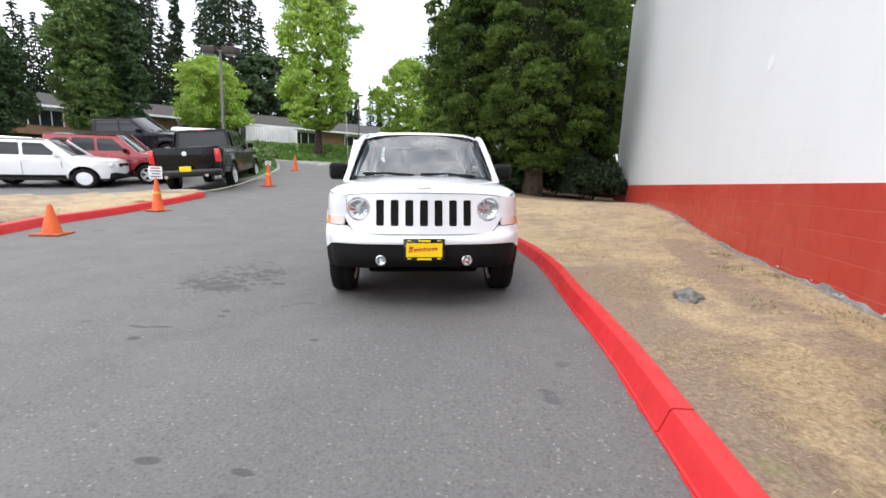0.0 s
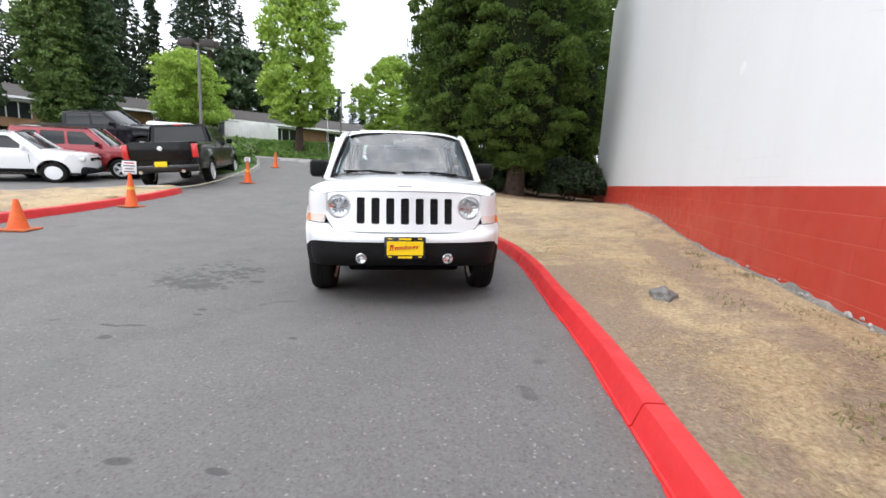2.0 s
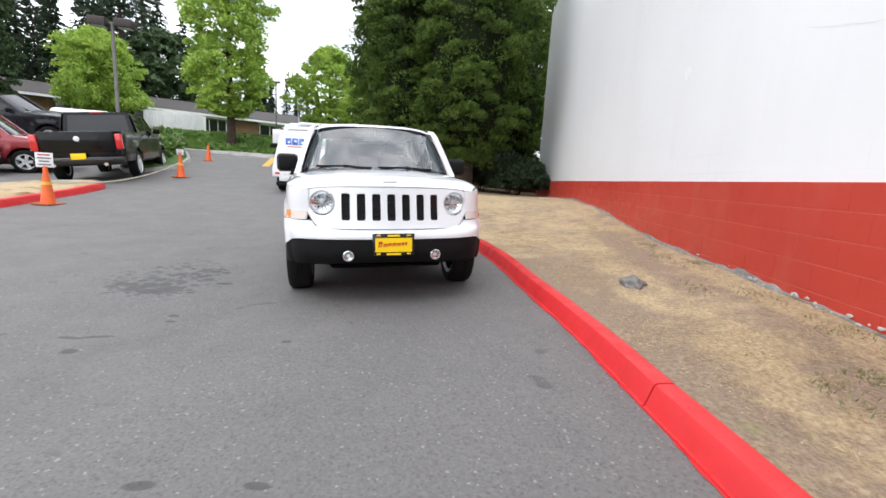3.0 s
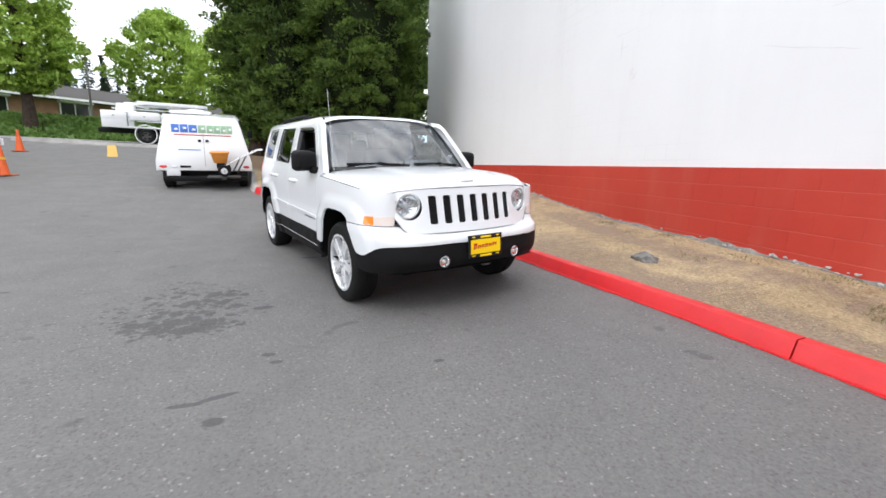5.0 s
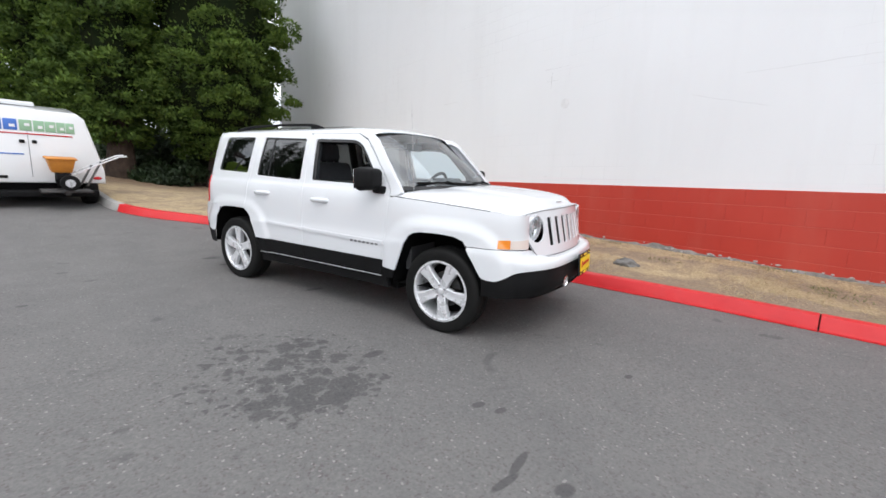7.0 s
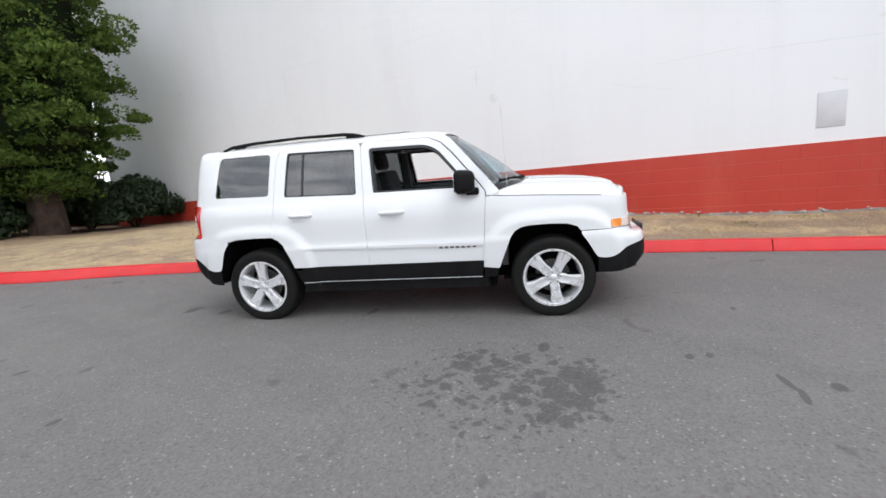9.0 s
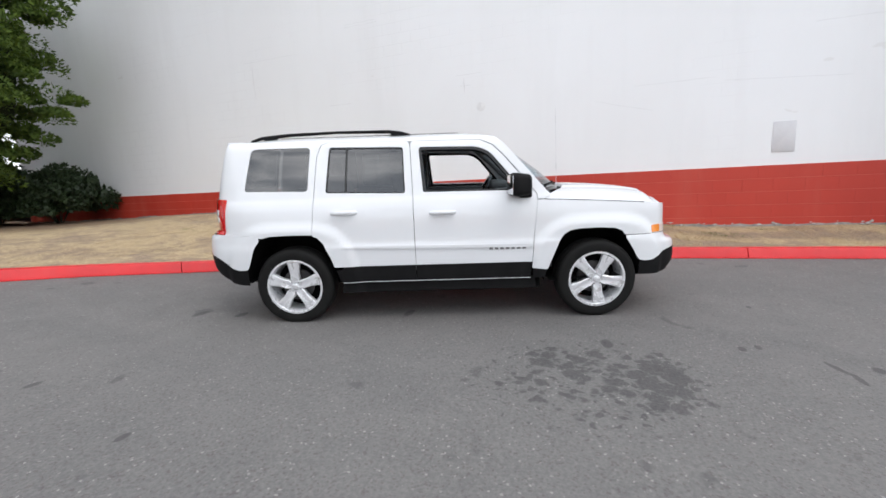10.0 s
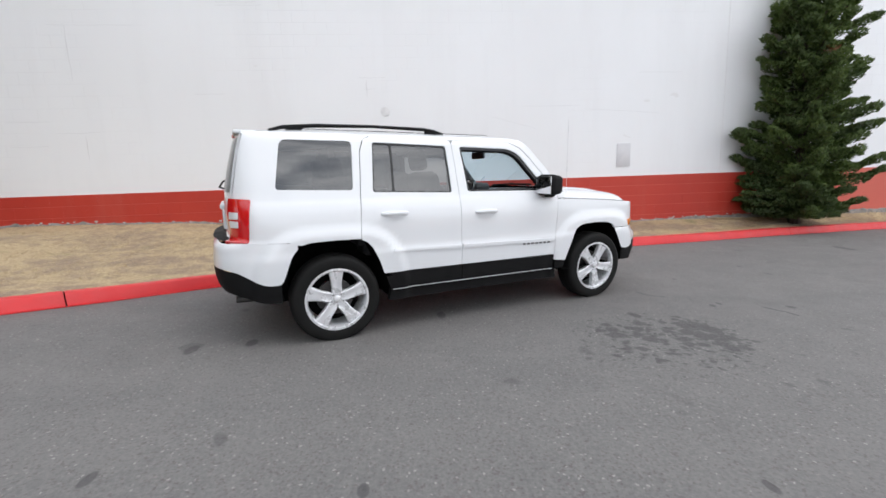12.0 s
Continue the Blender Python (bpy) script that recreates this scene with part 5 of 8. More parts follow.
# ---- parked vehicles ----
def kit_car(name, label, paint, m, c, lamps_front=True):
    """A parked car or pickup from a table of its measures (metres, y ahead, z up)."""
    car = thing(name, label, c["category"], m, c.get("group", ""))
    W, yf, yr, fa, ra, r = c["W"], c["front"], c["rear"], c["fa"], c["ra"], c["r"]
    k = W / 0.87
    pts = [(0, yr), (0.45 * k, yr + 0.01), (0.68 * k, yr + 0.05), (0.80 * k, yr + 0.14), (0.85 * k, yr + 0.34), (0.865 * k, yr + 0.7), (W, (yf + yr) / 2), (0.862 * k, yf - 0.75), (0.84 * k, yf - 0.45),
           (0.78 * k, yf - 0.2), (0.66 * k, yf - 0.07), (0.4 * k, yf - 0.015), (0, yf)]
    plan = Plan(pts, yr + 0.5, yf - 0.6)
    belt, roof_z, sill, hood = c["belt"], c["roof"], c["sill"], c["hood"]
    side = [(sill - 0.05, 0.03), (sill + 0.1, 0.006), (sill + 0.3, 0.0), (belt - 0.12, 0.004), (belt, 0.035), (roof_z - 0.08, c.get("tumble", 0.17)), (roof_z, c.get("tumble", 0.17) + 0.07)]
    nose = [(sill - 0.05, 0.08), (sill + 0.1, 0.0), (hood - 0.18, 0.01), (hood, 0.08)]
    tail = [(sill - 0.05, 0.08), (sill + 0.1, 0.0), (belt - 0.1, 0.02), (belt, 0.04), (roof_z, c.get("rake", 0.25))]

    def S(s, z):
        p, n = plan.at(s)
        e = n.y * n.y
        d = curve_at(side, z) * (1 - e) + curve_at(nose if s > 0 else tail, z) * e
        for a in (fa, ra):
            u, v = abs(s - a) / (r * 1.55), max(0.0, z - 0.1) / (r * 2.35)
            d -= 0.02 * (1 - smooth(0.9, 1.0, (u**3 + v**3) ** (1 / 3))) * (1 - e)
        q = p - n * d
        return Vector((q.x, q.y, z))

    def arch(a, up):
        R = r * 1.22
        ang = [math.pi * (1.08 - 1.16 * i / 12) for i in range(13)]
        pts_ = [(a + R * math.cos(t), max(sill, r + R * math.sin(t))) for t in ang]
        return pts_
    s0, s1 = plan.S[0], plan.S[-1]
    out = [(s0, sill)] + arch(ra, 1) + arch(fa, 1) + [(s1, sill), (s1, hood - 0.02), (yf - 0.3, hood - 0.01)] + c["top"](s0)
    clean = []
    for p in out:
        if not clean or math.dist(p, clean[-1]) > 0.012:
            clean.append(p)
    body = panel("body_side", S, clean, paint, car, holes=[rounded(w, 0.05, 3) for w in c["windows"]], cut=0.14, mirror=True)
    for w in c["windows"]:
        panel("side_window", S, rounded(w, 0.05, 3), M_CAR_PANE, car, lift=-0.012, flange=0, cut=0.2, mirror=True)
    low = c.get("cladding")
    if low:
        panel("lower_cladding", S, [(ra + r * 1.3, sill + 0.005), (ra + r * 1.3, sill + low), (fa - r * 1.3, sill + low), (fa - r * 1.3, sill + 0.005)], M_BLACK_TRIM, car, lift=0.008, mirror=True, cut=0.3)
    for s in c["seams"]:
        panel("door_seam", S, [(s, sill + 0.05), (s, belt), (s + 0.012, belt), (s + 0.012, sill + 0.05)], M_GLOSS_BLACK, car, lift=0.003, flange=0, cut=0.3, mirror=True)
    for s in c["handles"]:
        for sx in (-1, 1):
            q = S(s, belt - 0.12)
            part("door_handle", box((0.03, 0.2, 0.04), (sx * (q.x + 0.012), s, belt - 0.12), 0.012), c.get("handle_mat", paint), car)
    # bonnet, windscreen, roof
    hy, ry, rr = c["screen_foot"], c["roof_front"], c["roof_rear"]
    wt = W - c.get("tumble", 0.17) - 0.06

    def hood_pt(u, v):
        y = hy + (yf - 0.05 - 0.16 * abs(u) ** 3 - hy) * v
        e = (W - 0.05) * (1 - 0.14 * v**3)
        return (u * e, y, hood + c["hood_rise"] * (1 - v) - 0.04 * abs(u) ** 4 - 0.06 * smooth(0.85, 1.0, v) + 0.03 * (1 - abs(u) ** 3))
    part("bonnet", sheet(hood_pt, span(-1, 1, 16), span(0, 1, 14), flip=True), paint, car)
    z0 = hood + c["hood_rise"] + 0.02
    part("windscreen", sheet(lambda u, v: (u * ((W - 0.13) * (1 - v) + wt * v), hy + 0.02 - 0.08 * u * u + (ry - hy) * v, z0 - 0.03 * u * u * (1 - v) + (roof_z - 0.03 - z0) * v), span(-1, 1, 10), span(0, 1, 8)), M_CAR_PANE, car, "glossy windscreen")
    part("roof_panel", sheet(lambda u, v: (u * (wt + 0.03), ry + (rr - ry) * v, roof_z - 0.035 + 0.045 * (1 - abs(u) ** 3) - 0.02 * smooth(0.8, 1, v)), span(-1, 1, 12), span(0, 1, 10)), paint, car)
    for sx in (-1, 1):
        part("a_pillar", tube([(sx * (W - 0.10), hy - 0.04, z0 - 0.03), (sx * (wt + 0.015), ry, roof_z - 0.04)], 0.035, 6), paint, car)
    if c["pickup"]:
        bt = c["bed_front"]
        part("cab_back", sheet(lambda u, v: (u * ((W - 0.10) * (1 - v) + wt * v), bt + 0.06 * v, belt - 0.1 + (roof_z - 0.02 - belt + 0.1) * v), span(-1, 1, 10), span(0, 1, 6)), paint, car)
        part("back_window", sheet(lambda u, v: (u * (wt - 0.08 + 0.06 * (1 - v)), bt + 0.02 + 0.04 * v - 0.012, belt + 0.04 + (roof_z - 0.10 - belt - 0.04) * v), span(-1, 1, 10), span(0, 1, 4)), M_CAR_PANE, car, "dark rear window")
        part("stop_lamp", box((0.30, 0.03, 0.04), (0, bt + 0.06, roof_z - 0.03), 0.01), M_RED_LENS, car)
        part("bed_floor", box((2 * W - 0.2, bt - yr - 0.1, 0.05), (0, (bt + yr) / 2, sill + 0.25)), M_BLACK_TRIM, car)
        part("bed_cover", box((2 * W - 0.14, bt - yr - 0.12, 0.03), (0, (bt + yr) / 2 - 0.01, belt - 0.03), 0.01), M_BLACK_TRIM, car)
        part("tailgate", box((2 * W - 0.42, 0.05, belt - sill - 0.28), (0, yr - 0.012, (belt + sill) / 2 + 0.13), 0.02), paint, car)
        part("tailgate_badge", lathe([(0, 0.012), (0.06, 0.01), (0.075, 0)], 6, pose(0, yr - 0.036, (belt + sill) / 2 + 0.2, 90, 0, 0)), M_ALLOY, car)
        part("rear_bumper", box((2 * W - 0.06, 0.2, 0.2), (0, yr - 0.04, sill + 0.04), 0.05, 3), c.get("bumper", M_BLACK_TRIM), car)
        for sx in (-1, 1):
            part("exhaust_tip", tube([(sx * 0.55, yr + 0.1, sill - 0.05), (sx * 0.55, yr - 0.14, sill - 0.05)], 0.05, 12), M_CHROME, car)
            part("tail_lamp", box((0.16, 0.12, 0.40), (sx * (W - 0.10), yr + 0.03, belt - 0.28), 0.03, 3), M_RED_LENS, car, "red tail lamp")
    else:
        part("rear_glass", sheet(lambda u, v: (u * ((W - 0.16) * (1 - v) + wt * v), yr + curve_at(tail, belt + 0.05 + (roof_z - 0.12 - belt) * v) - 0.012, belt + 0.05 + (roof_z - 0.12 - belt) * v), span(-1, 1, 8), span(0, 1, 5)), M_CAR_PANE, car)
        for sx in (-1, 1):
            part("tail_lamp", box((0.14, 0.10, 0.24), (sx * (W - 0.12), yr + 0.06, belt - 0.16), 0.03, 3), M_RED_LENS, car, "red tail lamp")
    part("rear_plate", box((0.32, 0.02, 0.15), (0, yr - 0.15 if c["pickup"] else yr - 0.02, sill + 0.16), 0.004), c.get("plate", M_WHITE_LENS), car)
    # face
    gz = (sill + hood) / 2 + 0.08
    part("grille", box((c.get("grille_w", 0.9), 0.06, c.get("grille_h", 0.2)), (0, yf - 0.045, gz + 0.06), 0.02), M_GLOSS_BLACK, car)
    for i in range(c.get("slots", 0) + 1 if c.get("slots") else 0):
        gw = c.get("grille_w", 0.9)
        part("grille_bar", box((0.035, 0.03, c.get("grille_h", 0.2)), (-gw / 2 + gw * i / c["slots"], yf - 0.01, gz + 0.06), 0.008), c.get("slot_mat", paint), car)
    part("front_bumper", box((2 * W - 0.2, 0.24, 0.26), (0, yf - 0.12, sill + 0.08), 0.07, 3), c.get("bumper_f", M_BLACK_TRIM), car)
    for sx in (-1, 1):
        part("headlight", box((0.30, 0.16, 0.16), (sx * (W - 0.24), yf - 0.15, gz + 0.07), 0.05, 3), M_WHITE_LENS, car)
        mb = part("door_mirror", box((0.2, 0.1, 0.17), (sx * (W + 0.10), hy - 0.32, belt + 0.06), 0.04, 3), c.get("mirror", M_BLACK_TRIM), car)
    part("cabin", box((2 * W - 0.5, rr * -1 + ry + 0.2 if not c["pickup"] else ry - c["bed_front"], 0.4), (0, (ry + (rr if not c["pickup"] else c["bed_front"])) / 2, belt - 0.2), 0.05), M_INTERIOR, car)
    part("underbody", box((2 * W - 0.4, yf - yr - 0.5, 0.22), (0, (yf + yr) / 2, sill + 0.02), 0.05), M_DARK_METAL, car)
    for yc in (fa, ra):
        for sx in (1, -1):
            wheel_at(car, sx * (W - 0.12), yc, r, r * 0.64, 0.24, 5, sx > 0, M_ALLOY, 17 * yc, cover=c.get("cover", False))
    return car


def pickup_spec(**kw):
    c = dict(category="pickup truck", W=0.99, front=2.85, rear=-2.95, fa=1.95, ra=-1.62, r=0.40, belt=1.32, roof=1.92, sill=0.52, hood=1.16, hood_rise=0.14, pickup=True, bed_front=-1.05, roof_front=0.55, roof_rear=-1.0,
             screen_foot=1.22, seams=(0.98, -0.02, -1.02), handles=(0.15, -0.85), tumble=0.16, grille_w=1.1, grille_h=0.3,
             windows=[[(0.12, 1.36), (0.08, 1.80), (0.50, 1.80), (0.98, 1.38)], [(-0.90, 1.36), (-0.86, 1.80), (0.0, 1.80), (0.03, 1.36)]],
             top=lambda s0: [(1.25, 1.30), (1.18, 1.34), (0.56, 1.86), (-1.0, 1.87), (-1.05, 1.34), (-1.06, 1.32), (-2.6, 1.31), (s0, 1.28)])
    c.update(kw)
    return c


def suv_spec(**kw):
    c = dict(category="car", W=0.90, front=2.12, rear=-2.10, fa=1.26, ra=-1.31, r=0.345, belt=1.08, roof=1.67, sill=0.34, hood=0.98, hood_rise=0.12, pickup=False, roof_front=0.35, roof_rear=-1.85, rake=0.28,
             screen_foot=0.98, seams=(0.72, -0.28, -1.05), handles=(-0.12, -0.9), tumble=0.17, grille_w=0.8, grille_h=0.12,
             windows=[[(-0.22, 1.12), (-0.24, 1.53), (0.25, 1.52), (0.66, 1.12)], [(-1.0, 1.13), (-0.98, 1.53), (-0.32, 1.53), (-0.30, 1.12)], [(-1.62, 1.16), (-1.52, 1.52), (-1.08, 1.53), (-1.10, 1.14)]],
             top=lambda s0: [(1.05, 1.08), (0.95, 1.12), (0.36, 1.60), (-1.7, 1.61), (s0, 1.60)])
    c.update(kw)
    return c


def on_lot(x, y, heading, lift=0.0, z=None):
    """A pose on the asphalt, y ahead along heading degrees, tilted with the slope."""
    a = radians(heading)
    f, s = (-math.sin(a), math.cos(a)), (math.cos(a), math.sin(a))
    e = 1.2
    pitch = math.degrees(math.atan((road_z(x + f[0] * e, y + f[1] * e) - road_z(x - f[0] * e, y - f[1] * e)) / (2 * e)))
    roll = math.degrees(math.atan((road_z(x + s[0] * e, y + s[1] * e) - road_z(x - s[0] * e, y - s[1] * e)) / (2 * e)))
    return pose(x, y, (road_z(x, y) if z is None else z) + lift, pitch, -roll, heading)


M_PAINT_BLACK = car_paint("black_car_paint", (0.004, 0.004, 0.0045), 0.22, 0.0, 0.25)
M_PAINT_GREY = car_paint("dark_slate_car_paint", (0.012, 0.013, 0.017), 0.25, 0.0, 0.25)
M_PAINT_RED = car_paint("deep_red_car_paint", (0.27, 0.012, 0.02), 0.2, 0.2)
M_PAINT_SILVER = car_paint("silver_car_paint", (0.42, 0.44, 0.46), 0.25, 0.5)
M_PAINT_WHITE = car_paint("plain_white_paint", (0.78, 0.79, 0.80), 0.3)
kit_car("pickup_truck", "black crew-cab pickup parked behind the traffic cones", M_PAINT_BLACK, on_lot(-12.35, 13.1, 28.5), pickup_spec(bumper=M_GLOSS_BLACK, plate=M_YELLOW))
kit_car("pickup_truck", "dark slate pickup parked farther back in the lot", M_PAINT_GREY, on_lot(-19.9, 16.0, -66, 0.45), pickup_spec(bumper=M_CHROME))
kit_car("sport_utility_car", "deep red SUV parked between the pickups", M_PAINT_RED, on_lot(-16.8, 12.8, -56), suv_spec(W=0.95, roof=1.80, belt=1.16, hood=1.06, grille_w=1.0, grille_h=0.2, r=0.37,
        windows=[[(-0.22, 1.20), (-0.24, 1.64), (0.25, 1.63), (0.66, 1.20)], [(-1.0, 1.21), (-0.98, 1.64), (-0.32, 1.64), (-0.30, 1.20)], [(-1.62, 1.24), (-1.52, 1.62), (-1.08, 1.63), (-1.10, 1.22)]],
        top=lambda s0: [(1.05, 1.16), (0.95, 1.20), (0.36, 1.72), (-1.7, 1.73), (s0, 1.72)]))
kit_car("small_suv", "small white SUV with white wheel covers beside the dry island", M_PAINT_WHITE, on_lot(-16.85, 10.5, -54) @ Matrix.Diagonal((1.0, 1.02, 0.93, 1)), suv_spec(slots=7, slot_mat=M_BLACK_TRIM, cladding=0.12, cover=True, mirror=M_PAINT_WHITE))
kit_car("parked_car", "silver car at the far side of the lot", M_PAINT_SILVER, on_lot(-24.4, 12.4, -60), suv_spec(roof=1.55, belt=1.0))


def service_van():
    """A low white utility van seen from behind, with a spreader on its tow bar."""
    van = thing("service_van", "white utility van with blue and green lettering bars on its rear", "van", on_lot(-5.21, 11.45, 11.0) @ Matrix.Diagonal((0.90, 0.95, 0.88, 1)))
    own = bmesh.new()
    secs = []
    for y, top, wb, wt_, zb in ((0.0, 1.80, 1.06, 0.80, 0.48), (0.03, 1.83, 1.09, 0.84, 0.46), (1.2, 1.90, 1.10, 0.86, 0.45), (2.6, 1.90, 1.10, 0.86, 0.45), (3.3, 1.84, 1.08, 0.84, 0.45), (3.9, 1.55, 1.02, 0.76, 0.45), (4.3, 1.15, 0.98, 0.80, 0.45), (4.95, 1.0, 0.92, 0.76, 0.45), (5.05, 0.95, 0.86, 0.7, 0.5)):
        ring = []
        for x, z in ((-wb, zb), (-wb, zb + 0.25), (-(wb + wt_) / 2, (zb + top) / 2 + 0.1), (-wt_, top - 0.1), (-wt_ + 0.12, top), (wt_ - 0.12, top), (wt_, top - 0.1), ((wb + wt_) / 2, (zb + top) / 2 + 0.1), (wb, zb + 0.25), (wb, zb)):
            ring.append(own.verts.new((x, y + (0.16 * (z - zb) / (top - zb) if y < 0.1 else 0.0), z)))
        secs.append(ring)
    for a, b in zip(secs, secs[1:]):
        for i in range(len(a)):
            own.faces.new([a[i], a[(i + 1) % len(a)], b[(i + 1) % len(a)], b[i]])
    own.faces.new(secs[0])
    own.faces.new(secs[-1][::-1])
    bmesh.ops.bevel(own, geom=[e for e in own.edges if abs(e.verts[0].co.y - e.verts[1].co.y) < 0.01 and e.verts[0].co.y < 0.2], offset=0.03, segments=2, profile=0.5, affect="EDGES", clamp_overlap=True)
    part("body", own, M_PAINT_WHITE, van, angle=30)

    def rear_at(x, z, out=0.006):
        return pose(x, 0.16 * (z - 0.48) / 1.32 - out, z, 90 - 6.9, 0, 0)
    for k, (x0, w, mat) in enumerate([(-0.60, 0.17, "b"), (-0.41, 0.17, "b"), (-0.215, 0.18, "b"), (-0.015, 0.17, "g"), (0.165, 0.15, "g"), (0.325, 0.15, "g"), (0.475, 0.125, "g"), (0.61, 0.125, "g")]):
        bar = part("lettering_bar", box((w, 0.20, 0.006), bevel=0.002), M_BLUE_INK if mat == "b" else M_GREEN_INK, van, "blue lettering bar" if mat == "b" else "green lettering bar")
        bar.matrix_basis = rear_at(x0, 1.53)
        gap = part("lettering_gap", box((w * 0.42, 0.05, 0.005), (w * 0.12, 0.012 if k % 2 else -0.02, 0.004)), M_PAINT_WHITE, bar)
    for x0, w, z, h, mat in ((0.0, 1.27, 1.375, 0.024, M_RED_INK), (-0.33, 0.5, 1.0, 0.022, M_BLUE_INK)):
        b = part("lettering_line", box((w, h, 0.005), bevel=0.002), mat, van)
        b.matrix_basis = rear_at(x0, z)
    for x in (-0.09, 0.08):
        h = part("door_latch", box((0.075, 0.06, 0.03), bevel=0.01), M_BLACK_TRIM, van)
        h.matrix_basis = rear_at(x, 1.235, 0.012)
    seam = part("door_seam", box((0.008, 0.9, 0.004)), M_GREY_INK, van)
    seam.matrix_basis = rear_at(0.0, 1.03, 0.003)
    for x, w, mat, lab in ((-0.93, 0.17, M_RED_LENS, "red tail lamp"), (-0.70, 0.15, M_WHITE_LENS, "oval reversing lamp"), (0.95, 0.16, M_RED_LENS, "red tail lamp")):
        b = part("tail_lamp", lathe([(0, 0.02), (0.05, 0.016), (0.062, 0)], 16), mat, van, lab)
        b.matrix_basis = rear_at(x, 0.575, 0.004) @ Matrix.Diagonal((w / 0.124, 0.55, 1, 1))
    b = part("rear_vent", box((0.24, 0.055, 0.02), bevel=0.006), M_BLACK_TRIM, van)
    b.matrix_basis = rear_at(-0.45, 0.575, 0.006)
    part("rear_bumper", box((1.9, 0.18, 0.12), (0, -0.02, 0.27), 0.02), M_BLACK_TRIM, van)
    part("number_plate", box((0.30, 0.015, 0.15), (-0.72, -0.03, 0.42), 0.004), M_WHITE_LENS, van, "white number plate with grey bars")
    part("underbody", box((1.7, 4.4, 0.3), (0, 2.4, 0.40), 0.05), M_BLACK_TRIM, van)
    part("roof_hatch", box((0.95, 1.1, 0.09), (-0.28, 1.2, 1.92), 0.03), M_PAINT_WHITE, van)
    for x in (-0.86, 0.86):
        for y in (0.38, 4.2):
            wheel_at(van, x, y, 0.36, 0.20, 0.22, 5, x > 0, M_DARK_METAL, 10)
    for sx in (-1, 1):
        part("door_mirror", box((0.16, 0.08, 0.24), (sx * 1.16, 3.75, 1.25), 0.03), M_BLACK_TRIM, van)
    part("tow_bar", box((0.09, 0.5, 0.08), (0.42, -0.2, 0.33), 0.01), M_DARK_METAL, van)
    part("spreader_rack", box((0.75, 0.32, 0.04), (0.42, -0.30, 0.36), 0.01), M_DARK_METAL, van)
    sp = thing("spreader", "orange lawn spreader with grey handles on the van's tow rack", "spreader", van.matrix_world @ pose(0.38, -0.34, 0.39, 0, 0, 0))
    hop = bmesh.new()
    bmesh.ops.create_cube(hop, size=1.0, matrix=Matrix.Diagonal((0.40, 0.34, 0.26, 1)))
    for v in hop.verts:
        if v.co.z < 0:
            v.co.x *= 0.72
            v.co.y *= 0.6
    bmesh.ops.bevel(hop, geom=hop.edges[:], offset=0.03, segments=2, profile=0.5, affect="EDGES", clamp_overlap=True)
    bmesh.ops.translate(hop, verts=hop.verts, vec=(-0.02, 0, 0.46))
    part("hopper", hop, M_ORANGE, sp, "orange plastic hopper")
    part("hopper_rim", box((0.44, 0.38, 0.035), (-0.02, 0, 0.595), 0.012), M_ORANGE, sp)
    part("gearbox", box((0.22, 0.2, 0.16), (0, 0, 0.26), 0.04), M_BLACK_TRIM, sp)
    for sx in (-1, 1):
        part("handle_bar", tube([(0.05, sx * 0.12, 0.25), (0.45, sx * 0.12, 0.48), (0.85, sx * 0.12, 0.68), (0.98, sx * 0.12, 0.70)], 0.014, 8), M_ALLOY, sp)
        w = part("spreader_wheel", lathe([(0.05, 0.03), (0.10, 0.04), (0.145, 0.035), (0.15, 0), (0.145, -0.035), (0.10, -0.04), (0.05, -0.03)], 24, pose(0.06, sx * 0.22, 0.155, 90, 0, 0), closed=True), M_RUBBER, sp)
        part("wheel_hub", lathe([(0, 0.045), (0.07, 0.045), (0.08, 0.03), (0.08, -0.03), (0, -0.045)], 16, pose(0.06, sx * 0.22, 0.155, 90, 0, 0)), M_ALLOY, w)
    part("brace", tube([(0.25, 0, 0.1), (0.45, 0.1, 0.48)], 0.02, 6, tube([(0.35, 0, 0.08), (0.6, 0.1, 0.55)], 0.02, 6)), M_DARK_METAL, sp)
    return van


M_BLUE_INK = Mat("blue_ink", (0.06, 0.17, 0.55), 0.5).m
M_GREEN_INK = Mat("green_ink", (0.28, 0.46, 0.30), 0.5).m
M_ORANGE = mottled("orange_plastic", (0.62, 0.24, 0.03), (0.52, 0.2, 0.03), 8.0, 0.5)
service_van()


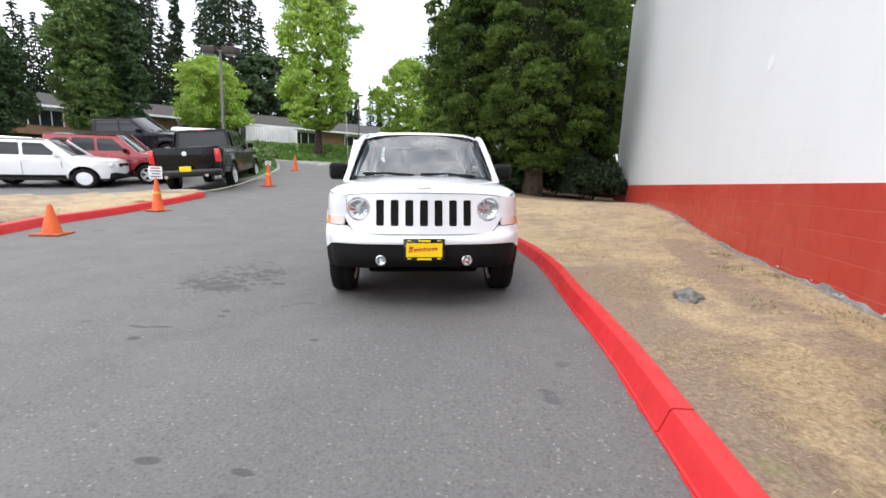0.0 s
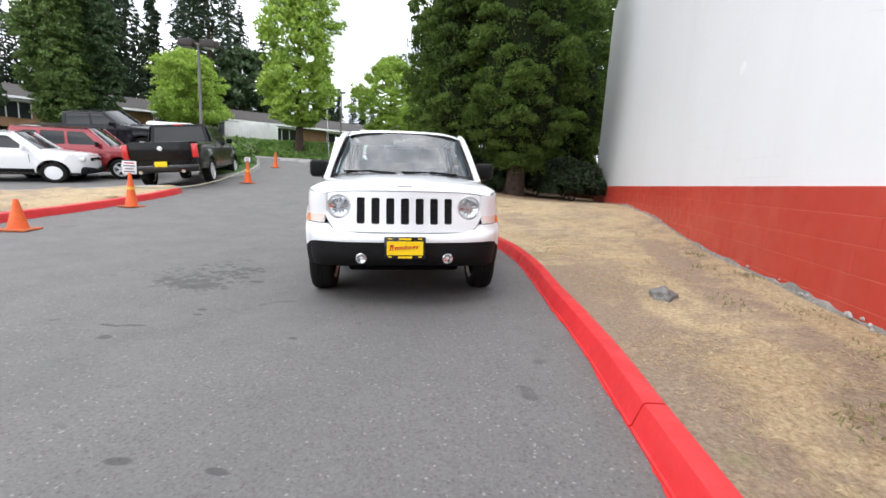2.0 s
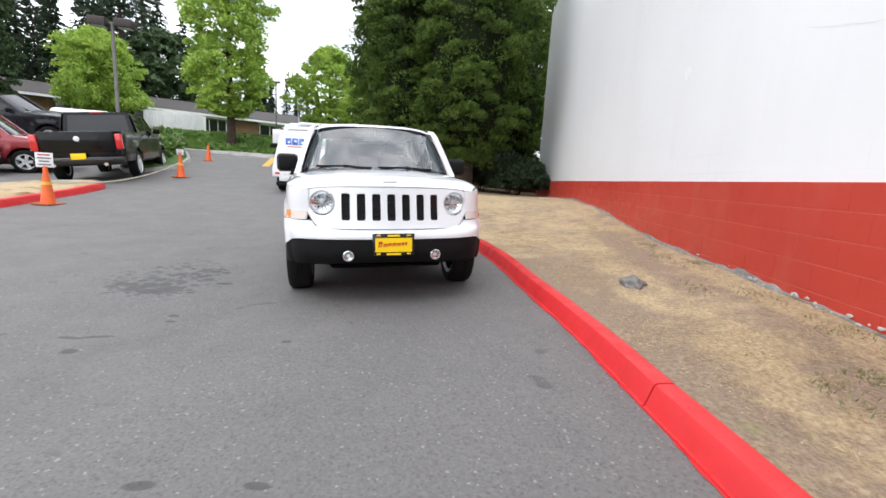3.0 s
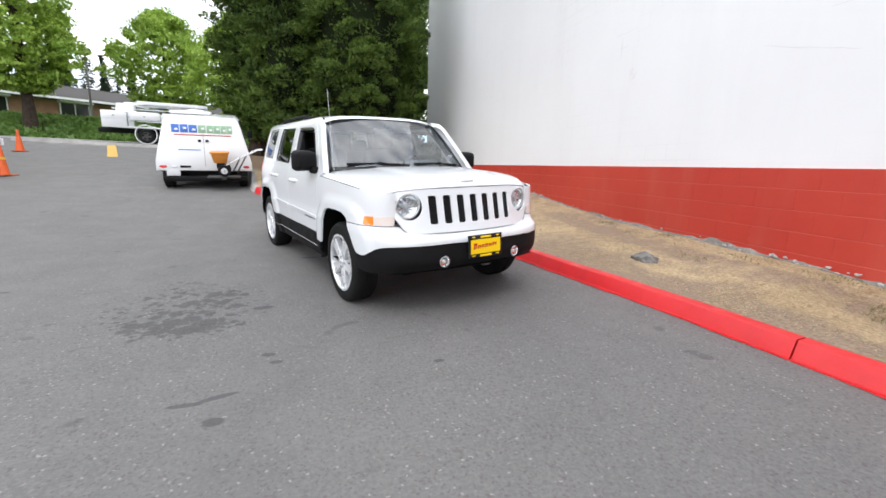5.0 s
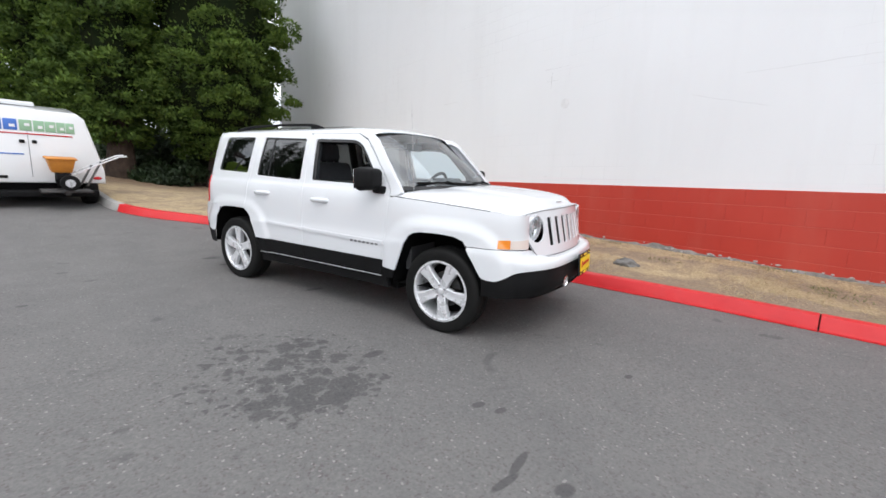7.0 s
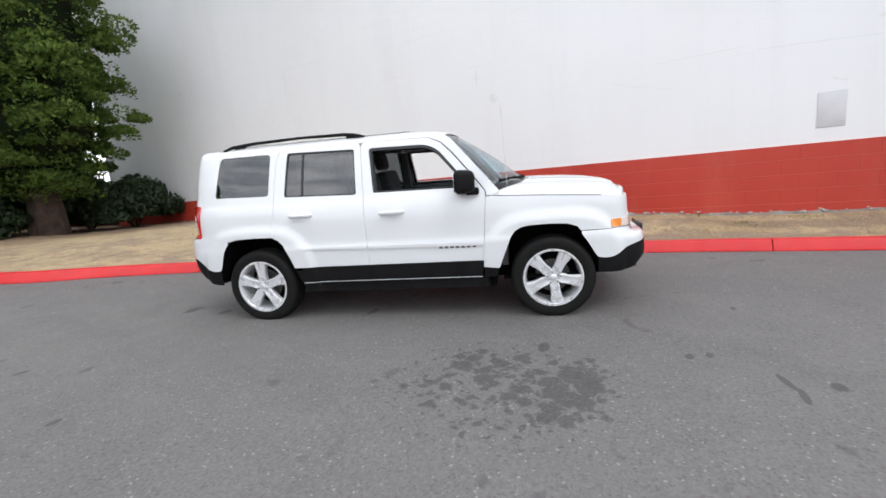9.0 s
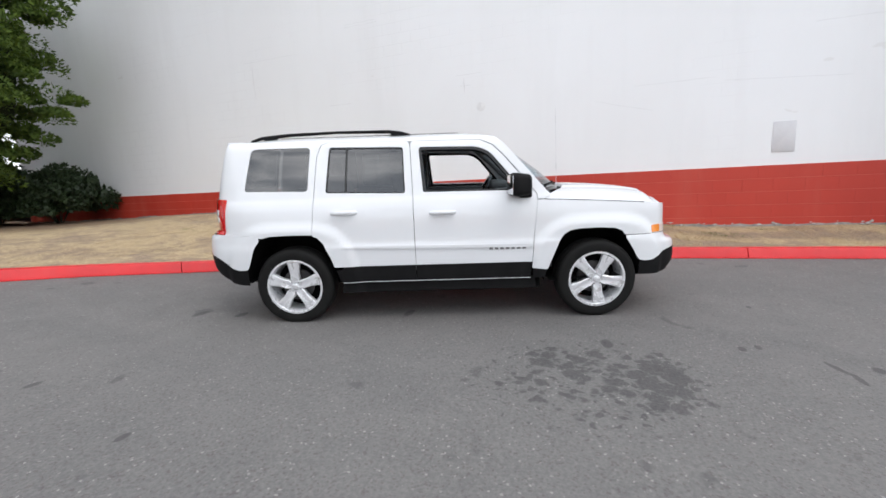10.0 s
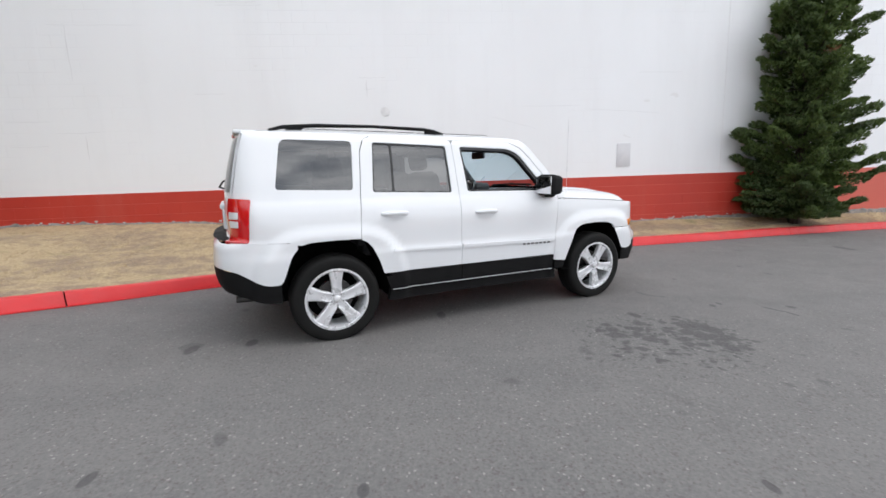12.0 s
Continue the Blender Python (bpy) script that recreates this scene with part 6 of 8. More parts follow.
def bucket_truck():
    """A white utility truck with a service body and a folded boom, on the cross street."""
    tr = thing("bucket_truck", "white utility truck with service body and folded boom", "truck", on_lot(-11.1, 26.75, -80) @ Matrix.Scale(0.86, 4))
    part("chassis", box((0.9, 6.6, 0.25), (0, 0.0, 0.70), 0.03), M_BLACK_TRIM, tr)
    cab = box((2.0, 1.55, 0.85), (0, 1.9, 1.15), 0.12, 3)
    up = box((1.86, 1.30, 0.75), (0, 1.85, 1.80), 0.14, 3)
    for v in up.verts:
        if v.co.z > 1.8:
            v.co.x *= 0.86
            v.co.y = 1.78 + (v.co.y - 1.85) * 0.72
    part("cab", merge(cab, up), M_PAINT_WHITE, tr)
    part("bonnet", box((1.85, 1.35, 0.62), (0, 3.2, 1.08), 0.14, 3), M_PAINT_WHITE, tr)
    part("grille", box((1.3, 0.06, 0.42), (0, 3.88, 1.05), 0.02), M_GLOSS_BLACK, tr)
    part("front_bumper", box((2.1, 0.22, 0.3), (0, 3.9, 0.68), 0.05), M_BLACK_TRIM, tr)
    for sx in (-1, 1):
        part("side_window", box((0.02, 0.80, 0.42), (sx * 0.905, 1.82, 1.78), 0.006, rot=(0, sx * -10, 0)), M_TINT, tr)
        part("door_mirror", box((0.18, 0.08, 0.3), (sx * 1.12, 2.35, 1.62), 0.03), M_BLACK_TRIM, tr)
        for k, (y, l) in enumerate(((0.55, 1.0), (-0.85, 1.5), (-2.35, 1.2))):
            part("locker", box((0.42, l, 0.95 if k != 1 else 0.5), (sx * 0.86, y, 1.32 if k != 1 else 1.55), 0.03), M_PAINT_WHITE, tr)
            part("locker_door", box((0.02, l - 0.12, 0.40), (sx * 1.075, y, 1.52), 0.008), M_PAINT_WHITE, tr)
            part("locker_latch", box((0.02, 0.08, 0.05), (sx * 1.092, y, 1.52), 0.004), M_BLACK_TRIM, tr)
        part("fender", lathe([(0.52, 0.18), (0.57, 0.18), (0.57, -0.18), (0.52, -0.18)], 24, pose(sx * 0.90, -0.85, 0.52, 0, 90, 0), closed=True), M_PAINT_WHITE, tr)
    part("windscreen", box((1.55, 0.02, 0.55), (0, 2.42, 1.80), 0.006, rot=(-32, 0, 0)), M_TINT, tr)
    part("service_floor", box((2.1, 3.9, 0.1), (0, -0.95, 0.90), 0.02), M_PAINT_WHITE, tr)
    part("boom_turret", lathe([(0.32, 1.0), (0.30, 1.7), (0.2, 2.3), (0.0, 2.32)], 20, pose(0, -2.2, 0)), M_PAINT_WHITE, tr)
    part("boom", box((0.28, 4.4, 0.26), (0.0, 0.2, 2.28), 0.04, rot=(1.0, 0, 0)), M_PAINT_WHITE, tr)
    part("upper_boom", box((0.20, 3.6, 0.20), (0.28, 0.5, 2.36), 0.03, rot=(0, 0, 0)), M_PAINT_WHITE, tr)
    part("boom_ram", tube([(0, -2.0, 2.0), (0, -0.4, 2.34)], 0.05, 8), M_DARK_METAL, tr)
    part("bucket", box((0.65, 0.65, 0.8), (0.35, -1.7, 1.85), 0.08, 3), M_PAINT_WHITE, tr)
    part("ladder_rack", tube([(-0.9, -2.8, 2.05), (-0.9, 1.0, 2.05)], 0.03, 6, tube([(-0.7, -2.8, 2.05), (-0.7, 1.0, 2.05)], 0.03, 6)), M_ALLOY, tr)
    part("tail_lamp", box((0.12, 0.04, 0.2), (0.95, -2.96, 1.1), 0.02), M_RED_LENS, tr)
    for x in (-0.92, 0.92):
        for y in (3.05, -0.85):
            wheel_at(tr, x, y, 0.42, 0.24, 0.26, 5, x > 0, M_DARK_METAL, 8)


bucket_truck()
# ---- plants ----
RNG = np.random.default_rng(7)


def unit(v):
    return v / np.maximum(1e-9, np.linalg.norm(v, axis=-1, keepdims=True))


def leaves(name, pts, along, size, mat, parent, width=0.45, spread=0.5, label="", fold=0.25, kind="", full=0.0):
    """Many small pointed leaves or sprays at pts, each growing along its own direction; one mesh."""
    n = len(pts)
    d = unit(along + RNG.normal(0, spread, (n, 3)))
    s = unit(np.cross(d, RNG.normal(0, 1, (n, 3))))
    up = np.cross(s, d)
    turn = np.where(np.sum(up * along, 1, keepdims=True) < 0, -1.0, 1.0)
    s, up = s * turn, up * turn
    L = size * RNG.uniform(0.65, 1.35, (n, 1))
    a, tip = pts - d * L * 0.3, pts + d * L * 0.7
    l_, r_ = pts + s * L * width * 0.5 + up * L * fold * 0.3, pts - s * L * width * 0.5 + up * L * fold * 0.3
    V = np.stack([a, l_, tip, r_], 1).reshape(-1, 3)
    idx = np.arange(n) * 4
    F = np.stack([idx, idx + 1, idx + 2, idx + 3], 1)
    me = bpy.data.meshes.new(name)
    me.vertices.add(len(V))
    me.vertices.foreach_set("co", V.astype(np.float32).ravel())
    me.loops.add(4 * n)
    me.loops.foreach_set("vertex_index", F.astype(np.int32).ravel())
    me.polygons.add(n)
    me.polygons.foreach_set("loop_start", (idx).astype(np.int32))
    me.update(calc_edges=True)
    me.validate()
    if full:
        me.polygons.foreach_set("use_smooth", np.ones(n, dtype=bool))
        me.normals_split_custom_set_from_vertices(np.repeat(unit(unit(along) * full + up * (1 - full)), 4, 0).astype(np.float32))
    me.materials.append(mat)
    ob = new(name, me)
    if parent is not None:
        ob.parent = parent
    if label:
        ob["label"] = label
    if kind:
        ob["kind"] = kind
    return ob


def lobe_points(centres, radii, per, flat=0.8, up=0.25, inner=0.55):
    """Points over the outer skins of lobes, with the outward directions."""
    P, D = [], []
    for c, r in zip(centres, radii):
        d = unit(RNG.normal(0, 1, (per, 3)))
        d[:, 2] = np.abs(d[:, 2]) * 0.9 - 0.25
        d = unit(d)
        rr = r * RNG.uniform(inner, 1.04, (per, 1))
        P.append(np.array(c) + d * rr * np.array([1, 1, flat]))
        D.append(unit(d + np.array([0, 0, up])))
    return np.concatenate(P), np.concatenate(D)


def trunk_mesh(parent, h, r0, r1, lean=0.0, limbs=0, reach=2.0, z0=0.5, name="trunk", mat=None, rise=0.6):
    pts = [(lean * (i / 8) ** 1.3 * h * 0.1 + 0.05 * math.sin(i * 1.7), 0.04 * math.cos(i * 2.1), h * i / 8 - 0.25) for i in range(9)]
    rad = [r0 * (1 - i / 8) + r1 * i / 8 + (0.35 * r0 if i == 0 else 0.0) for i in range(9)]
    bm = tube(pts, rad, 10)
    for k in range(limbs):
        z = z0 + (h * 0.92 - z0) * k / max(1, limbs)
        a = 2.4 * k
        f = 1 - 0.6 * k / max(1, limbs)
        e = reach * f
        tube([(0, 0, z), (e * 0.5 * math.cos(a), e * 0.5 * math.sin(a), z + e * 0.3 * rise), (e * math.cos(a), e * math.sin(a), z + e * rise)], [r0 * 0.32 * f, r0 * 0.2 * f, r0 * 0.08 * f], 6, bm)
    return part(name, bm, mat or M_BARK, parent)


def cedar(label, m, height, radius, z_low, lobes, per, leaf, seed):
    """A dense columnar evergreen with bulging sprays."""
    global RNG
    RNG = np.random.default_rng(seed)
    t = thing("cedar_tree", label, "tree", m, "cedars beside the building")
    trunk_mesh(t, height * 0.9, 0.34, 0.05)

    def rad(z):
        u = (z - z_low) / (height - z_low)
        return radius * (0.72 + 0.5 * u * (1 - u) * 2.2) * max(0.05, 1 - u**2.6) * min(1.0, 0.55 + 4 * u)
    C, R = [], []
    for i in range(lobes):
        u = (i + RNG.uniform(0, 1)) / lobes
        z = z_low + (height - z_low) * u**1.12
        a = i * 2.399 + RNG.uniform(-0.5, 0.5)
        r = RNG.uniform(0.36, 0.78) * (1.0 if u < 0.8 else 0.7)
        q = max(0.0, rad(z) - r * 0.6) * RNG.uniform(0.78, 1.10)
        C.append((q * math.cos(a), q * math.sin(a), z))
        R.append(r)
        # smaller tufts that break the outline of each spray
        for b in range(4):
            e = RNG.normal(0, 1, 3)
            e = e / np.linalg.norm(e) * r * 0.85
            e[2] = abs(e[2]) * 0.6
            C.append((C[-1 - b][0] + e[0], C[-1 - b][1] + e[1], z + e[2]))
            R.append(r * RNG.uniform(0.34, 0.52))
    P, D = lobe_points(C, R, per, 0.72, 0.1, 0.8)
    # sparser sprays between the lobes, so that no gap looks onto bare wood
    n = lobes * per // 7
    U, A = RNG.uniform(0, 1, n), RNG.uniform(0, 2 * math.pi, n)
    Z = z_low + 0.1 + (height - z_low - 0.3) * U
    Q = np.maximum(0.05, np.array([rad(z) for z in Z]) - RNG.uniform(0.35, 0.8, n))
    out = np.stack([np.cos(A), np.sin(A), np.full(n, 0.35)], 1)
    P, D = np.concatenate([P, np.stack([Q * np.cos(A), Q * np.sin(A), Z], 1)]), np.concatenate([D, out])
    leaves("crown", P, D, leaf, M_CEDAR, t, 0.5, 0.5, full=0.8)

    # added dark hull that blocks light and blackens the gaps between sprays
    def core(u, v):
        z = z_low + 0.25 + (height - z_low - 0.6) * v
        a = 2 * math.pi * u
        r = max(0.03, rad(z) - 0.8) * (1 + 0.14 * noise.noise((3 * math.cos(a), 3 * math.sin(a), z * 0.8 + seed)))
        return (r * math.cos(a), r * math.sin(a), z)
    part("shade_core", sheet(core, span(0, 1, 28), span(0, 1, 30)), M_CEDAR_CORE, t)
    return t


cedar("tall dense dark green cedar close to the end of the wall", pose(-1.35, 16.9, 0.74), 13.5, 2.45, 1.0, 190, 250, 0.09, 3)
cedar("tall columnar dark green cedar behind the van", pose(-3.9, 17.2, 0.9), 13.0, 1.6, 1.1, 140, 150, 0.11, 5)
cedar("tall columnar dark green cedar on the far bank", pose(-5.6, 20.8, 1.2), 14.0, 1.6, 0.9, 140, 150, 0.11, 9)
cedar("dark green cedar tucked behind the wall corner", pose(0.5, 24.6, 1.0), 12.5, 2.6, 0.4, 150, 80, 0.16, 12)


def shrub(name, label, m, sx, sy, h, n, leaf, mat, seed, group="", category="shrub", lobes=22):
    global RNG
    RNG = np.random.default_rng(seed)
    t = thing(name, label, category, m, group)
    C, R = [], []
    for i in range(lobes):
        a, q = RNG.uniform(0, 2 * math.pi), math.sqrt(RNG.uniform(0, 1))
        z = h * RNG.uniform(0.2, 0.8) * (1 - 0.5 * q * q)
        C.append((sx * q * math.cos(a), sy * q * math.sin(a), z))
        R.append(h * RNG.uniform(0.22, 0.36))
    P, D = lobe_points(C, R, n, 0.9, 0.4)
    P[:, 2] = np.maximum(P[:, 2], 0.02)
    leaves("foliage", P, D, leaf, mat, t, 0.6, 0.7, full=0.4)
    bm = bmesh.new()
    for i in range(7):
        a = 2 * math.pi * i / 7
        tube([(0.05 * math.cos(a), 0.05 * math.sin(a), -0.1), (sx * 0.5 * math.cos(a), sy * 0.5 * math.sin(a), h * 0.6)], [0.02, 0.006], 5, bm)
    part("stems", bm, M_BARK, t)
    return t


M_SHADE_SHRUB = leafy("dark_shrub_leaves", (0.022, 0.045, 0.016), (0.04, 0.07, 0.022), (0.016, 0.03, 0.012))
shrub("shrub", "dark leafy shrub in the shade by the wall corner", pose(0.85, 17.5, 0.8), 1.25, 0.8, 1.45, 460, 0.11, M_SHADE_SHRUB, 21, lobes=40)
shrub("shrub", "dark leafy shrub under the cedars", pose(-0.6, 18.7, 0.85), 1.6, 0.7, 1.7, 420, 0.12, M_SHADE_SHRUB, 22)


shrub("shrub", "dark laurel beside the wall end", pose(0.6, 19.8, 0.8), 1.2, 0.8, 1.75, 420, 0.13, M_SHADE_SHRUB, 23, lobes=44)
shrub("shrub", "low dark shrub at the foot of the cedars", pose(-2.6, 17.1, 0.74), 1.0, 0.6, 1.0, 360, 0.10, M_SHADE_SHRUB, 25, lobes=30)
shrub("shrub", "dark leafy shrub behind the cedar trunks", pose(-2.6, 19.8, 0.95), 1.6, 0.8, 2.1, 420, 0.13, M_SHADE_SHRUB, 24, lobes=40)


def bonsai_pine():
    """A slender wind-shaped evergreen against the wall, in flat tufted layers with gaps."""
    global RNG
    RNG = np.random.default_rng(31)
    t = thing("small_pine", "slim dark green evergreen in tufted layers beside the wall", "tree", pose(1.60, -2.14, 0.34))
    bm = tube([(0, 0, -0.2), (0.03, 0.02, 0.5), (-0.05, 0.05, 1.4), (0.04, -0.03, 2.4), (0.0, 0.05, 3.4), (0.05, 0, 4.4), (0.02, 0.03, 5.2)], [0.11, 0.085, 0.07, 0.06, 0.045, 0.03, 0.01], 8)
    P, D = [], []
    for k in range(140):
        u = k / 139
        z = 0.12 + 5.0 * u**1.22
        a = k * 2.399 + RNG.uniform(-0.5, 0.5)
        reach = (1.5 - 0.37 * smooth(0.25, 0.6, u) if u < 0.75 else 4.4 * (1.02 - u)) * RNG.uniform(0.68, 1.10) * (0.72 + 0.28 * smooth(0.0, 0.22, u))
        ex, ey = max(-0.95, min(0.33, 0.8 * reach * math.cos(a))), reach * math.sin(a) * (0.86 if math.sin(a) < 0 else 0.95)
        lift = RNG.uniform(0.0, 0.48) * (0.4 + 0.5 * reach) * (0.5 + 0.5 * smooth(0.0, 0.3, u))
        path = [Vector((ex * f, ey * f, z - 0.08 + lift * f**2.4)) for f in span(0, 1, 6)]
        tube([tuple(q) for q in path], [0.03, 0.024, 0.019, 0.014, 0.010, 0.006, 0.003], 5, bm)
        n = int(560 + 820 * reach)
        f = RNG.uniform(0.16, 1.0, n) ** 0.8
        base = np.stack([ex * f, ey * f, z - 0.08 + lift * f**2.4], 1)
        thick = (0.25 * (1.12 - f) + 0.085) * (0.72 + 0.28 * np.sin(f * 13 + k))
        d = unit(RNG.normal(0, 1, (n, 3)))
        d[:, 2] = np.abs(d[:, 2]) - 0.3
        P.append(base + d * thick[:, None] * np.array([1.0, 1.0, 0.8]))
        way = np.stack([np.full(n, ex), np.full(n, ey), 2.4 * lift * f**1.4], 1)
        D.append(unit(way) * 0.8 + d * 0.7 + np.array([0, 0, 0.35]))
    part("trunk", bm, M_BARK, t)
    P, D = np.concatenate(P), np.concatenate(D)
    P[:, 0] = np.minimum(P[:, 0], 0.39)
    leaves("crown", P, D, 0.058, M_PINE, t, 0.42, 0.45, full=0.55)
    for k, (x, y, z) in enumerate([(-0.5, -0.3, 4.05), (-0.45, 0.05, 3.15), (-0.3, -0.6, 4.2)]):
        P2, D2 = lobe_points([(x, y, z)], [0.12], 90, 0.8, 0.3)
        leaves("brown_tuft", P2, D2, 0.07, M_DEAD_LEAF, t, 0.4, 0.5, "dead brown tuft")


M_PINE = leafy("small_pine_needles", (0.062, 0.108, 0.022), (0.12, 0.175, 0.034), (0.036, 0.065, 0.018))
M_DEAD_LEAF = leafy("dead_leaves", (0.22, 0.10, 0.05), (0.28, 0.13, 0.06), (0.18, 0.08, 0.04))
bonsai_pine()

# ---- street trees and far woods ----
M_LIME = leafy("bright_maple_leaves", (0.30, 0.44, 0.06), (0.38, 0.52, 0.085), (0.22, 0.36, 0.05))
M_MID = leafy("mid_green_leaves", (0.10, 0.17, 0.038), (0.15, 0.23, 0.052), (0.07, 0.125, 0.03))
M_DEEP = leafy("deep_green_leaves", (0.045, 0.085, 0.03), (0.07, 0.12, 0.04), (0.03, 0.06, 0.022))
M_FIR = leafy("fir_needles", (0.022, 0.042, 0.02), (0.038, 0.062, 0.028), (0.016, 0.03, 0.015))
M_HEDGE = leafy("ivy_leaves", (0.12, 0.22, 0.045), (0.18, 0.29, 0.065), (0.085, 0.16, 0.035))


def broadleaf(label, m, height, radius, z_low, lobes, per, leaf, mat, seed, shape=2.0, group="street trees"):
    global RNG
    RNG = np.random.default_rng(seed)
    t = thing("street_tree", label, "tree", m, group)
    trunk_mesh(t, height * 0.85, 0.16 + height * 0.008, 0.03, limbs=11, reach=radius * 0.8, z0=z_low)
    C, R = [], []
    for i in range(int(lobes * 1.3)):
        u = RNG.uniform(0, 1)
        z = z_low + (height - z_low) * u
        env = radius * max(0.06, 1 - abs(2 * u**0.75 - 1) ** (shape + 0.4)) ** 0.6
        a, q = RNG.uniform(0, 2 * math.pi), RNG.uniform(0.35, 1.0) ** 0.6
        env *= 0.90 + 0.75 * noise.noise((1.6 * math.cos(a), 1.6 * math.sin(a), z * 0.55 + seed))
        C.append((env * q * math.cos(a), env * q * math.sin(a), z))
        R.append(RNG.uniform(0.06, 0.15) * radius + 0.12)
    P, D = lobe_points(C, R, int(per * 0.95), 0.95, 0.5, 0.35)
    leaves("crown", P, D, leaf * 0.76, mat, t, 0.75, 0.9, full=0.4)
    return t


def fir(label, m, height, radius, seed, mat, tiers=34, group="far conifers"):
    global RNG
    RNG = np.random.default_rng(seed)
    t = thing("fir_tree", label, "tree", m, group)
    trunk_mesh(t, height, 0.30, 0.03)
    P, D = [], []
    for k in range(tiers):
        u = k / tiers
        z = height * (0.12 + 0.88 * u)
        for b in range(int(10 - 5 * u)):
            a = RNG.uniform(0, 2 * math.pi)
            L = radius * (1 - u) ** 0.8 * RNG.uniform(0.3, 1.3) + 0.2
            n = int(9 + 17 * (1 - u))
            f = RNG.uniform(0.12, 1.0, n)[:, None]
            base = np.array([math.cos(a), math.sin(a), 0.0])
            side = np.array([-math.sin(a), math.cos(a), 0.0])
            P.append(np.array([0, 0, z]) + base * L * f + side * RNG.normal(0, 0.16, (n, 1)) * L * (1.1 - f) + np.array([0, 0, -0.28]) * L * f**1.6 + RNG.normal(0, 0.12, (n, 3)))
            D.append(np.repeat((base + np.array([0, 0, -0.35]))[None], n, 0))
    leaves("crown", np.concatenate(P), np.concatenate(D), 0.62, mat, t, 0.42, 0.4)
    return t


def far(x, y, d, dz=0.0):
    """A place d metres ahead and x metres to the right of the first look along the drive; z on the rising land."""
    return (-0.075 - 0.271 * d + 0.962 * x, 0.24 + 0.962 * d + 0.271 * x, y + dz)


M_GRASS = mottled("green_grass", (0.06, 0.13, 0.03), (0.10, 0.17, 0.05), 1.2, 0.95, 0.6, 0.03, fine=25.0)


def at_far(px, d, z):
    """Bearing px (from -1 at the far left of the drive to 1 at its far right) and distance d to a place."""
    return far(px * 1.047 * d, z, d)


broadleaf("tall lime-green maple on the planted bank", pose(*at_far(-0.285, 34, 2.7)), 17.5, 2.75, 2.0, 1100, 60, 0.22, M_LIME, 41, 2.6)
broadleaf("round lime-green maple in front of the school", pose(*at_far(-0.515, 40, 3.4)), 7.6, 3.0, 1.5, 620, 60, 0.21, M_LIME, 42, 2.3)
broadleaf("small lime-green tree with a thin upright top", pose(*at_far(-0.09, 38, 3.4)), 7.6, 3.0, 1.2, 420, 60, 0.21, M_LIME, 43, 1.7)
broadleaf("lime-green street tree on the far bank", pose(-8.2, 33.0, 3.0), 7.6, 3.4, 1.3, 420, 60, 0.21, M_LIME, 44, 1.9)
broadleaf("lime-green street tree on the far bank", pose(-3.4, 36.0, 3.2), 8.4, 3.4, 1.2, 420, 60, 0.21, M_LIME, 45, 2.0)
broadleaf("leafy mid-green tree behind the parked cars", pose(*at_far(-0.79, 31, 2.2)), 12.6, 2.15, 1.4, 800, 60, 0.22, M_MID, 46, 2.0)
broadleaf("narrow dark green tree behind the parked cars", pose(*at_far(-0.70, 33, 2.6)), 11.8, 1.55, 1.3, 600, 60, 0.22, M_DEEP, 47, 1.8)
broadleaf("dark green tree at the edge of the lot", pose(*at_far(-1.0, 27, 1.8)), 7.9, 2.0, 1.3, 600, 60, 0.22, M_DEEP, 48, 2.0)
broadleaf("leafy mid-green tree at the edge of the lot", pose(*at_far(-1.2, 27, 1.8)), 8.4, 2.3, 1.3, 600, 60, 0.22, M_MID, 49, 2.0)
broadleaf("tall mid-green tree behind the wall corner", pose(1.6, 28.5, 1.5), 13.0, 2.6, 1.5, 620, 60, 0.22, M_MID, 51, 2.0, group="far trees")
broadleaf("rounded dark tree behind the school roof", pose(*at_far(-0.40, 62, 5.0)), 12.0, 5.0, 2.0, 200, 70, 0.6, M_DEEP, 50, 2.2, group="far trees")
fir_a = fir("tall dark fir in the far woods", pose(*at_far(-0.50, 66, 5.0)), 29.0, 4.2, 61, M_FIR)
fir_b = fir("tall dark fir in the far woods", pose(*at_far(-0.43, 72, 5.5)), 27.0, 3.8, 62, M_FIR)
fir_c = fir("slim dark fir in the far woods", pose(*at_far(-0.585, 62, 5.0)), 20.0, 2.1, 63, M_FIR)
k = 0
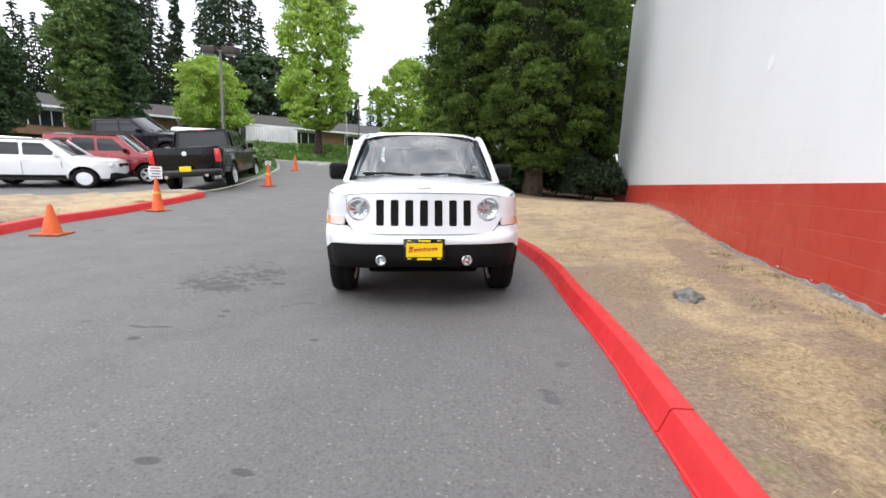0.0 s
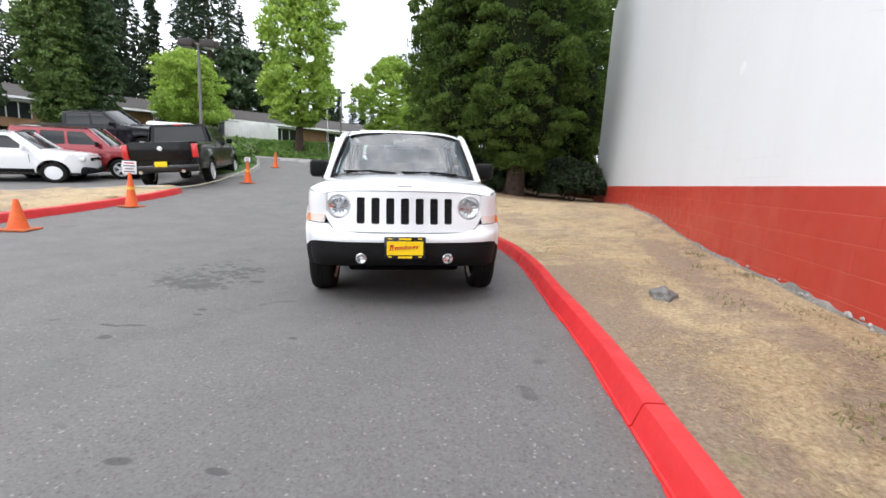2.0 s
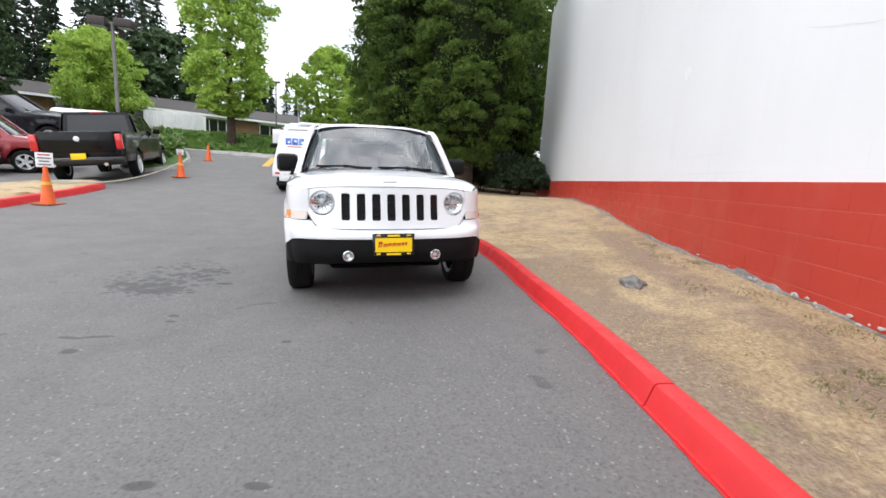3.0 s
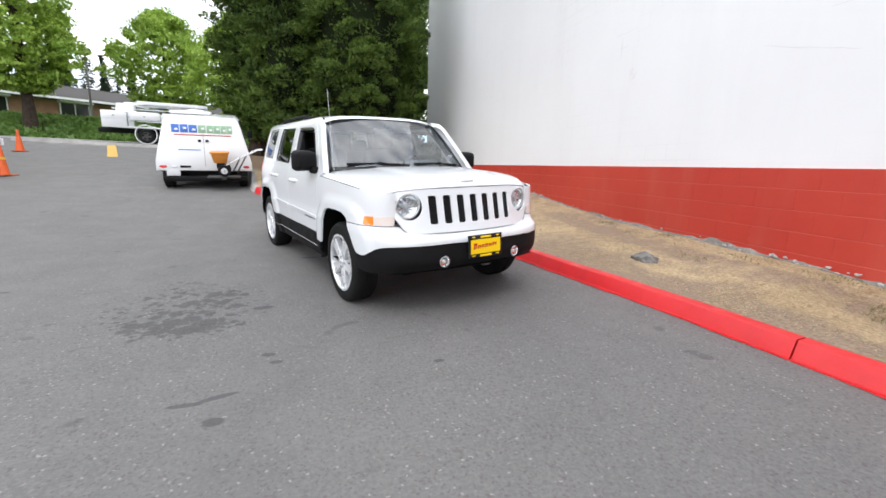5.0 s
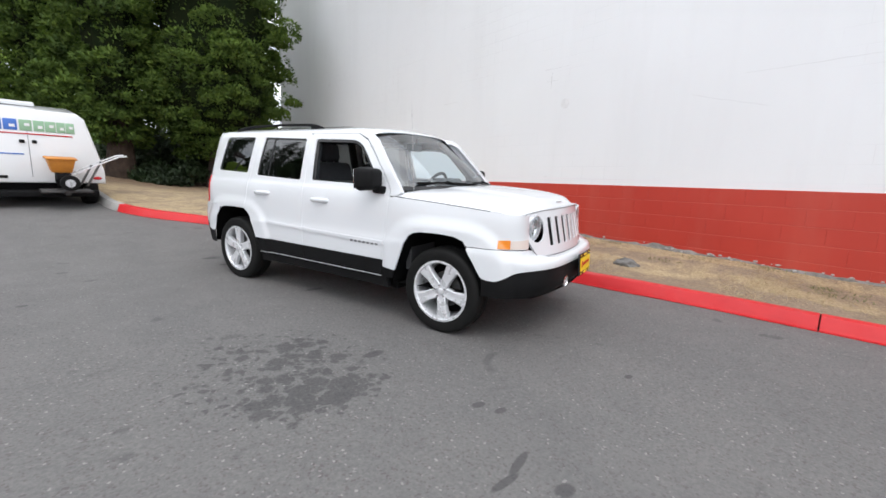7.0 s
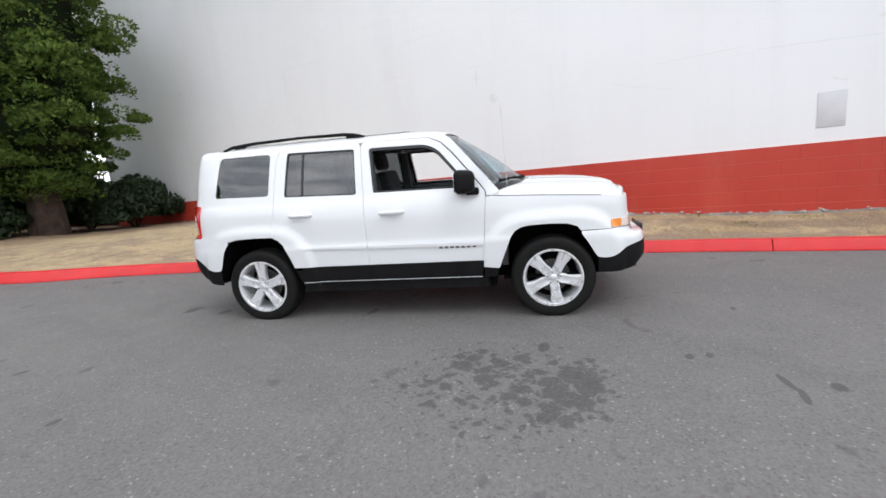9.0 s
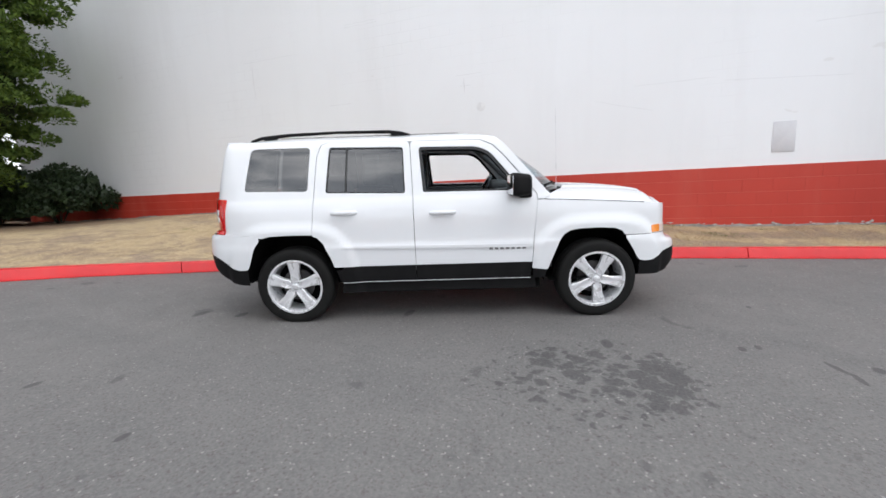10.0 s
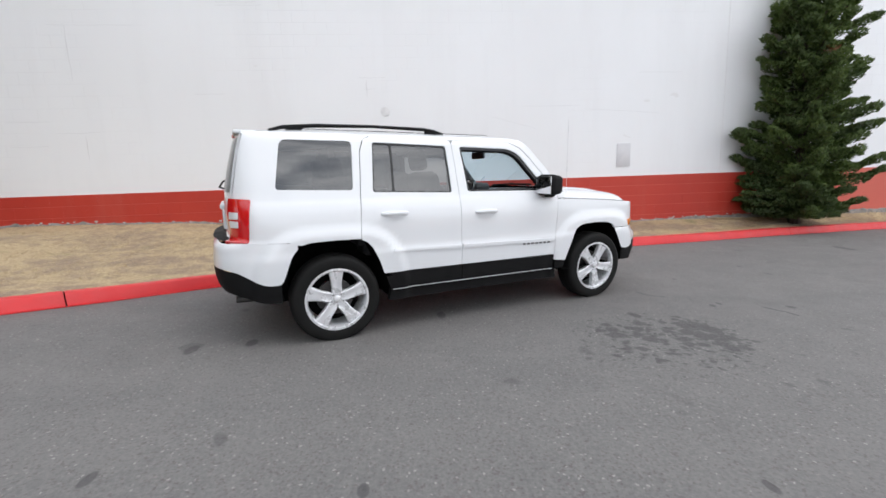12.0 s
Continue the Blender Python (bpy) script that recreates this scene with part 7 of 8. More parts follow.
for px, d, s, src in ((-0.70, 70, 1.05, fir_a), (-0.76, 64, 0.95, fir_b), (-0.64, 74, 1.1, fir_b), (-0.86, 66, 0.62, fir_a), (-0.96, 60, 0.55, fir_b), (-0.93, 56, 0.62, fir_a), (-0.885, 58, 0.58, fir_b), (-1.01, 54, 0.5, fir_a), (-0.83, 60, 0.72, fir_b), (-1.06, 64, 0.7, fir_a), (-1.2, 60, 0.8, fir_b), (-0.36, 84, 0.8, fir_b), (-0.20, 84, 0.62, fir_c),
                      (-0.225, 95, 0.60, fir_a), (-0.17, 96, 0.55, fir_b), (-0.13, 100, 0.52, fir_a), (-0.08, 100, 0.5, fir_b), (-0.05, 90, 0.55, fir_c), (-0.01, 95, 0.5, fir_a), (0.04, 85, 0.55, fir_b), (0.30, 80, 0.5, fir_b), (-1.35, 60, 0.9, fir_a), (-0.47, 62, 1.12, fir_a), (-0.52, 74, 1.15, fir_b), (-0.615, 64, 0.6, fir_a), (-0.67, 66, 1.15, fir_b), (-0.73, 58, 1.0, fir_a), (-0.81, 72, 0.8, fir_b), (-0.91, 70, 0.66, fir_a),
                      (-0.405, 74, 0.8, fir_b), (-0.24, 88, 0.75, fir_b), (-0.215, 80, 0.6, fir_c), (-0.15, 88, 0.6, fir_c), (-1.0, 72, 0.62, fir_a), (-0.11, 92, 0.62, fir_c)):
    k += 1
    copy_thing(src, pose(*at_far(px, d, 5.0), 0, 0, 71 * k) @ Matrix.Scale(s, 4))
for x, y, s, src in ((-8.5, 58, 0.66, fir_a), (-12.5, 70, 0.4, fir_b), (-1.5, 62, 0.5, fir_c), (3.0, 64, 0.5, fir_b), (-20, 78, 0.5, fir_c)):
    k += 1
    copy_thing(src, pose(x, y, 4.4, 0, 0, 53 * k) @ Matrix.Scale(s, 4))


# ---- planted bank beyond the cross street ----
def bank_z(x, y):
    return road_z(x, 29.0) + 1.35 * smooth(29.0, 34.0, y) + 0.8 * smooth(34, 46, y) + 0.6 * smooth(46, 60, y)


def street_edge(x):
    return 28.3 + 0.06 * (x + 14)


far_bank = part("planted_bank", sheet(lambda x, v: (x, street_edge(x) + v, bank_z(x, street_edge(x) + v - 28.3 + 29.0) + (0.14 if v < 0.01 else 0.16) + 0.12 * noise.noise((x * 0.3, v * 0.4, 1.0)) * min(1, v)), steps([(-140, -50, 10), (-50, 15, 0.8), (15, 90, 10)]), steps([(0, 8, 0.4), (8, 40, 4), (40, 160, 20)])), M_GRASS)
tagged(far_bank, "green planted bank beyond the cross street", "bank", kind="structure")
RNG = np.random.default_rng(77)
n = 34000
X = RNG.uniform(-42, 8, n)
V = RNG.uniform(0.4, 7.5, n) ** 1.0
H = np.array([bank_z(x, v + 29.0) for x, v in zip(X, V)])
Z = H + 0.2 + RNG.uniform(0, 1, n) * (0.06 + 0.16 * np.clip((V - 0.8) / 1.5, 0, 1)) * (0.8 + 0.3 * np.sin(X * 1.3) * np.cos(V * 1.7))
P = np.stack([X, np.array([street_edge(x) for x in X]) + V, Z], 1)
hedge = leaves("ground_cover", P, np.repeat(np.array([[0, -0.6, 0.8]]), n, 0), 0.26, M_HEDGE, None, 0.8, 0.8)
tagged(hedge, "thick green ivy and shrubs over the planted bank", "ground cover", kind="stuff")
far_kerb = tagged(new("far_kerb"), "pale concrete kerb of the cross street", "kerb", kind="structure")
kerb_run([Vector((x, street_edge(x))) for x in span(10, -45, 110)], road_z, 0.15, 0.18, M_CONCRETE, far_kerb, every=14)
# ---- the low school building on the rise ----
M_ROOF = mottled("brown_shingle_roof", (0.040, 0.035, 0.033), (0.058, 0.051, 0.047), 0.8, 0.9, 0.5, 0.02, fine=9.0)
M_BRICK = mottled("tan_brick", (0.28, 0.155, 0.09), (0.22, 0.12, 0.07), 1.5, 0.9, 0.4, 0.01, fine=12.0)
M_WHITE_TRIM = mottled("white_trim", (0.72, 0.72, 0.72), (0.62, 0.62, 0.62), 2.0, 0.6)
M_PURPLE = Mat("purple_panel", (0.13, 0.06, 0.32), 0.5).m
M_DARK_PANE = Mat("dark_window_pane", (0.02, 0.022, 0.025), 0.08).m


def school():
    b = thing("school_building", "long low brown-roofed school building behind the trees", "building", pose(*far(-24.4, 4.3, 48.2), 0, 0, 44.0))
    L = 62
    part("wall", box((L, 8, 2.7), (0, 4, 1.0)), M_BRICK, b)
    rf = prism([(-1.4, 2.25), (4.0, 3.9), (9.4, 2.25), (9.4, 2.05), (-1.4, 2.05)], L + 1.6, pose(-L / 2 - 0.8, 0, 0, 90, 0, 90))
    part("roof", rf, M_ROOF, b)
    part("fascia", box((L + 1.6, 0.06, 0.2), (0, -1.43, 2.15)), M_WHITE_TRIM, b)
    x = -28.0
    k = 0
    while x < 29:
        w = (4.2, 2.2, 3.4)[k % 3]
        win = part("window", box((w, 0.12, 1.35), (x, -0.05, 1.15)), M_DARK_PANE, b)
        part("window_head", box((w + 0.3, 0.9, 0.18), (x, -0.45, 1.98)), M_WHITE_TRIM, win)
        n = int(w / 0.8)
        for i in range(n + 1):
            part("mullion", box((0.08, 0.18, 1.35), (x - w / 2 + w * i / n, -0.06, 1.15)), M_WHITE_TRIM if k != 3 else M_PURPLE, win)
        if k == 3:
            part("purple_panel", box((w - 0.2, 0.14, 0.7), (x, -0.08, 0.9)), M_PURPLE, win)
        x += w + (2.6, 3.4, 1.9)[k % 3]
        k += 1
    for x in (-12, 9, 21):
        part("roof_vent", lathe([(0.18, 0), (0.18, 0.5), (0.26, 0.55), (0.26, 0.7), (0, 0.75)], 12, pose(x, 2.5, 3.3)), M_WHITE_TRIM, b)


school()
shed = thing("storage_container", "white storage container in front of the school", "container", pose(*at_far(-0.385, 41, 3.6), 0, 0, 15.7))
part("box_body", box((4.0, 2.2, 1.75), (0, 0, 0.95), 0.04), M_WHITE_TRIM, shed)
for i in range(16):
    part("rib", box((0.06, 0.05, 1.55), (-1.85 + 3.7 * i / 15, -1.12, 0.95)), M_WHITE_TRIM, shed)
part("skid", box((3.9, 2.0, 0.12), (0, 0, 0.04)), M_BLACK_TRIM, shed)
tarp = thing("covered_load", "white tarpaulin over a load behind the pickup", "tarpaulin", pose(*at_far(-0.545, 27, 2.0), 0, 0, 20))
part("sheet_cover", box((2.8, 1.6, 1.75), (0, 0, 0.88), 0.25, 3), M_WHITE_TRIM, tarp)

# ---- lamp posts ----
def lot_lamp(m):
    t = thing("lot_lamp", "tall grey parking lot lamp with two dark box heads", "lamp post", m)
    part("pole", tube([(0, 0, -0.3), (0, 0, 7.0)], [0.10, 0.075], 12), M_DARK_STEEL, t)
    part("base", lathe([(0.28, -0.3), (0.28, 0.6), (0.1, 0.65)], 20), M_CONCRETE, t)
    for sx in (-1, 1):
        head = part("lamp_head", box((0.82, 0.62, 0.42), (sx * 0.60, 0, 7.0), 0.06), M_BROWN_METAL, t)
        part("lamp_lens", box((0.6, 0.40, 0.02), (sx * 0.60, 0, 6.785)), M_WHITE_LENS, head)
        part("lamp_arm", tube([(0, 0, 7.0), (sx * 0.3, 0, 7.0)], 0.04, 8), M_DARK_STEEL, t)


M_DARK_STEEL = mottled("weathered_pole_steel", (0.13, 0.12, 0.115), (0.17, 0.16, 0.15), 3.0, 0.6)
M_BROWN_METAL = mottled("dark_brown_metal", (0.022, 0.014, 0.013), (0.032, 0.021, 0.019), 4.0, 0.6)
lot_lamp(pose(*at_far(-0.492, 26, 1.1), 0, 0, 16))
t = thing("street_light", "thin grey street light beyond the bank", "lamp post", pose(*at_far(-0.195, 42, 3.6)))
part("pole", tube([(0, 0, -0.3), (0, 0, 5.2)], [0.09, 0.06], 10), M_DARK_STEEL, t)
part("lamp_head", box((0.5, 0.3, 0.18), (0.15, 0, 5.25), 0.05), M_DARK_STEEL, t)
t = thing("street_light", "thin grey street light on the far bank", "lamp post", pose(-6.4, 33.5, 3.2))
part("pole", tube([(0, 0, -0.3), (0, 0, 7.5)], [0.09, 0.06], 10), M_DARK_STEEL, t)
part("lamp_head", box((0.5, 0.3, 0.18), (0.15, 0, 7.55), 0.05), M_DARK_STEEL, t)

# ---- traffic island with red kerb, and the green island behind ----
ISLE = [(-5.4, -3.0), (-6.3, 0.0), (-7.3, 2.6), (-8.1, 4.42), (-8.7, 5.55), (-9.42, 7.86), (-9.62, 9.1), (-9.9, 10.0), (-10.5, 10.25), (-11.3, 9.8), (-12.4, 8.3), (-14.0, 6.4), (-16.5, 3.5), (-20, -0.5)]
isle_pts = resample([(x, y) for x, y in ISLE[::-1]], 0.25)
isle_kerb = tagged(new("island_kerb"), "low red painted kerb round the dry island", "kerb", kind="structure")
kerb_run(isle_pts, road_z, 0.14, 0.16, lambda p: M_KERB if p.x > -10.0 else M_CONCRETE, isle_kerb, every=12)


def isle_fill(pts, inset, lift, seed):
    own = bmesh.new()
    loop = []
    for i, p in enumerate(pts):
        d = (pts[min(i + 1, len(pts) - 1)] - pts[max(i - 1, 0)]).normalized()
        q = p + Vector((d.y, -d.x)) * inset
        loop.append(q)
    vs_ = [own.verts.new((q.x, q.y, 0)) for q in loop]
    for i in range(len(vs_)):
        own.edges.new((vs_[i - 1], vs_[i]))
    bmesh.ops.triangle_fill(own, edges=own.edges[:], use_beauty=True)
    for ax, lo_, hi_ in ((0, -24, -4), (1, -6, 34)):
        for j in range(int((hi_ - lo_) / 0.8)):
            co, no = [0, 0, 0], [0, 0, 0]
            co[ax], no[ax] = lo_ + j * 0.8, 1
            bmesh.ops.bisect_plane(own, geom=own.verts[:] + own.edges[:] + own.faces[:], plane_co=co, plane_no=no, dist=1e-4)
    for v in own.verts:
        rim = len([e for e in v.link_edges if len(e.link_faces) == 1]) > 0
        v.co.z = road_z(v.co.x, v.co.y) + (0.12 if rim else lift + 0.05 * noise.noise((v.co.x, v.co.y, seed)))
    return own


isle = part("island_lawn", isle_fill(isle_pts, 0.15, 0.19, 2.0), M_LAWN)
tagged(isle, "parched lawn on the traffic island", "lawn", kind="structure")
GREEN = [(-12.2, 14.2), (-12.0, 15.3), (-13.0, 17.4), (-14.6, 19.6), (-16.8, 22.2), (-20.0, 24.0), (-24.0, 23.6), (-23.0, 20.5), (-19.0, 18.6), (-15.4, 16.2), (-13.4, 14.4), (-12.6, 13.9)]
green_pts = resample(GREEN[::-1] + [GREEN[-1]], 0.3)
green_kerb = tagged(new("green_island_kerb"), "grey concrete kerb round the planted island", "kerb", kind="structure")
kerb_run(green_pts, road_z, 0.14, 0.16, M_CONCRETE, green_kerb, every=10)
gi = part("planted_island", isle_fill(green_pts, 0.15, 0.30, 4.0), M_GRASS)
tagged(gi, "grassy planted island beside the lot", "planting", kind="structure")
M_ROUGH = leafy("rough_shrub_leaves", (0.12, 0.17, 0.06), (0.20, 0.24, 0.10), (0.07, 0.11, 0.035))
for k, (x, y, s) in enumerate([(-14.3, 17.0, 1.0), (-15.6, 18.6, 1.1), (-17.0, 20.6, 1.2), (-19.2, 21.6, 1.3), (-13.3, 15.6, 0.7), (-21.5, 22.3, 1.2)]):
    shrub("island_shrub", "scrubby green shrub on the planted island", pose(x, y, road_z(x, y) + 0.22), 1.0 * s, 0.9 * s, 0.95 * s, 150, 0.16, M_ROUGH if k % 2 else M_HEDGE, 80 + k, "island shrubs")


# ---- cones, tape and road markings ----
def cone_mesh(t, h, base, top=0.03):
    part("cone_body", lathe([(base * 0.33, 0.028), (base * 0.31, 0.05), (top + (base * 0.31 - top) * 0.35, h * 0.66), (top, h), (top * 0.6, h), (top * 0.5, h * 0.6)], 28), M_CONE, t, "orange rubber cone")
    part("cone_base", box((base, base, 0.03), (0, 0, 0.016), 0.01), M_CONE_BASE, t, "square rubber base")


M_CONE = mottled("orange_cone_rubber", (0.80, 0.13, 0.02), (0.66, 0.10, 0.02), 6.0, 0.5, 0.1, 0.001)
M_CONE_BASE = mottled("dirty_orange_rubber", (0.55, 0.12, 0.03), (0.30, 0.08, 0.03), 7.0, 0.7)
M_CONE_BAND = Mat("yellow_tape_band", (0.75, 0.42, 0.05), 0.5).m
for label, x, y, h, base, sign in (("weathered low orange traffic cone by the island kerb", -7.62, 4.80, 0.46, 0.40, False), ("orange traffic cone holding a white paper notice", -8.98, 7.74, 0.74, 0.38, True),
                                   ("orange traffic cone with a small notice beside the drive", -9.9, 12.7, 0.72, 0.38, "s"), ("orange traffic cone up the drive", -12.8, 18.35, 0.72, 0.38, False)):
    c = thing("traffic_cone", label, "traffic cone", pose(x, y, road_z(x, y), 0, 0, 20 * x), "traffic cones")
    cone_mesh(c, h, base)
    if sign:
        part("tape_band", lathe([(0.085, h * 0.52), (0.078, h * 0.60)], 24), M_CONE_BAND, c)
        w, hh = (0.26, 0.28) if sign is True else (0.18, 0.16)
        pl = part("notice", box((w, 0.012, hh), (0, 0, h + hh * 0.5 - 0.02), 0.003), M_STICKER, c, "white paper notice with grey bars")
        pl.matrix_basis = pose(0, 0, 0, 0, 0, -20 * x + 38)
        for i in range(4):
            part("print_bar", box((w * (0.7, 0.8, 0.6, 0.75)[i], 0.003, hh * 0.10), (0, -0.009, h + hh * (0.85 - 0.22 * i) - 0.02)), M_GREY_INK if i else M_RED_INK, pl)
M_TAPE = Mat("pale_tape", (0.62, 0.60, 0.45), 0.5).m
tape = thing("barrier_tape", "pale barrier tape strung between two cones", "tape")
ends = [Vector((-8.98, 7.74, road_z(-8.98, 7.74) + 0.42)), Vector((-9.9, 12.7, road_z(-9.9, 12.7) + 0.46))]
part("ribbon", sheet(lambda u, v: tuple(ends[0].lerp(ends[1], u) + Vector((0, 0, 0.035 * v - 0.9 * u * (1 - u)))), span(0, 1, 20), span(0, 1, 1)), M_TAPE, tape)
M_LINE = mottled("worn_yellow_line_paint", (0.68, 0.40, 0.06), (0.52, 0.32, 0.08), 4.0, 0.7)
M_WHITE_LINE = mottled("worn_white_line_paint", (0.7, 0.7, 0.68), (0.5, 0.5, 0.48), 3.0, 0.7)


def stripe(name, a, b, w, mat, label):
    a, b = Vector(a), Vector(b)
    d = (b - a).normalized()
    s = Vector((-d.y, d.x)) * w / 2

    def P(u, v):
        q = a.lerp(b, u) + s * v
        return (q.x, q.y, road_z(q.x, q.y) + 0.006)
    return tagged(part(name, sheet(P, span(0, 1, 10), span(-1, 1, 2)), mat), label, "road marking", kind="structure")


stripe("lane_line", (-9.75, 17.6), (-11.9, 22.6), 0.30, M_LINE, "worn yellow lane line")
stripe("edge_line", (-13.5, 27.3), (-8.0, 27.6), 0.35, M_WHITE_LINE, "worn white edge line")

# ---- details on the block wall ----
band = tagged(new("red_band"), "red painted block courses along the foot of the wall", "wall", kind="structure")
block_mesh = {}


def block(width):
    key = round(width, 3)
    if key not in block_mesh:
        own = box((0.03, width - 0.0004, 0.203 - 0.007), bevel=0.0018, segs=1)
        bmesh.ops.recalc_face_normals(own, faces=own.faces)
        me = bpy.data.meshes.new("block")
        own.to_mesh(me)
        own.free()
        me.materials.append(M_RED_WALL)
        block_mesh[key] = me
    return block_mesh[key]


part("band_backing", box((0.02, WALL_END - CORNER + 16, BAND_TOP + 0.5), (WALL_X - 0.002, (WALL_END - CORNER - 16) / 2, (BAND_TOP - 0.5) / 2 - 0.003)), M_JOINT, band, shade=False)
part("corner_band", corner_sheet(-0.5, BAND_TOP, 0.012), M_RED_WALL, band)
for row in range(5):
    z = BAND_TOP - 0.1015 - 0.203 * row
    y = -3.6 + (0.2 if row % 2 else 0.0)
    while y + 0.406 < WALL_END - CORNER:
        yc = y + 0.203
        if z + 0.09 > curve_at(WALL_FOOT, yc) - 0.03:
            ob = new("block", block(0.406))
            ob.location = (WALL_X - 0.001 + 0.0006 * math.sin(yc * 37 + row * 5), yc, z)
            ob.parent = band
        y += 0.406
# rough footing where the paint has broken away
foot = bmesh.new()
rows = []
for y in span(-14, WALL_END - CORNER, 400):
    zf = curve_at(WALL_FOOT, y)
    h = 0.018 + 0.05 * noise.noise((y * 1.3, 0, 1)) + 0.05 * noise.noise((y * 6.1, 0, 2))
    d = 0.006 + 0.008 * noise.noise((y * 4.0, 3, 0))
    rows.append([foot.verts.new(v) for v in ((WALL_X - d - 0.03, y, zf - 0.1), (WALL_X - d - 0.018, y, zf + max(0.0, h) * 0.6), (WALL_X - 0.017, y, zf + max(0.01, h)), (WALL_X + 0.01, y, zf + max(0.01, h)))])
for a, b in zip(rows, rows[1:]):
    for i in range(3):
        foot.faces.new([a[i], a[i + 1], b[i + 1], b[i]])
part("footing", foot, M_FOOTING, band)
plate = thing("wall_plate", "pale grey blanking plate on the white wall", "wall plate", pose(WALL_X - 0.005, 1.375, 1.755))
part("plate_body", box((0.010, 0.29, 0.46), bevel=0.003), M_GREY_PLATE, plate)
patch = thing("wall_patch", "small round patched mark on the white wall", "wall mark", pose(WALL_X - 0.004, 6.13, 2.69, 0, -90, 0))
part("disc", lathe([(0.0, 0.002), (0.075, 0.0015), (0.085, 0.0)], 24), M_PATCH, patch)
joint = thing("expansion_joint", "narrow vertical joint in the white wall", "joint", pose(WALL_X - 0.003, -0.75, 0), kind="structure")
part("joint_strip", box((0.006, 0.009, 6.2), (0, 0, 4.44)), M_PATCH, joint)
crack = bmesh.new()
for y0, z0, l, s in ((2.3, 2.74, 1.2, 0.0), (0.6, 2.56, 1.6, 0.01), (8.2, 4.55, 0.8, 0.0), (3.2, 2.32, 0.9, 0.02), (6.1, 3.3, 0.5, 0.0), (10.2, 4.22, 1.6, 0.0), (12.0, 2.62, 0.7, 0.0), (12.1, 2.2, 0.6, 0.0), (11.2, 2.42, 0.7, 0.0), (8.3, 4.6, 0.7, 0.0), (0.2, 3.35, 0.9, 0.0), (9.0, 3.05, 0.5, 0.0), (6.3, 3.1, 0.25, 0.0)):
    prev = None
    for i in range(13):
        y, z = y0 + l * i / 12, z0 + s * i + 0.012 * noise.noise((y0 + i * 0.7, z0, 0))
        w = 0.0016 + 0.0016 * abs(noise.noise((i * 1.3, z0, 4)))
        cur = [crack.verts.new((WALL_X - 0.004, y, z - w)), crack.verts.new((WALL_X - 0.004, y, z + w))]
        if prev:
            crack.faces.new([prev[0], cur[0], cur[1], prev[1]])
        prev = cur
for y0, z0, l in ((11.45, 1.95, 0.42), (11.52, 3.3, 0.95), (6.45, 2.95, 0.3)):
    prev = None
    for i in range(9):
        z, y = z0 + l * i / 8, y0 + 0.02 * noise.noise((i * 0.6, z0, 2))
        w = 0.0015 + 0.0045 * math.sin(math.pi * i / 8) ** 2
        cur = [crack.verts.new((WALL_X - 0.004, y - w, z)), crack.verts.new((WALL_X - 0.004, y + w, z))]
        if prev:
            crack.faces.new([prev[0], cur[0], cur[1], prev[1]])
        prev = cur
part("hairline_crack", crack, M_CRACK, wall)

# ---- stones and straw on the bank ----
def stone(label, x, y, z, s, seed):
    own = bmesh.new()
    bmesh.ops.create_icosphere(own, subdivisions=3, radius=1.0)
    for v in own.verts:
        k = 1 + 0.35 * noise.noise(v.co * 1.6 + Vector((seed, 0, 0))) + 0.12 * noise.noise(v.co * 5 + Vector((0, seed, 0)))
        v.co = Vector((v.co.x * s[0] * k, v.co.y * s[1] * k, v.co.z * s[2] * k))
    ob = part("stone", own, M_STONE, None, angle=25)
    ob.location = (x, y, z)
    return tagged(ob, label, "stone", "stones on the bank")


stone("jagged grey stone half sunk in the dry bank", 1.0, 4.2, 0.315, (0.12, 0.15, 0.075), 1.0)
stone("small pale stone on the dry bank", 1.41, 5.69, 0.30, (0.05, 0.05, 0.03), 4.0)


def bank_height(x, y):
    """Height of the dry lawn near a place, from the nearest point of its grid."""
    best = min(BANK, key=lambda b: (b[0].x - x) ** 2 + (b[0].y - y) ** 2)
    best = min((bank_point(best[0], best[1], v) for v in span(0, 1, 40)), key=lambda p: (p[0] - x) ** 2 + (p[1] - y) ** 2)
    return best[2]


RNG = np.random.default_rng(90)
P, D = [], []
near = [b for b in BANK if -4.5 < b[0].y < 10.6]
for i in range(90000):
    b = near[int(RNG.integers(len(near)))]
    v = RNG.uniform(0.02, 0.99)
    x, y, z = bank_point(b[0], b[1], v)
    x += RNG.uniform(-0.12, 0.12) * (v < 0.95 and v > 0.1)
    y += RNG.uniform(-0.12, 0.12)
    off = WALL_X - x + 0.25 * noise.noise((x * 1.6, y * 1.6, 1.0))
    worn = 0.45 * (smooth(0.25, 0.4, off) - smooth(0.62, 0.8, off)) * (1 - smooth(5.5, 8, y)) + 0.4 * smooth(0.16, 0.04, v)
    if noise.noise((x * 0.9, y * 0.9, 7.0)) + 0.5 * noise.noise((x * 3, y * 3, 2.0)) - worn < RNG.uniform(-0.45, 0.35):
        continue
    P.append((x, y, z + 0.006))
    a = RNG.uniform(0, 2 * math.pi)
    D.append((math.cos(a), math.sin(a), RNG.uniform(0.05, 0.5)))
M_STRAW = leafy("dry_straw_blades", (0.48, 0.37, 0.22), (0.62, 0.50, 0.32), (0.40, 0.30, 0.18), 0.85)
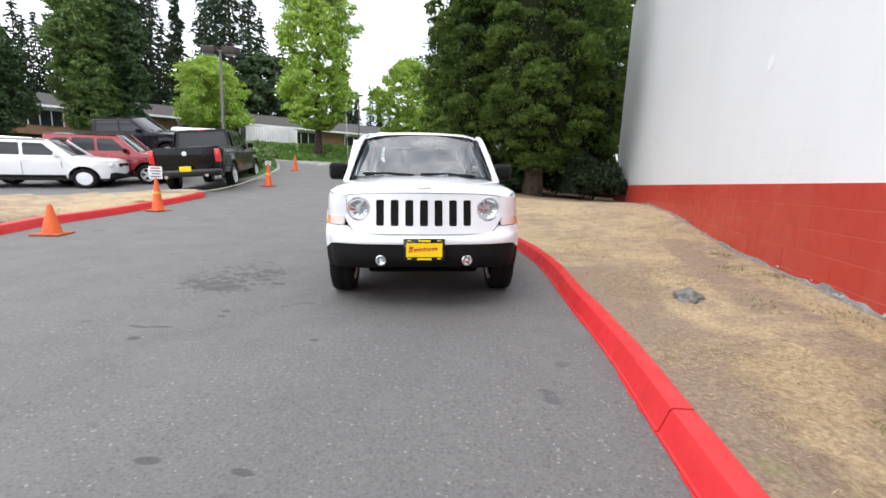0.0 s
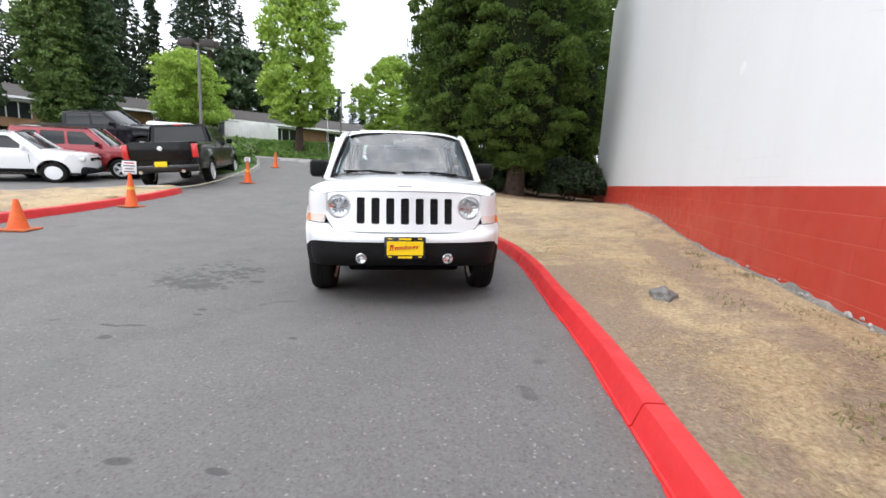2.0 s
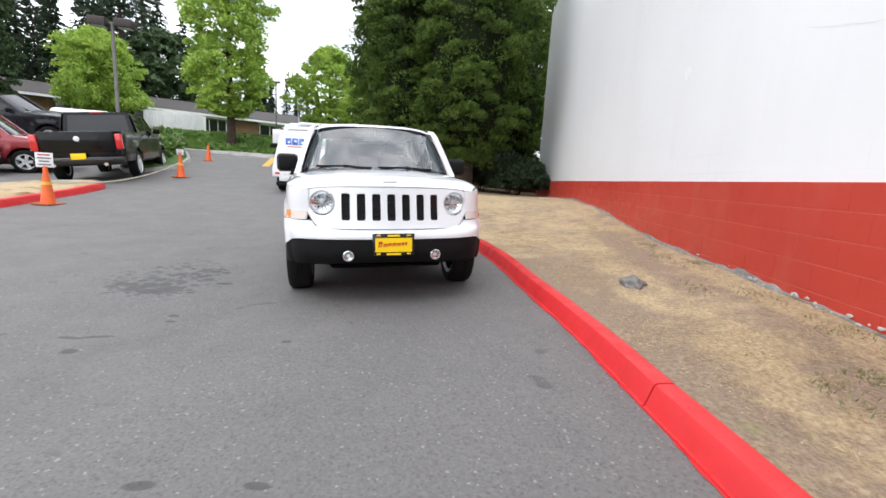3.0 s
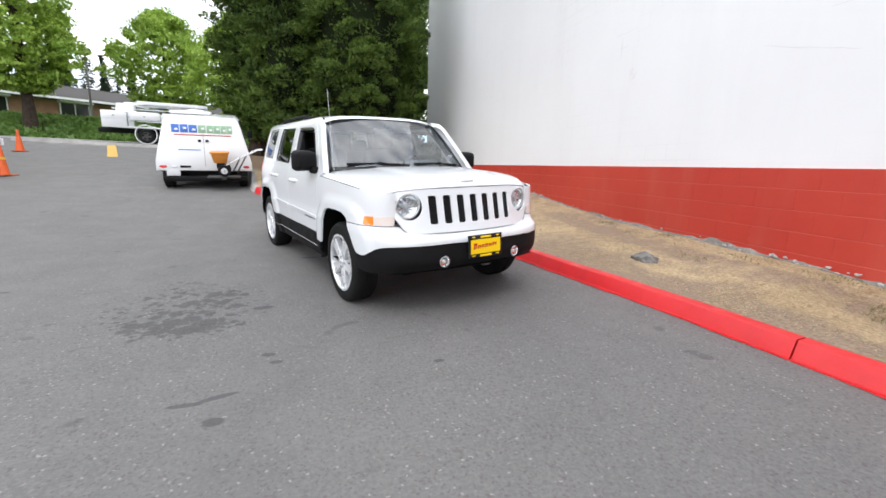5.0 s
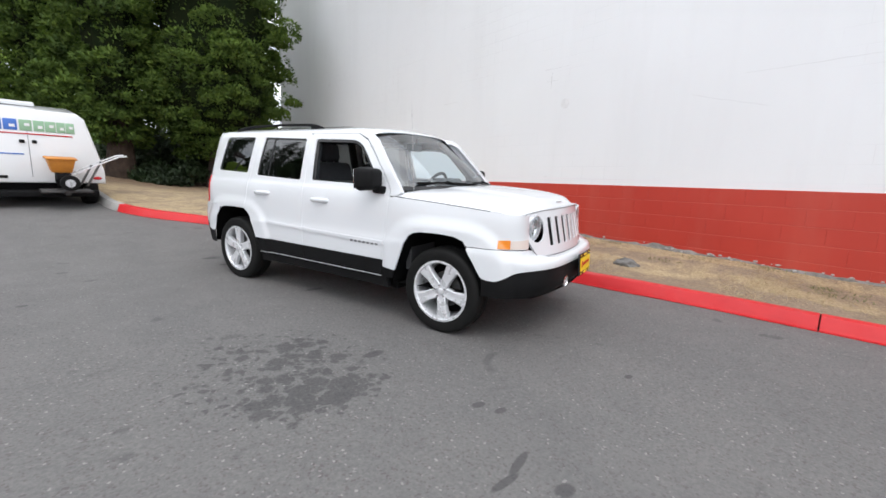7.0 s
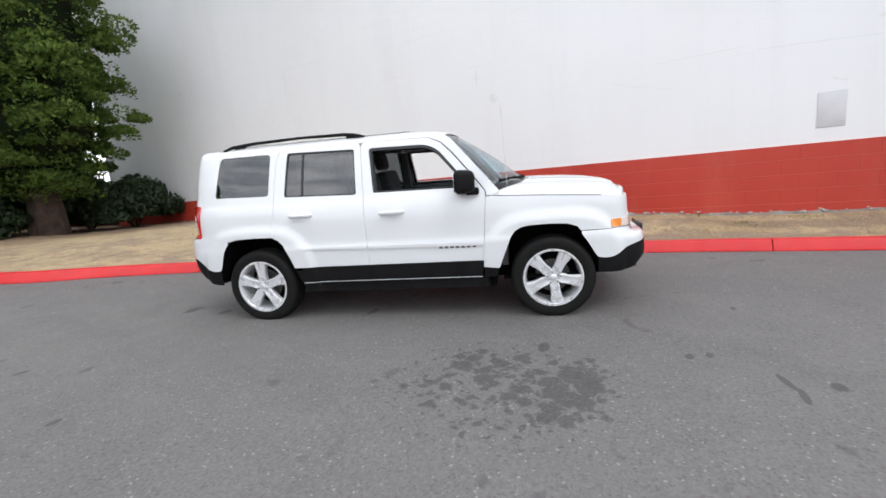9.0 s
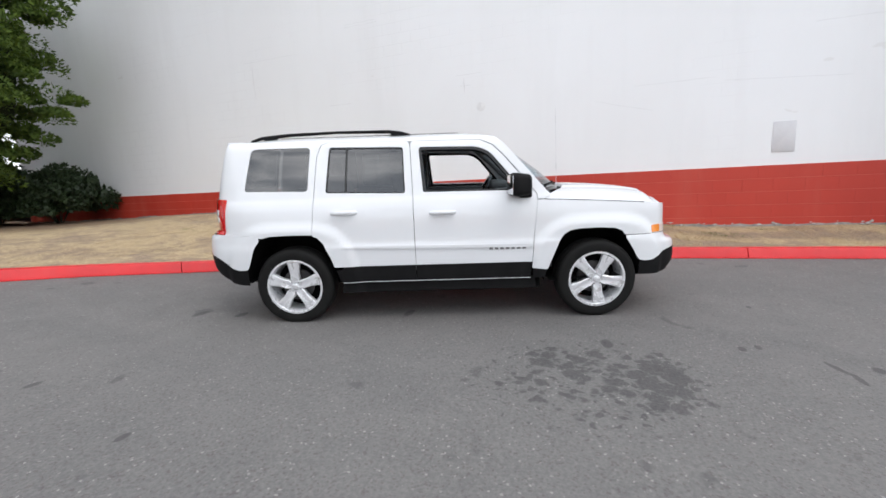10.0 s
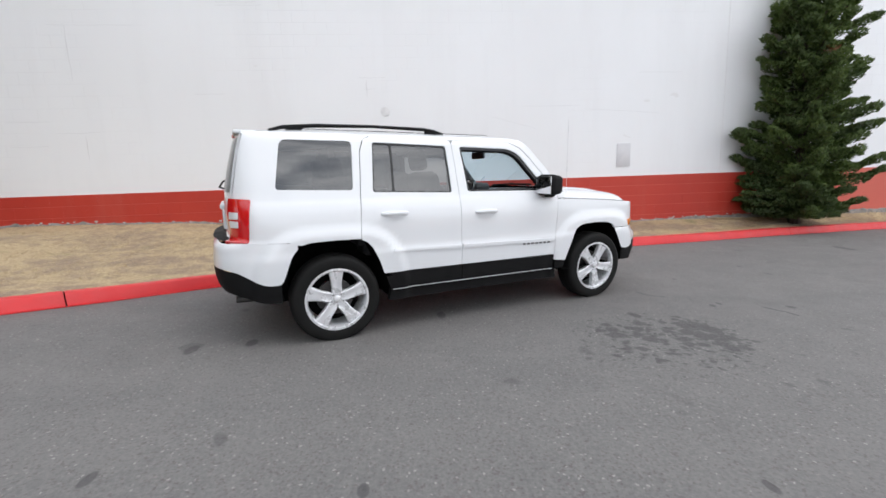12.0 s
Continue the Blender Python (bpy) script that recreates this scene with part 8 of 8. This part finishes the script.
tagged(leaves("straw", np.array(P), np.array(D), 0.030, M_STRAW, None, 0.13, 0.2), "short dry straw blades over the bank", "dry grass", kind="stuff")
RNG = np.random.default_rng(91)
P, D = [], []
for cx, cy in ((1.75, 2.9), (1.55, 2.35), (1.8, 3.7), (1.9, 4.9), (1.7, 5.3), (1.45, 3.95), (1.85, 1.6), (1.3, 2.2), (1.82, 6.1)):
    for i in range(60):
        x, y = cx + RNG.normal(0, 0.09), cy + RNG.normal(0, 0.13)
        x = min(x, WALL_X - 0.05)
        P.append((x, y, bank_height(cx, cy) + 0.02))
        D.append((RNG.normal(0, 0.6), RNG.normal(0, 0.6), 1.0))
M_WEED = leafy("green_weeds", (0.17, 0.19, 0.08), (0.26, 0.26, 0.11), (0.34, 0.29, 0.15), 0.8)
tagged(leaves("weeds", np.array(P), np.array(D), 0.034, M_WEED, None, 0.25, 0.4), "small green weeds in the dry lawn", "weeds", kind="stuff")
# pale lumps of broken concrete along the foot of the wall
RNG = np.random.default_rng(95)
chips = bmesh.new()
for y0, y1, n in ((0.2, 3.6, 34), (8.6, 12.6, 30), (-1.6, 0.2, 12), (4.0, 8.0, 16)):
    for i in range(n):
        y = y0 + (y1 - y0) * (0.5 + 0.5 * math.sin(i * 2.3 + y0)) + RNG.normal(0, 0.08)
        k = RNG.uniform(0.006, 0.019)
        own = bmesh.new()
        bmesh.ops.create_icosphere(own, subdivisions=1, radius=1.0)
        for v in own.verts:
            v.co *= 1 + 0.45 * noise.noise(v.co * 1.7 + Vector((i, y, 0)))
        bmesh.ops.transform(own, matrix=Matrix.Translation((WALL_X - RNG.uniform(0.02, 0.05), y, curve_at(WALL_FOOT, y) + RNG.uniform(0.0, 0.05))) @ Matrix.Diagonal((k * 0.7, k * 1.8, k, 1)), verts=own.verts)
        merge(chips, own)
M_CHIP = mottled("pale_broken_concrete", (0.52, 0.51, 0.50), (0.34, 0.33, 0.32), 20.0, 0.9, 0.5, 0.004)
tagged(part("rubble", chips, M_CHIP, None, angle=20), "pale broken concrete along the foot of the wall", "rubble", kind="stuff")
